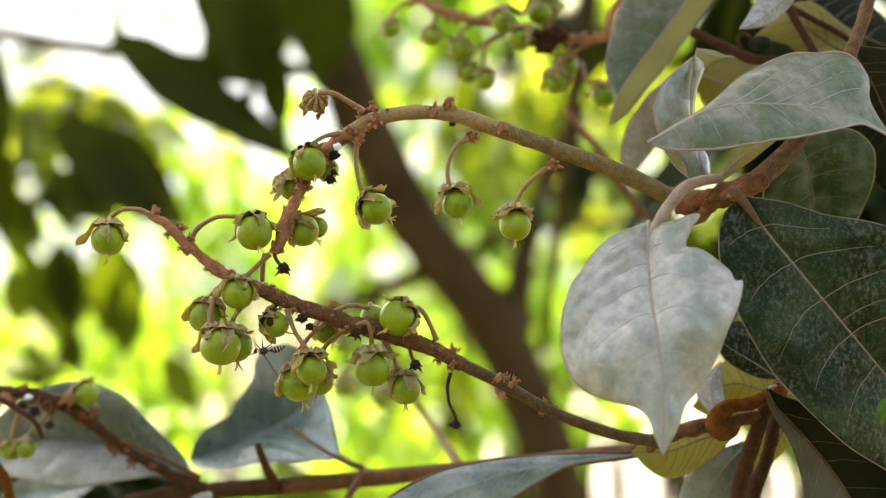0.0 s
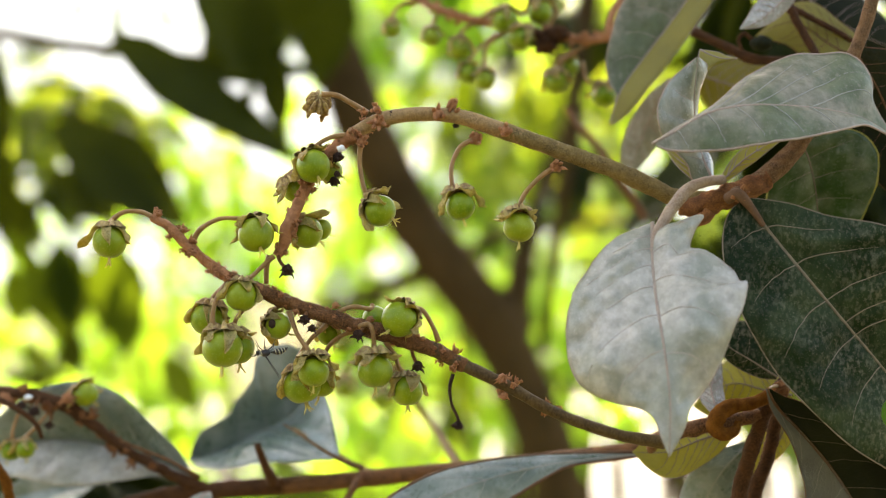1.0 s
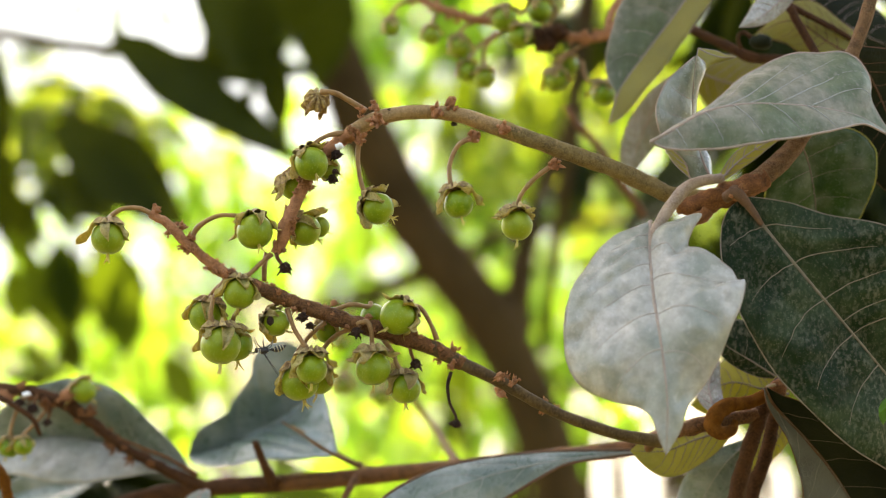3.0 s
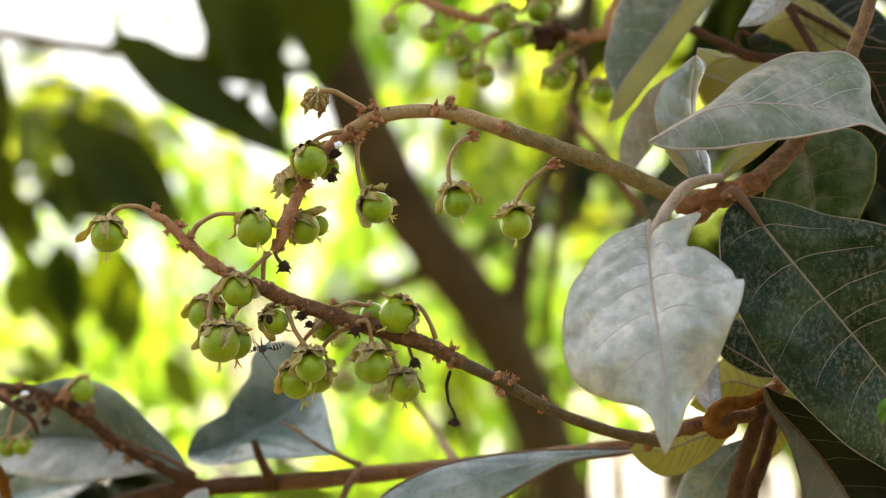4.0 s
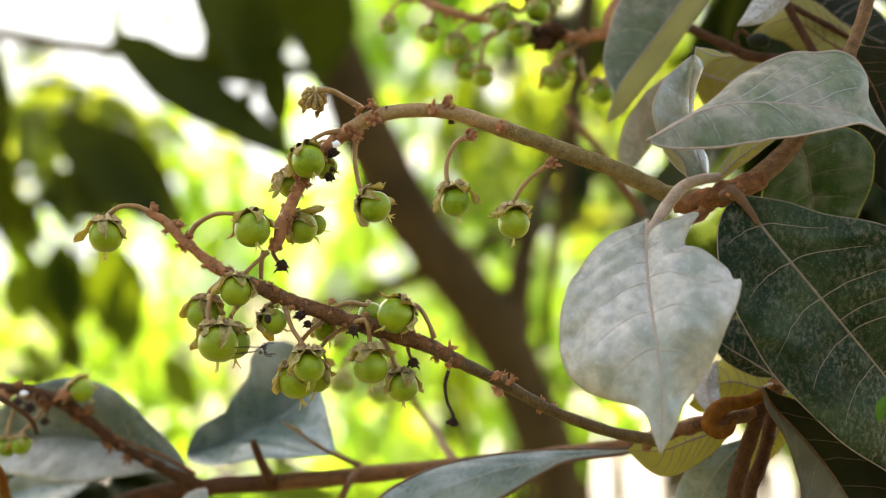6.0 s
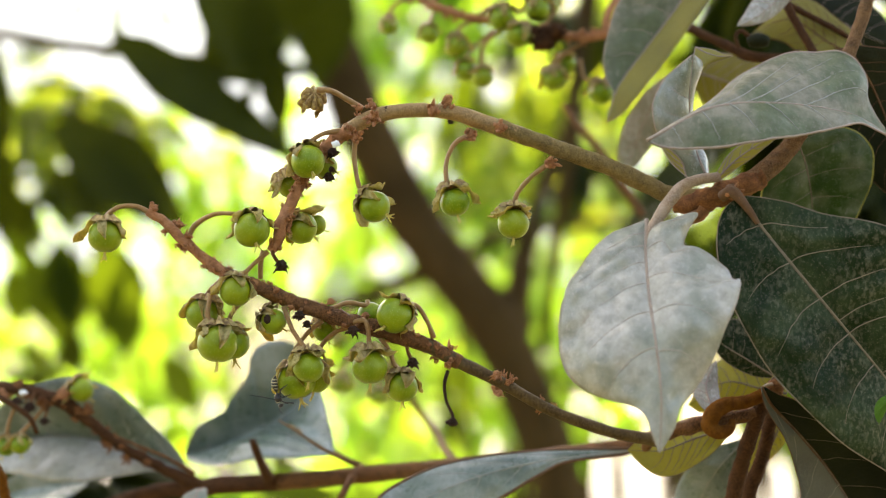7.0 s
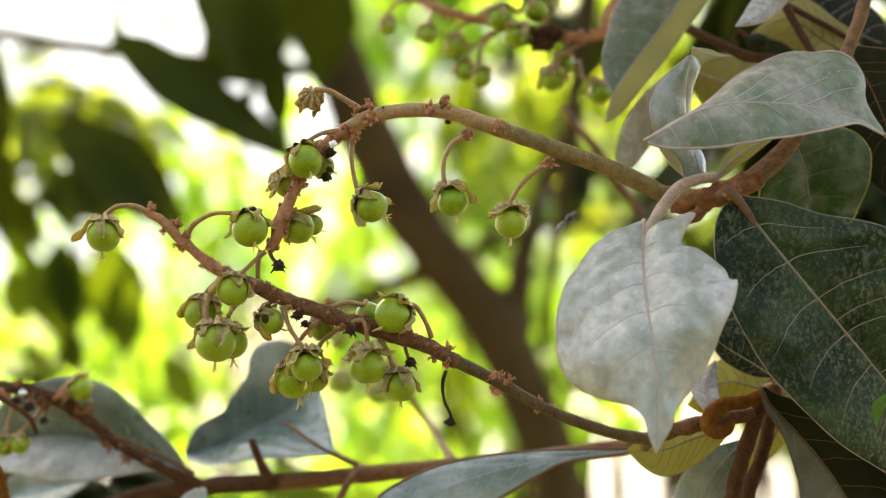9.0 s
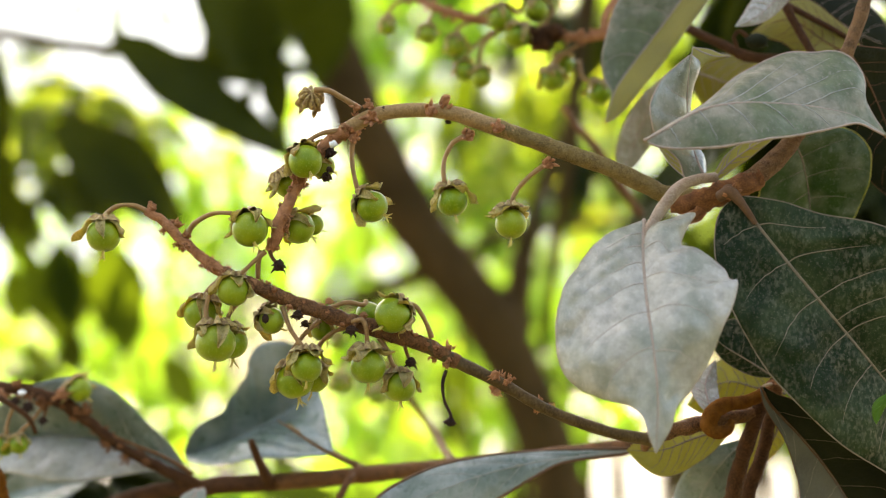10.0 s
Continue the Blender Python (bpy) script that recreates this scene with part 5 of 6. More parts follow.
stem(branch_d, "stem", [(87.5, 477.6, -96.1), (89.1, 482.0, -125.0), (88, 500, -300), (110, 530, -800), (130, 550, -1505)], [3.3, 3.6, 4.2, 5.5, 7.5], BARK_DEEP, n=70)
settle(branch_d, (87.6, 478.0, -99.5))

# ---- the fruiting branch behind, above ----
branch_e = thing("fruiting_branch", "rusty branch with small green berries and a folded grey leaf", "branch")
TOP = [(73.2, 540.5, 77.8), (60.7, 545.2, 72.9), (50.0, 549.9, 69.7), (33.4, 554.6, 72.2), (18.3, 556.5, 75.9), (6.9, 558.4, 78.1), (-4.6, 560.2, 82.5), (-18.1, 564.0, 90.8)]
stem(branch_e, "stem", TOP, [1.71, 1.61, 1.52, 1.52, 1.52, 1.42, 1.33, 1.14], RUST, rough=0.3)
knobs(branch_e, TOP, 2.02, 30, 0.2, 1.0, 51)
stem(branch_e, "twig", [(54.6, 549.0, 70.5), (56.7, 550.8, 79.3), (63.7, 554.6, 89.3)], [1.52, 1.33, 1.14], RUST, n=20)
stem(branch_e, "twig", [(116.0, 470.0, 55.4), (112.7, 488.0, 55.9), (106.9, 507.6, 57.8), (95.6, 512.3, 58.8), (85.9, 517.0, 64.7), (78.8, 522.6, 69.8), (73.2, 540.5, 77.8)], [1.23, 1.23, 1.14, 1.05, 0.96, 0.88, 0.88], BARK_DEEP, n=50)
for c, r, st in (((-17.4, 560.2, 74.5), 17, [(-9.4, 562.1, 84.7), (-15.2, 562.1, 82.4)]), ((-4.2, 558.4, 71.6), 18, [(-1.7, 560.2, 81.0), (-3.1, 559.3, 77.6)]), ((5.3, 556.5, 67.3), 21, [(12.6, 558.4, 76.9), (7.2, 557.4, 74.5)]),
                 ((8.6, 558.4, 59.4), 20, [(18.3, 558.4, 72.7), (11.1, 559.3, 67.1)]), ((14.0, 554.6, 56.7), 20, [(20.2, 556.5, 73.4), (14.4, 555.5, 67.6), (13.6, 554.6, 61.8)]), ((20.5, 550.8, 76.1), 24, [(12.6, 556.5, 77.2), (15.9, 554.6, 80.2)]),
                 ((25.5, 549.0, 70.0), 24, [(31.5, 554.6, 72.2), (29.0, 551.8, 74.7)]), ((32.4, 554.6, 79.4), 24, [(33.5, 556.5, 72.8), (38.2, 556.5, 80.1)]), ((37.8, 552.7, 55.9), 23, [(50.2, 552.7, 69.7), (42.7, 552.7, 65.4), (38.9, 552.7, 62.1)]),
                 ((42.2, 558.4, 61.6), 20, [(49.6, 556.5, 70.2), (45.0, 557.4, 66.9)]), ((53.8, 554.6, 51.4), 23, [(47.1, 560.2, 63.4), (48.9, 558.4, 56.5)]), ((36.6, 560.2, 81.6), 20, None)):
    fruit(branch_e, c, r * 0.188, (random.uniform(-0.4, 0.4), random.uniform(-0.5, 0.2), -1), st, style=False)
for c in ((34.1, 550.8, 68.0), (37.8, 550.8, 71.7), (31.4, 552.7, 70.5)):
    bm = bmesh.new()
    lump(bm, at(c), 2.9 * MM, (1.3, 1, 0.9), 0.9, 1.8, sub=3)
    part("withered_bud", bm, BARK_DEEP, branch_e, "dark brown withered bud")
FOLDED = [(78.9, 515.0, 82.0), (71.3, 513.8, 71.3), (64.1, 512.6, 61.8), (57.0, 511.4, 52.3), (53.9, 510.2, 46.9), (51.1, 509.0, 37.7)]
blade(branch_e, FOLDED, [(78.9, 515.0, 82.0), (64.3, 514.1, 85.4), (55.8, 513.3, 76.5), (52.2, 512.4, 66.7), (50.4, 511.6, 57.9), (51.3, 510.7, 51.1), (53.3, 509.9, 47.2), (51.1, 509.0, 37.7)], [(79.3, 515.5, 82.1), (71.9, 514.3, 71.0), (64.7, 513.1, 61.6), (57.4, 511.8, 52.0), (54.1, 510.4, 46.6), (51.1, 509.0, 37.7)],
      LEAF_LEVEL, "grey leaf folded along its midrib, olive below", veins_l=((0.1, 0.3), (0.25, 0.45), (0.4, 0.6), (0.55, 0.74)), vein_r=0.1, rib=0.4, arch=0.03, wave=0.04, seed=61, nv=12)
blade(branch_e, [(x, y - 0.8, z) for x, y, z in FOLDED], [(x - 0.3, y - 0.8, z) for x, y, z in FOLDED], [(78.7, 514.0, 81.9), (84.9, 511.0, 80.5), (77.1, 508.0, 68.2), (69.0, 507.0, 57.0), (61.9, 506.0, 48.2), (55.8, 507.0, 40.7), (51.0, 508.0, 37.7)],
      LEAF_OLIVE, "olive underside of a folded leaf", arch=0.02, wave=0.02, rib=0.3, rim_r=0.12, seed=67, nv=8)
leaf(branch_e, [(71.6, 522.6, 53.8), (65.8, 526.4, 41.6), (61.8, 530.2, 31.0), (57.7, 533.9, 20.3)], (-1, 0.1, 0), [0.72, 3.97, 5.42, 5.78, 4.69, 2.53, 0], (1, 0.1, 0), [0.72, 4.69, 6.14, 6.5, 5.06, 2.53, 0], LEAF_PALE, "narrow grey drooping leaf", seed=62)
leaf(branch_e, [(107.9, 496.3, 81.6), (100.7, 494.4, 73.7), (94.4, 492.6, 68.4), (88.2, 492.6, 65.5)], (-0.6, 0.2, 0.8), [0.68, 4.06, 5.07, 5.41, 4.39, 2.37, 0], (0.5, 0.1, -0.8), [0.68, 2.03, 3.04, 3.04, 2.37, 1.35, 0], LEAF_PALE, "small grey leaf", seed=63)
leaf(branch_e, [(131.2, 507.6, 55.7), (119.5, 509.5, 62.9), (107.7, 511.4, 70.1), (95.8, 513.2, 65.1)], (0.3, 0.2, 1), [1.05, 6.98, 8.72, 9.42, 6.98, 3.49, 0], (-0.3, -0.2, -1), [1.05, 5.23, 6.98, 8.72, 6.98, 3.49, 0], LEAF_OLIVE, "olive leaf seen from below with brown veins", seed=64, vein_mat=STEM_DARK)
leaf(branch_e, [(108.4, 515.1, 82.9), (121.7, 518.9, 72.9), (135.0, 522.6, 66.3), (150.4, 526.4, 61.3)], (-0.4, 0.2, -1), [1.07, 7.11, 8.88, 9.59, 7.11, 3.55, 0], (0.4, 0.2, 1), [1.07, 8.88, 10.66, 11.37, 8.88, 3.55, 0], LEAF_DEEP_SHADE, "dark shaded leaf", seed=65, vein_r=0.09, rib=0.35)
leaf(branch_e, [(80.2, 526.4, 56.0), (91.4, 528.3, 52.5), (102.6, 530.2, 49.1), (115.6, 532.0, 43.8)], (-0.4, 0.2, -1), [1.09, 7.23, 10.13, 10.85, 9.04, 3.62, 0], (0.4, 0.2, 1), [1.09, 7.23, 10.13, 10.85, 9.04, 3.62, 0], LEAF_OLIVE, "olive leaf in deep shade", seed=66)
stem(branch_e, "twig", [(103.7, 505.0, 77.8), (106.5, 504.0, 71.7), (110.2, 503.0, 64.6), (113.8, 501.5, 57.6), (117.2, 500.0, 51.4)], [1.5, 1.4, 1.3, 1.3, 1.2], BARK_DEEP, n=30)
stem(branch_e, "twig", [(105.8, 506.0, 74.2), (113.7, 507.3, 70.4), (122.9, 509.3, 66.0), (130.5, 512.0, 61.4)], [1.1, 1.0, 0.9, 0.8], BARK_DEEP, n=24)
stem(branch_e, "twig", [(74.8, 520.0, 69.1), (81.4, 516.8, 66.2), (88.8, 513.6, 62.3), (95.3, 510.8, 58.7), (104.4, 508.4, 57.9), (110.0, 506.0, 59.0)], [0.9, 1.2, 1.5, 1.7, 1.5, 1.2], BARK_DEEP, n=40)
# the berry gets the same near-black, its shade held in the skin colour
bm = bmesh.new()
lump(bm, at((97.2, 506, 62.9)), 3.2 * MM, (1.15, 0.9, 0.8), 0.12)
part("fruit", bm, LEAF_DEEP_SHADE, branch_e, "dark unripe berry in the shade")
stem(branch_e, "fruit_stalk", [(94.4, 506.0, 64.2), (92.0, 506.0, 65.9), (90.3, 506.0, 64.2), (91.3, 506.0, 60.7)], [0.7, 0.6, 0.6, 0.6], BARK_DEEP, n=16)
settle(branch_e, (107.0, 508.0, 57.8))


# ---- background: the shade tree, the sunlit shrubs ----
def simple_leaf(bm, c, d, nrm, length, width, bend=0.2):
    """A pointed leaf of eight faces, bent and folded."""
    d, nrm = d.normalized(), nrm.normalized()
    side = d.cross(nrm).normalized()
    nrm = side.cross(d)
    prof = ((0, 0.05), (0.2, 0.7), (0.45, 1.0), (0.72, 0.72), (1.0, 0.03))
    rows = []
    for s, w in prof:
        m = c + d * length * s - nrm * length * bend * s * s
        off = side * width * w * 0.5
        rows.append([bm.verts.new(m - off + nrm * width * 0.13 * w), bm.verts.new(m), bm.verts.new(m + off + nrm * width * 0.13 * w)])
    for a, b in zip(rows, rows[1:]):
        bm.faces.new((a[0], a[1], b[1], b[0]))
        bm.faces.new((a[1], a[2], b[2], b[1]))


def foliage(bm, rnd, c, radius, n, size, droop=0.5):
    """n leaves in an uneven clump round c."""
    for _ in range(n):
        v = Vector((rnd.gauss(0, 1), rnd.gauss(0, 1), rnd.gauss(0, 1))).normalized() * radius * rnd.uniform(0.25, 1.0) ** 0.6
        d = (v.normalized() * 0.6 + Vector((rnd.uniform(-1, 1), rnd.uniform(-1, 1), rnd.uniform(-0.9, 0.5) - droop)))
        nrm = Vector((rnd.uniform(-0.8, 0.8), rnd.uniform(-0.9, 0.9), 1))
        ln = size * rnd.uniform(0.65, 1.35)
        simple_leaf(bm, c + v, d, nrm, ln, ln * rnd.uniform(0.36, 0.5), rnd.uniform(0.05, 0.35))


tree = thing("shade_tree", "leaning brown-barked tree with dark drooping leaves", "tree")
LEAN = [(194.7, 1600.0, -1500.0), (175.5, 1600.0, -1016.6), (145.5, 1600.0, -524.4), (118.1, 1600.0, -261.9), (80.9, 1600.0, -141.6), (37.7, 1600.0, -56.9), (-18.6, 1600.0, 11.5), (-67.8, 1600.0, 99.0), (-100.6, 1600.0, 181.0), (-130.7, 1600.0, 274.0), (-149.7, 1570.0, 451.3), (-146.1, 1560.0, 715.0), (-133.4, 1600.0, 1116.1), (-119.9, 1720.0, 1787.6), (-116.3, 1850.0, 2491.8)]
bm = bmesh.new()
tube(bm, [at(p) for p in LEAN], [r * MM for r in [54.68, 44.84, 36.09, 28.44, 26.25, 27.34, 27.34, 27.34, 27.89, 27.34, 25.15, 21.87, 18.59, 13.12, 5.47]], 120, 16, 0.14, 22)
part("trunk", bm, TRUNK, tree)


def limb(pts, radii, owner=None, material=None):
    bm = bmesh.new()
    tube(bm, [at(p) for p in pts], [r * MM for r in radii], 40, 8, 0.15, 30)
    part("limb", bm, material or TRUNK, owner or tree)


limb([(67.0, 1620.0, -88.0), (79.0, 1640.0, -16.3), (97.0, 1660.0, 51.6), (135.5, 1680.0, 149.9), (154.5, 1700.0, 256.2), (172.0, 1700.0, 488.6)], [19.0, 11.0, 8.5, 7.6, 6.8, 5.1])
limb([(8.7, 1600.0, -10.4), (65.0, 1640.0, 14.6), (124.0, 1680.0, 24.7), (244.5, 1720.0, 27.0)], [9.02, 6.77, 5.64, 4.51])
limb([(8.7, 1600.0, -4.9), (-24.1, 1600.0, -25.7), (-79.7, 1620.0, -49.3), (-125.6, 1640.0, -58.3)], [12.0, 9.0, 7.5, 5.0])
limb([(-122.5, 1600.0, 241.2), (-186.6, 1500.0, 174.8), (-255.5, 1400.0, 165.6), (-334.0, 1350.0, 171.2), (-419.4, 1300.0, 187.1)], [11.0, 8.5, 7.0, 6.0, 4.0])
limb([(-146.1, 1560.0, 715.0), (-350.7, 1500.0, 1097.6), (-658.3, 1500.0, 1559.0), (-1051.0, 1550.0, 1981.8)], [18.46, 14.35, 10.25, 4.1])
limb([(-143.4, 1560.0, 768.3), (118.1, 1600.0, 1280.1), (532.2, 1700.0, 1825.0), (1055.7, 1800.0, 2239.9)], [17.43, 14.35, 9.23, 4.1])
limb([(-138.0, 1590.0, 1000.4), (-314.3, 1900.0, 1650.0), (-537.7, 2300.0, 2311.8), (-723.5, 2700.0, 2898.5)], [15.38, 12.3, 8.2, 4.1])
limb([(-131.5, 1610.0, 1178.1), (75.3, 1900.0, 1844.9), (341.2, 2400.0, 2576.4)], [14.35, 10.25, 4.1])
limb([(-325.0, 1500.0, 1072.0), (-666.9, 1800.0, 1501.7), (-1115.8, 2200.0, 2061.0)], [10.25, 7.18, 3.08])
limb([(47.2, 640.0, 54.9), (52.7, 640.0, 47.2), (60.4, 640.0, 38.5), (78.5, 645.0, 12.3)], [1.31, 1.53, 1.75, 1.53], branch_e, STEM_DARK)
limb([(93.7, 1050.0, 179.8), (87.6, 1050.0, 122.4), (81.8, 1050.0, 90.1), (82.9, 1050.0, 68.5), (72.8, 1060.0, 7.6), (65.0, 1080.0, -66.1)], [5.38, 5.02, 4.67, 3.95, 3.59, 2.87])
for ob_ in branch_e.children:
    ob_.matrix_parent_inverse = Matrix.Translation(-branch_e.location)
rnd = random.Random(77)
bm = bmesh.new()
# crown above the view, placed to keep the sun off the branches
for _ in range(150):
    c = Vector((rnd.uniform(-2.0, 1.5), rnd.uniform(1.1, 3.0), rnd.uniform(3.1, 4.1)))
    foliage(bm, rnd, c, 0.28, 38, 0.15)
# extra clumps added across the sun's line to the berries
for _ in range(60):
    c = Vector((rnd.uniform(-0.85, 0.2), rnd.uniform(1.4, 2.2), rnd.uniform(3.1, 3.6)))
    foliage(bm, rnd, c, 0.2, 34, 0.13)
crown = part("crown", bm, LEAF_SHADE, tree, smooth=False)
tagged(crown, kind="stuff")


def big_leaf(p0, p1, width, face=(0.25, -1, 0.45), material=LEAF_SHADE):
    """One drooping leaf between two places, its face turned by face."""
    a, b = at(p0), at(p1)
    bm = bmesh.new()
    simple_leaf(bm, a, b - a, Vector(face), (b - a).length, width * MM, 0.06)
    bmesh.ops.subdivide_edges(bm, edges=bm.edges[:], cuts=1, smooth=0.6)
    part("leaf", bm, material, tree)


# the dark leaves overhead, with the gaps of sky between them; their shade is in the colour
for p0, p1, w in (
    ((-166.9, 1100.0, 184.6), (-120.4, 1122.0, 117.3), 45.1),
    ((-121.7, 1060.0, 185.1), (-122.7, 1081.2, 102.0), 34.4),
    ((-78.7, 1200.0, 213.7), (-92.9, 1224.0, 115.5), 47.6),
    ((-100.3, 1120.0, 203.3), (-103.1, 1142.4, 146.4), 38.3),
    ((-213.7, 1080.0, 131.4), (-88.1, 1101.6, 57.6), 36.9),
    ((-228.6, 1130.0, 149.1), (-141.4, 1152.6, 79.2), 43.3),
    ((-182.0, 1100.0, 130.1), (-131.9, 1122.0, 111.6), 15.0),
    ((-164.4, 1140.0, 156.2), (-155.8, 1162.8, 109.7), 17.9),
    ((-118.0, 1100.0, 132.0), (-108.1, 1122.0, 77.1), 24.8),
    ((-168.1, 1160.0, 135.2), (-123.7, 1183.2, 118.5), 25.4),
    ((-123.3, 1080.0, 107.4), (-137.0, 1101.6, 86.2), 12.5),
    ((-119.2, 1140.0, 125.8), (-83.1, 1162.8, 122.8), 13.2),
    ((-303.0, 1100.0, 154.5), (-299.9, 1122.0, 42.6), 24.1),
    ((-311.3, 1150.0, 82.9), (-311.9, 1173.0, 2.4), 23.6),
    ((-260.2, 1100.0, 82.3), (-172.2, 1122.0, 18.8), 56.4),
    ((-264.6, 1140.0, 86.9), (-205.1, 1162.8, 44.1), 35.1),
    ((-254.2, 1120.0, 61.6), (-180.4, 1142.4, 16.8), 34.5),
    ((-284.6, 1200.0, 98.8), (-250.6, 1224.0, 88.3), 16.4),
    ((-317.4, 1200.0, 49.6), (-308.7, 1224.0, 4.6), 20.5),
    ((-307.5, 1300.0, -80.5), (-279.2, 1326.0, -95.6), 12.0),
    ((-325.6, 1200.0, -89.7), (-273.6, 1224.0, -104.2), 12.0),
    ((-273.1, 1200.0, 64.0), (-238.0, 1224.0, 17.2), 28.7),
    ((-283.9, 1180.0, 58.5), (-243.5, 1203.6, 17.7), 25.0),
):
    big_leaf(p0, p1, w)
# thinner ones; their half light is held in the colour too
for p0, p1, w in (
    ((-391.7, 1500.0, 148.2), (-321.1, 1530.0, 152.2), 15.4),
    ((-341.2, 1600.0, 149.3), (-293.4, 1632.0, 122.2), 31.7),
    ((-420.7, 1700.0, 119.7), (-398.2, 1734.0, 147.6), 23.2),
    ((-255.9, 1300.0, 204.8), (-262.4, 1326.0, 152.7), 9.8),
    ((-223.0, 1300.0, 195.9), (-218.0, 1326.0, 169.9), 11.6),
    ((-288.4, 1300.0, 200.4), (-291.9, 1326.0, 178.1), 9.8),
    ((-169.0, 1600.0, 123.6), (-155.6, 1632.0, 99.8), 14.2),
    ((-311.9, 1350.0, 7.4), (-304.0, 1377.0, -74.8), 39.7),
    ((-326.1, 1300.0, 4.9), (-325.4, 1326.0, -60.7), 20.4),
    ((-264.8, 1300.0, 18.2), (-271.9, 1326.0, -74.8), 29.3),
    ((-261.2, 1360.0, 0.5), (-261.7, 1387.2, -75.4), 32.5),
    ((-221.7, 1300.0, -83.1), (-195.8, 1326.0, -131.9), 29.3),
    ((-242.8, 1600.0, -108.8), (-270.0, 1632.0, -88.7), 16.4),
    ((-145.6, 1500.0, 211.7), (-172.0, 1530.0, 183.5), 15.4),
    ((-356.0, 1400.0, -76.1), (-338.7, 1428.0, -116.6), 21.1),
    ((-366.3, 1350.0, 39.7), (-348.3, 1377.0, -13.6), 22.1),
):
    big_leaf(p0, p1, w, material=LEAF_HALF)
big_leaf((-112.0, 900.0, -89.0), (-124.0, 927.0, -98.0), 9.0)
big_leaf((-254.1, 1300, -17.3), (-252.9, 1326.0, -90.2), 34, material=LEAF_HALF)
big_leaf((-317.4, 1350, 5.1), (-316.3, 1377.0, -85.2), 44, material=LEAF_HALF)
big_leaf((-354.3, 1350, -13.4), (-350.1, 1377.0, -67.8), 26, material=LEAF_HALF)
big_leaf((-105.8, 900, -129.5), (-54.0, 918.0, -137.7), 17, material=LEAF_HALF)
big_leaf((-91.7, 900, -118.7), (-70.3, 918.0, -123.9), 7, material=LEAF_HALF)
big_leaf((210.7, 1500, 1.5), (269.8, 1530, 27.7), 38.0, material=LEAF_LESS_LIT)
big_leaf((-227.5, 1000.0, -48.0), (-228.6, 1030.0, -80.0), 16.0)
big_leaf((-252.0, 1000.0, -70.0), (-229.0, 1030.0, -80.0), 9.5, material=LEAF_HALF)
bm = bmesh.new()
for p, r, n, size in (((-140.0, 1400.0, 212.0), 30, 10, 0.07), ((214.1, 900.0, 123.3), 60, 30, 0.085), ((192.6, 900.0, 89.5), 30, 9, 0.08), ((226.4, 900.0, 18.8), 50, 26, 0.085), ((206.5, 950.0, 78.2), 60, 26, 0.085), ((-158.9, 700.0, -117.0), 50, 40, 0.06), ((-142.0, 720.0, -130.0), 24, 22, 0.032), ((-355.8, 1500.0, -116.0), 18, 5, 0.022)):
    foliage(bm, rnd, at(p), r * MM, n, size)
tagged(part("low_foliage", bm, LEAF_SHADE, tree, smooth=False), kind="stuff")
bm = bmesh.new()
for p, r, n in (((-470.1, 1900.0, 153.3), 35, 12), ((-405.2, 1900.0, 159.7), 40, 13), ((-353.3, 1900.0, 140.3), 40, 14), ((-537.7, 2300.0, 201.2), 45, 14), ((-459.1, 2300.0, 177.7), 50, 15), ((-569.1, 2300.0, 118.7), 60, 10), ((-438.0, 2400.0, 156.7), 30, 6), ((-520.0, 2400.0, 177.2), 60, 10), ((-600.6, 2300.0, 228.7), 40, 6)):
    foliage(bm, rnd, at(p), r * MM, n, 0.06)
tagged(part("low_foliage", bm, LEAF_LESS_LIT, tree, smooth=False), kind="stuff")
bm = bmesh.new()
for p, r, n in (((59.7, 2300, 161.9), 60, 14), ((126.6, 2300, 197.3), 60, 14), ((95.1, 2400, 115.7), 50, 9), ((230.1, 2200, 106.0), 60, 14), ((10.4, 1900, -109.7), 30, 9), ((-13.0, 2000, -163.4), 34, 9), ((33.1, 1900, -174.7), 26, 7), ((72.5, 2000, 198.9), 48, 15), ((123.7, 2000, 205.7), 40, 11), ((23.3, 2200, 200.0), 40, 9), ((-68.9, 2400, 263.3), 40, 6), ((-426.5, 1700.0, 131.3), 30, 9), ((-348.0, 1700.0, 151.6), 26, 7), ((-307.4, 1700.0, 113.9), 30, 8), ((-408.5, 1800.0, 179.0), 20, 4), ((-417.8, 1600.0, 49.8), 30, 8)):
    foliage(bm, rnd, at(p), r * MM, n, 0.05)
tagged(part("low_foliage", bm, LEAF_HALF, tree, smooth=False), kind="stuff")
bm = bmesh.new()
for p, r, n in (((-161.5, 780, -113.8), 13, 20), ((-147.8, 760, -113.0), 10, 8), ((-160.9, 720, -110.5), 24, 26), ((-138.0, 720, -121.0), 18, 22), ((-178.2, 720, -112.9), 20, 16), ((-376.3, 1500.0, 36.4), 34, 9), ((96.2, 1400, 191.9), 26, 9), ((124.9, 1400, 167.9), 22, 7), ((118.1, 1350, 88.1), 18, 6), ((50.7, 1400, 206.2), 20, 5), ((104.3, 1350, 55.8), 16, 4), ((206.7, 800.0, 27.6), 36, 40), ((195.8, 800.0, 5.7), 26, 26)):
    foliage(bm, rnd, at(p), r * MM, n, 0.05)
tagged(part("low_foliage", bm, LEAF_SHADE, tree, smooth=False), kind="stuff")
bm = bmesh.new()
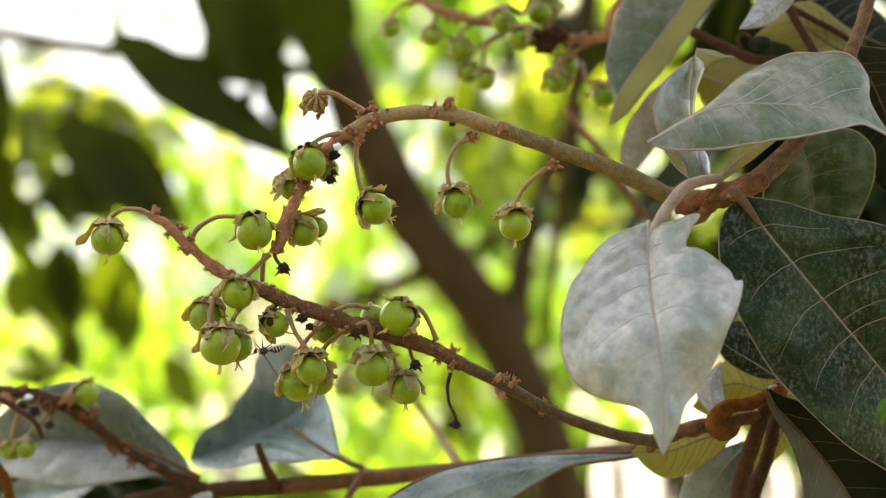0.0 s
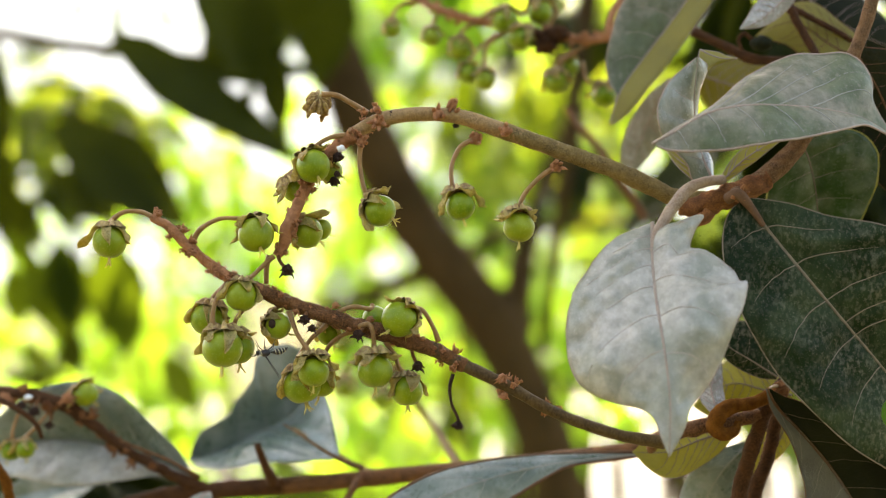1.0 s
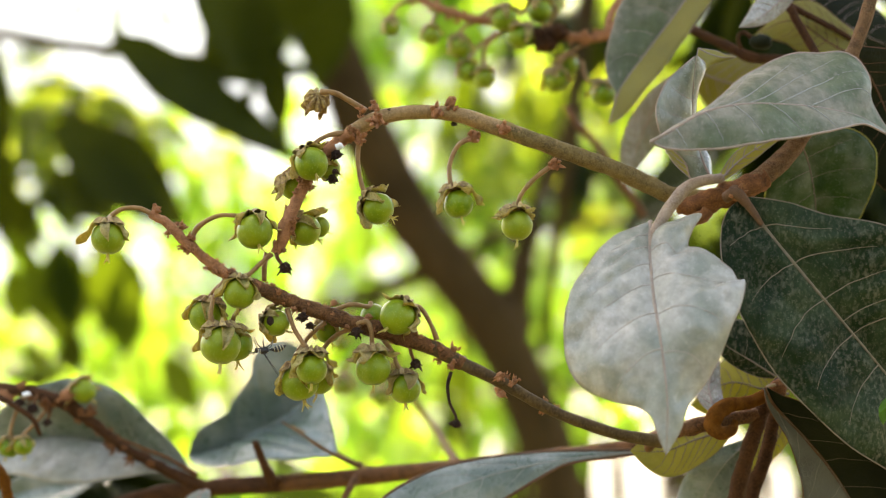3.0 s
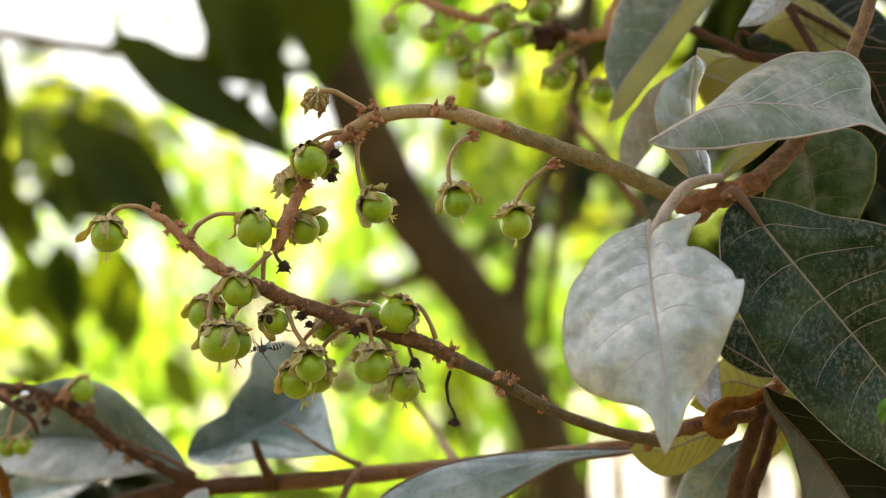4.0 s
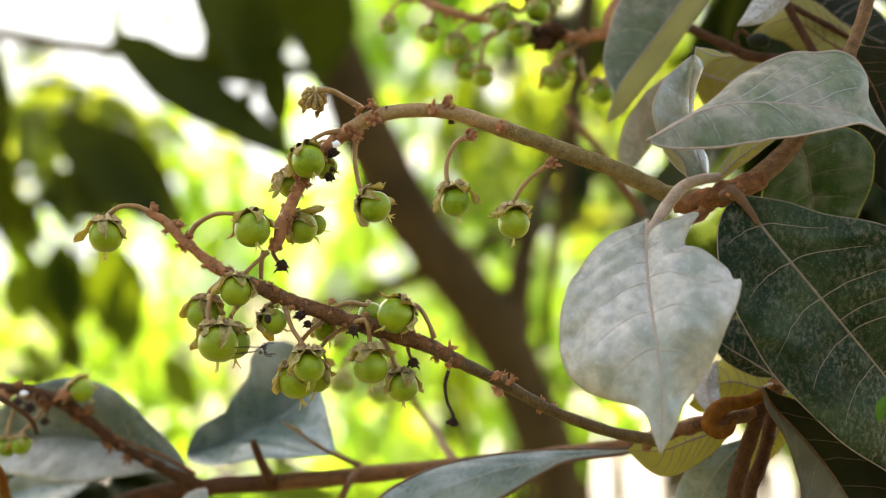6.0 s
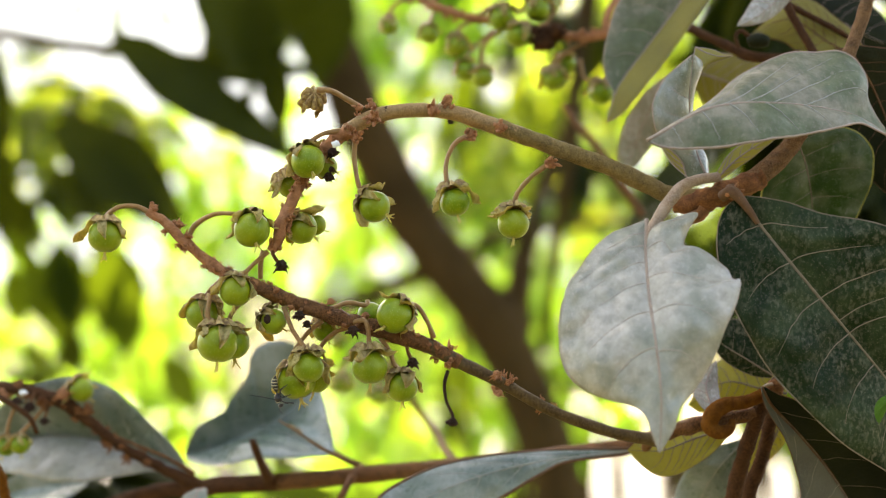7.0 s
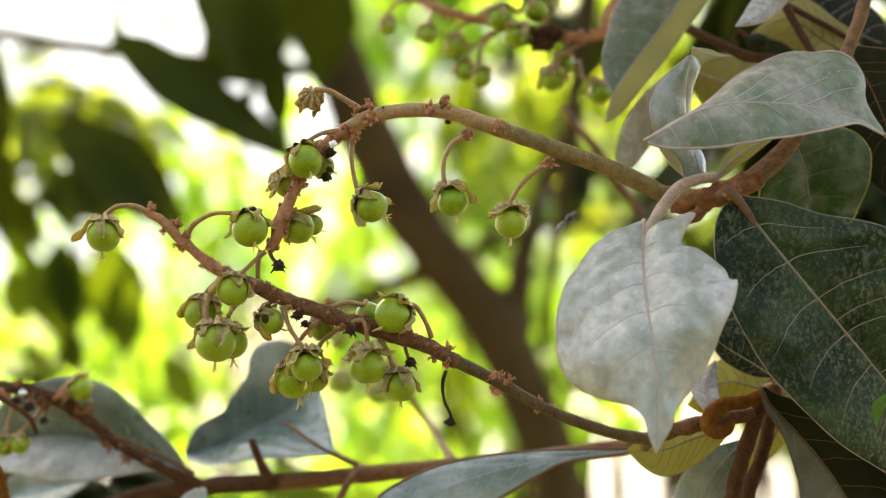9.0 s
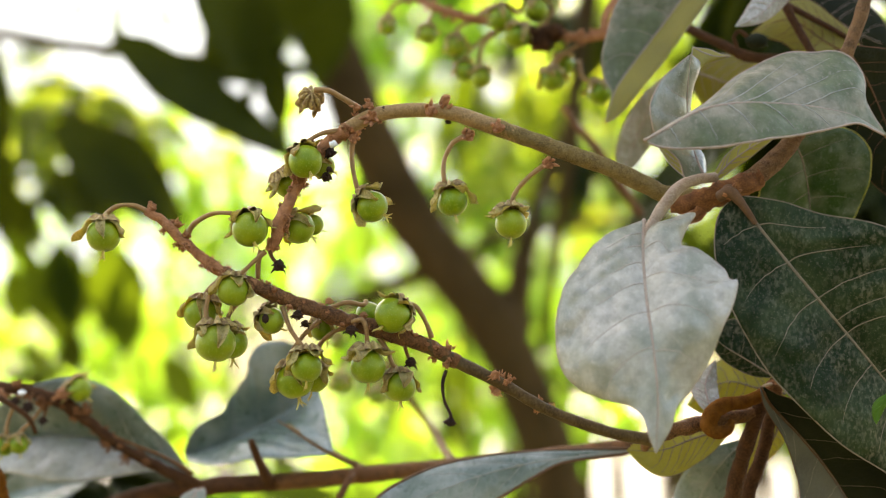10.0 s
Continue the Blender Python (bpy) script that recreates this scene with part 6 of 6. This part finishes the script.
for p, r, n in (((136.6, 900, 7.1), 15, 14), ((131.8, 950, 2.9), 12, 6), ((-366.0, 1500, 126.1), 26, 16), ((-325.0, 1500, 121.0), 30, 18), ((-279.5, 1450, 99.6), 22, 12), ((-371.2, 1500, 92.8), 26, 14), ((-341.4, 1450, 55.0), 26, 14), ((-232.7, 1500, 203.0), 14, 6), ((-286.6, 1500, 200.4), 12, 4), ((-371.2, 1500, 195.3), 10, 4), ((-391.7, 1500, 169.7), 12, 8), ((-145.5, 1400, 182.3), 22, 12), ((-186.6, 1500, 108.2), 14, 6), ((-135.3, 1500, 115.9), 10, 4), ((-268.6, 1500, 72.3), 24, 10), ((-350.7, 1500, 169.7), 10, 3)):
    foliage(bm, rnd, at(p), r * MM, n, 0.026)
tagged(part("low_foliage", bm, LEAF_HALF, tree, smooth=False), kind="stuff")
settle(tree, (194.7, 1600.0, -1500.0))

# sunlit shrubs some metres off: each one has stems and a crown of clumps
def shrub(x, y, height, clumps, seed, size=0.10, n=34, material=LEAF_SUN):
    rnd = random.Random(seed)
    # each tone is a leaf green with its sun or shade put in
    tone = {LEAF_SUN: "sunlit yellow-green", LEAF_LESS_LIT: "mid-green", LEAF_SHADE: "dark green"}[material]
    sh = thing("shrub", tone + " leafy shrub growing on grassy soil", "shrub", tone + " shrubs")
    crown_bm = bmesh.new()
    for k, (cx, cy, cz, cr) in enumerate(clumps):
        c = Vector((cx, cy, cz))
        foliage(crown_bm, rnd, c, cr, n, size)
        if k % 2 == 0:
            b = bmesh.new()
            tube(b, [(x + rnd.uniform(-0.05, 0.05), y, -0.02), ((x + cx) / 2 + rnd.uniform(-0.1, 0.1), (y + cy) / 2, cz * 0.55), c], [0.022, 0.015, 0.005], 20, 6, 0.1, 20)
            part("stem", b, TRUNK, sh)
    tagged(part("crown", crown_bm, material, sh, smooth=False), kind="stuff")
    base = Vector((x, y, 0))
    sh.location = base
    for ch in sh.children:
        ch.matrix_parent_inverse = Matrix.Translation(-base)


def clumps_between(rnd, x0, x1, y0, y1, z0, z1, n, r):
    return [(rnd.uniform(x0, x1), rnd.uniform(y0, y1), rnd.uniform(z0, z1), r * rnd.uniform(0.7, 1.3)) for _ in range(n)]


rnd = random.Random(5)
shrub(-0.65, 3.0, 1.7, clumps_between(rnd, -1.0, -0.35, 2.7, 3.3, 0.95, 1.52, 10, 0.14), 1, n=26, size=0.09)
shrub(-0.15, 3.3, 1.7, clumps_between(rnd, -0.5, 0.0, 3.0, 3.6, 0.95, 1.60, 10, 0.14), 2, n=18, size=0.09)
shrub(0.25, 3.2, 2.1, [c for c in clumps_between(rnd, -0.15, 0.35, 2.9, 3.6, 1.45, 2.05, 13, 0.16) if c[2] > 1.72 and c[0] > 0.04], 3, n=36, material=LEAF_LESS_LIT)
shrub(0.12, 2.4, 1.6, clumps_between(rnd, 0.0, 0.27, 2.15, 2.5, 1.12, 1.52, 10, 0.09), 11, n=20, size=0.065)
shrub(0.65, 3.0, 2.1, clumps_between(rnd, 0.35, 0.9, 2.7, 3.4, 1.25, 2.05, 16, 0.16), 4, n=34, material=LEAF_LESS_LIT)
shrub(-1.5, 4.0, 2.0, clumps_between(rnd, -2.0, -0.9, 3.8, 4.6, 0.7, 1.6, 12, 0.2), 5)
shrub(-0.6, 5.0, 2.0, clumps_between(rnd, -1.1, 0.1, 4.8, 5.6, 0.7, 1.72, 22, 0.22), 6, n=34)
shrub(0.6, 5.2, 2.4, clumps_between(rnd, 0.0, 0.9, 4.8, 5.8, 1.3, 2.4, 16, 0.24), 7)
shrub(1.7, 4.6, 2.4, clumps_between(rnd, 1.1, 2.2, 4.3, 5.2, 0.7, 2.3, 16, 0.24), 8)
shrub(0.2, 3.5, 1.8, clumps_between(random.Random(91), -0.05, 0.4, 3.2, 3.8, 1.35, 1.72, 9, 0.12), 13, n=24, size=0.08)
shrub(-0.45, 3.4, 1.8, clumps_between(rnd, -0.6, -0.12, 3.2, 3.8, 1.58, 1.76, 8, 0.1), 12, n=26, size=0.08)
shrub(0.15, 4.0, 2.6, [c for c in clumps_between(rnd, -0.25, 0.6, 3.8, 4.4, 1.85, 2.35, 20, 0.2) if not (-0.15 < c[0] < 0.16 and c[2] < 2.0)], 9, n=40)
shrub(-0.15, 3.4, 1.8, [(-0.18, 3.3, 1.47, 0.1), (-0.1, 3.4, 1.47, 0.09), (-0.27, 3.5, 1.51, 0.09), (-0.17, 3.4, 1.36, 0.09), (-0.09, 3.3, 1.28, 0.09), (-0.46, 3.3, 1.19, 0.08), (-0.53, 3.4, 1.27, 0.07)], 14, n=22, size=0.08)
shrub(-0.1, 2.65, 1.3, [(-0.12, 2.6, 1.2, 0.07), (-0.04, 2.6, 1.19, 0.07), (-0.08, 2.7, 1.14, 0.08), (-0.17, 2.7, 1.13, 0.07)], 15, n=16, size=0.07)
shrub(-1.1, 4.2, 2.2, clumps_between(rnd, -1.4, -0.45, 4.0, 4.6, 1.62, 1.92, 9, 0.1), 10, n=18, size=0.08, material=LEAF_LESS_LIT)
# unseen dark shrubs added behind the camera to cut the low front light
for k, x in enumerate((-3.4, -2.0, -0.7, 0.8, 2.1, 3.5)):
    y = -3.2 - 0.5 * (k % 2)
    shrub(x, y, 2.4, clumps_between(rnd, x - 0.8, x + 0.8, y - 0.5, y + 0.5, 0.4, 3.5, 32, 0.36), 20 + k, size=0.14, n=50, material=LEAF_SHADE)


# ---- the wasp ----
wasp = thing("wasp", "small black wasp with cream bands on its abdomen", "wasp")


def wasp_parts():
    """Head towards +x, back towards +z; about 9 mm long."""
    def ball(name, c, r, squash, material, parent, label=""):
        bm = bmesh.new()
        lump(bm, [v * MM for v in c], r * MM, squash, 0.06)
        return part(name, bm, material, parent, label)
    thorax = ball("thorax", (0, 0, 0), 1.15, (1.25, 0.85, 0.95), CHITIN, wasp)
    head = ball("head", (2.0, 0, -0.15), 0.8, (0.7, 1.05, 0.95), CHITIN, wasp)
    for y in (-0.5, 0.5):
        ball("eye", (2.2, y, 0.0), 0.36, (0.7, 0.6, 1.2), CHITIN, head)
    ball("collar_band", (0.95, 0, 0.15), 0.72, (0.35, 1.05, 1.0), CREAM, thorax, "cream collar")
    ball("scutellum", (-0.9, 0, 0.45), 0.5, (0.5, 1.0, 0.8), CREAM, thorax, "cream spot")
    bm = bmesh.new()
    tube(bm, [(-1.1 * MM, 0, -0.1 * MM), (-1.7 * MM, 0, -0.1 * MM), (-2.2 * MM, 0, -0.15 * MM)], [0.3 * MM, 0.22 * MM, 0.45 * MM], 8, 8)
    part("waist", bm, CHITIN, wasp)
    bm = bmesh.new()
    tube(bm, [(x * MM, 0, z * MM) for x, z in ((-2.1, -0.1), (-3.2, -0.15), (-4.4, -0.4), (-5.4, -0.8), (-6.1, -1.2))], [r * MM for r in (0.42, 0.86, 0.9, 0.62, 0.1)], 22, 14)
    abdomen = part("abdomen", bm, CHITIN, wasp)
    for x, z, r in ((-2.75, -0.12, 0.77), (-3.6, -0.22, 0.93), (-4.4, -0.4, 0.91), (-5.1, -0.67, 0.74)):
        bm = bmesh.new()
        tube(bm, [((x + 0.12) * MM, 0, (z + 0.04) * MM), ((x - 0.12) * MM, 0, (z - 0.04) * MM)], [r * MM, r * MM], 4, 14)
        part("band", bm, CREAM, abdomen, "cream band")
    for y in (-1, 1):
        bm = bmesh.new()
        tube(bm, [(2.4 * MM, 0.3 * y * MM, 0.2 * MM), (3.2 * MM, 0.7 * y * MM, 0.6 * MM), (4.2 * MM, 1.0 * y * MM, 0.1 * MM)], [0.12 * MM, 0.11 * MM, 0.09 * MM], 12, 6)
        part("antenna", bm, CHITIN, wasp)
        bm = bmesh.new()
        pts = [(0.3, 0.6), (-1.5, 1.0), (-3.6, 1.3), (-5.6, 1.35), (-6.2, 1.1), (-5.0, 0.75), (-2.5, 0.6)]
        vs = [bm.verts.new((px * 0.55 * MM, (0.45 + 0.25 * y * 0 + (py - 0.6) * 0.7) * y * MM, (0.9 - px * 1.0) * MM)) for px, py in pts]
        bm.faces.new(vs)
        bmesh.ops.solidify(bm, geom=bm.faces[:], thickness=0.04 * MM)
        wing = part("wing", bm, WING, wasp, "smoky folded wing")
        bm = bmesh.new()
        tube(bm, [(0.13 * MM, 0.45 * y * MM, 0.7 * MM), (-2.0 * MM, 0.95 * y * MM, 4.5 * MM), (-3.3 * MM, 0.9 * y * MM, 6.9 * MM)], [0.13 * MM, 0.10 * MM, 0.05 * MM], 10, 5)
        part("wing_vein", bm, CHITIN, wing)
        for x, fx in ((0.7, 1.4), (0.0, 0.1), (-0.7, -1.8)):
            bm = bmesh.new()
            tube(bm, [(x * MM, 0.5 * y * MM, -0.6 * MM), ((x + fx) * 0.8 * MM, 1.6 * y * MM, -1.4 * MM), ((x + fx) * MM, 1.5 * y * MM, -2.6 * MM), ((x + fx * 1.3) * MM, 1.7 * y * MM, -3.6 * MM)],
                 [0.17 * MM, 0.14 * MM, 0.10 * MM, 0.06 * MM], 14, 6)
            part("leg", bm, CHITIN, wasp)


wasp_parts()


def wasp_pose(p, ahead, back):
    x, z = Vector(ahead).normalized(), Vector(back)
    y = z.cross(x).normalized()
    z = x.cross(y)
    m = Matrix((x, y, z)).transposed().to_4x4()
    return Matrix.Translation(at(p)) @ m


def wasp_flight():
    left, right, up, down = (-1, 0, 0), (1, 0, 0), (0, 0, 1), (0, 0, -1)
    hang = ((-1, -0.15, -0.05), (0.9, -0.25, -1))
    rows = [(0, (-48.4, 445.0, -27.5), *hang), (0.5, (-48.5, 445.0, -28.0), *hang), (1.0, (-47.8, 445.0, -28.0), *hang), (1.5, (-48.1, 445.0, -27.4), *hang), (2.5, (-48.1, 445.0, -27.4), *hang), (4.0, (-48.7, 445.0, -26.9), *hang),
            (4.5, (-49.0, 445.0, -26.8), *hang), (4.8, (-49.1, 445.0, -26.9), *hang), (4.9, (-48.8, 445.0, -26.0), (-0.8, -0.3, 0.6), (-0.5, 0, -1)), (5.0, (-49.4, 445.0, -24.8), (-0.2, -0.75, 0.65), (-1, 0, 0.1)),
            (5.3, (-49.8, 446.0, -23.0), (0.05, -0.65, 0.75), (-1, -0.1, 0)), (5.5, (-49.4, 446.0, -24.2), (0.2, -0.5, 0.85), (-1, -0.1, 0)), (5.7, (-49.2, 446.0, -25.2), (0.2, 0.2, 1), (-1, -0.1, 0)), (5.85, (-49.1, 446.0, -25.9), (0.2, 0.8, 0.6), (-1, -0.1, 0)),
            (6.0, (-48.8, 446.0, -27.0), (0.1, 1, 0.1), left), (6.3, (-47.9, 446.0, -29.6), (0, 0.8, -0.6), left), (6.6, (-46.8, 446.0, -32.2), (0, 0.3, -1), left), (6.8, (-46.2, 446.0, -34.6), (0.0, 0.1, -1), (-1, -0.2, 0)),
            (6.9, (-44.8, 446.0, -39.5), (0.4, 0, -1), (-1, -0.1, -0.3)), (7.1, (-44.1, 446.0, -40.7), (0.25, 0, -1), (-1, -0.2, -0.2)), (7.2, (-42.7, 446.0, -41.6), (0.8, -0.1, -0.7), (-0.6, -0.2, -0.8)), (7.3, (-42.5, 446.0, -41.6), (0.8, -0.1, -0.7), (-0.6, -0.2, -0.8)),
            (7.5, (-42.7, 446.0, -42.8), (0.3, -0.1, -1), (-1, -0.2, 0)), (7.8, (-44.4, 446.0, -42.7), (0.15, -0.1, -1), (-1, -0.2, 0.3)), (8.0, (-45.4, 446.0, -42.2), (-0.3, -0.1, -1), (-0.9, -0.2, 0.8)),
            (8.2, (-46.0, 446.0, -40.4), (-0.8, 0, -0.8), (-0.5, -0.1, 1)), (8.3, (-52.2, 460.0, -44.5), (-0.4, 0.5, -0.6), (-0.3, -0.1, 1)), (8.4, (-51.5, 480.0, -53.2), (0.6, 0.6, -0.4), up), (8.5, (-45.0, 490.0, -58.4), (1, 0.2, 0), up), (8.6, (-34.8, 480.0, -55.3), (1, 0, 0.2), up),
            (8.7, (-19.7, 465.0, -34.8), (1, 0, 0.7), (-0.5, 0, 1)), (8.8, (0.8, 460.0, -16.5), (1, 0, 0.6), (-0.5, 0, 1)), (8.9, (23.0, 460.0, -1.1), (1, 0, 0.7), (-0.5, 0, 1)), (9.0, (36.4, 475.0, 8.9), (1, 0.5, 0.8), (-0.5, 0, 1)),
            (9.1, (41.4, 500.0, 20.2), (0.4, 0.6, 1), (-0.6, 0, 0.7)), (9.2, (58.7, 580.0, 43.8), (0.5, 0.7, 1), (-0.6, 0, 0.7)), (9.3, (77.9, 640.0, 76.8), (0.5, 0.7, 1), (-0.6, 0, 0.7)), (9.5, (92.3, 700.0, 141.4), (0.5, 0.7, 1), (-0.6, 0, 0.7)),
            (10, (143.3, 900.0, 289.4), (0.5, 0.7, 1), (-0.6, 0, 0.7))]
    walk(wasp, [(t, wasp_pose(p, a, b)) for t, p, a, b in rows])


# ---- sway in the light wind: seconds, shift in mm to the side and up, lean in degrees ----
def sway(ob, rows):
    home = ob.location.copy()
    walk(ob, [(t, Matrix.Translation(home + Vector((dx, 0, dz)) * MM) @ Matrix.Rotation(radians(lean), 4, "Y")) for t, dx, dz, lean in rows])


def swing(ob, hinge, rows):
    """A leaf turns a little about its stalk, in its branch's space."""
    h = Matrix.Translation(at(hinge))
    walk(ob, [(t, h @ Matrix.Rotation(radians(lean), 4, "Y") @ h.inverted()) for t, lean in rows])


def motions():
    sway(branch_a, [(0.0, 0.0, 0.0, -0.0), (0.5, -0.01, -0.58, -0.012), (1.0, 0.9, -0.25, -0.1), (1.5, 0.68, -0.36, 0.132), (2.0, 0.89, -0.19, 0.147), (2.5, 0.62, -0.0, 0.015), (4.0, 0.47, -0.06, 0.194), (4.5, 0.01, 0.01, 0.243), (5.0, 0.49, 0.19, 0.209), (5.5, 0.03, 0.13, 0.206), (7.0, -0.27, 0.17, 0.188), (7.5, -0.81, -0.07, 0.264), (8.0, -0.84, 0.12, 0.215), (8.5, -0.87, 0.04, 0.245), (9.0, -0.95, 0.12, 0.213), (9.5, -0.92, 0.07, 0.233), (10.0, -0.91, 0.14, 0.205)])
    sway(branch_b, [(0.0, 0.0, 0.0, -0.0), (0.5, -0.07, -0.29, -0.062), (1.0, 0.69, -0.08, -0.213), (1.5, 0.16, -0.04, 0.173), (2.0, 0.24, 0.11, 0.08), (2.5, 0.12, 0.12, 0.023), (4.0, -0.24, 0.4, 0.146), (4.5, -0.7, 0.42, 0.182), (5.0, -0.26, 0.38, 0.237), (5.5, -0.54, 0.43, 0.172), (7.0, -0.84, 0.48, 0.14), (7.5, -1.25, 0.39, 0.185), (8.0, -1.26, 0.41, 0.25), (8.5, -1.39, 0.43, 0.238), (9.0, -1.39, 0.46, 0.204), (9.5, -1.39, 0.4, 0.191), (10.0, -1.39, 0.43, 0.238)])
    sway(branch_c, [(0.0, 0.0, 0.0, -0.0), (0.5, 0.05, -0.05, -0.05), (1.0, -0.12, 0.12, -0.053), (1.5, -0.56, 0.68, -0.057), (2.0, -0.63, 0.98, -0.137), (2.5, -0.6, 0.59, 0.052), (4.0, -1.22, 1.26, -0.069), (4.5, -1.43, 1.2, 0.002), (5.0, -1.44, 1.3, -0.06), (5.5, -1.44, 1.3, -0.06), (7.0, -1.64, 1.15, 0.049), (7.5, -1.69, 1.04, 0.119), (8.0, -1.7, 1.14, 0.056), (8.5, -1.69, 0.97, 0.124), (9.0, -1.8, 1.07, 0.107), (9.5, -1.91, 1.04, 0.12), (10.0, -2.08, 1.1, 0.07)])
    sway(branch_d, [(0.0, 0.0, 0.0, -0.0), (0.5, 0.0, -0.24, -0.0), (1.0, 0.24, 0.0, -0.0), (1.5, -0.24, 0.24, -0.0), (2.0, 0.0, 0.24, -0.0), (2.5, -0.24, 0.24, -0.0), (4.0, -0.73, 0.48, -0.0), (4.5, -0.97, 0.48, -0.0), (5.0, -0.73, 0.48, -0.0), (5.5, -0.97, 0.48, -0.0), (7.0, -1.21, 0.48, -0.0), (7.5, -1.46, 0.48, -0.0), (8.0, -1.46, 0.48, -0.0), (8.5, -1.46, 0.48, -0.0), (9.0, -1.46, 0.48, -0.0), (9.5, -1.46, 0.48, -0.0), (10.0, -1.46, 0.48, -0.0)])
    sway(branch_e, [(0.0, 0.0, 0.0, -0.0), (0.5, -0.15, -0.15, -0.0), (1.0, 0.16, 0.0, -0.0), (1.5, 0.0, 0.3, -0.0), (2.0, 0.0, 0.45, -0.0), (2.5, 0.0, 0.45, -0.0), (4.0, -0.29, 0.75, -0.0), (4.5, -0.59, 0.9, -0.0), (5.0, -0.44, 0.9, -0.0), (5.5, -0.59, 0.9, -0.0), (7.0, -0.74, 0.9, -0.0), (7.5, -1.04, 0.74, -0.0), (8.0, -1.04, 0.74, -0.0), (8.5, -1.04, 0.74, -0.0), (9.0, -1.19, 0.74, -0.0), (9.5, -1.19, 0.74, -0.0), (10.0, -1.19, 0.74, -0.0)])
    swing(leaf_pale, (56.5, 434.0, 6.1), [(0.0, 0.0), (0.5, -0.095), (1.0, -0.585), (1.5, -0.629), (2.0, -0.499), (2.5, -0.468), (4.0, -0.6), (4.5, -0.257), (5.0, -0.457), (5.5, -0.299), (7.0, -0.006), (7.5, -0.085), (8.0, 0.042), (8.5, 0.157), (9.0, 0.165), (9.5, 0.138), (10.0, 0.228)])
    wasp_flight()


motions()
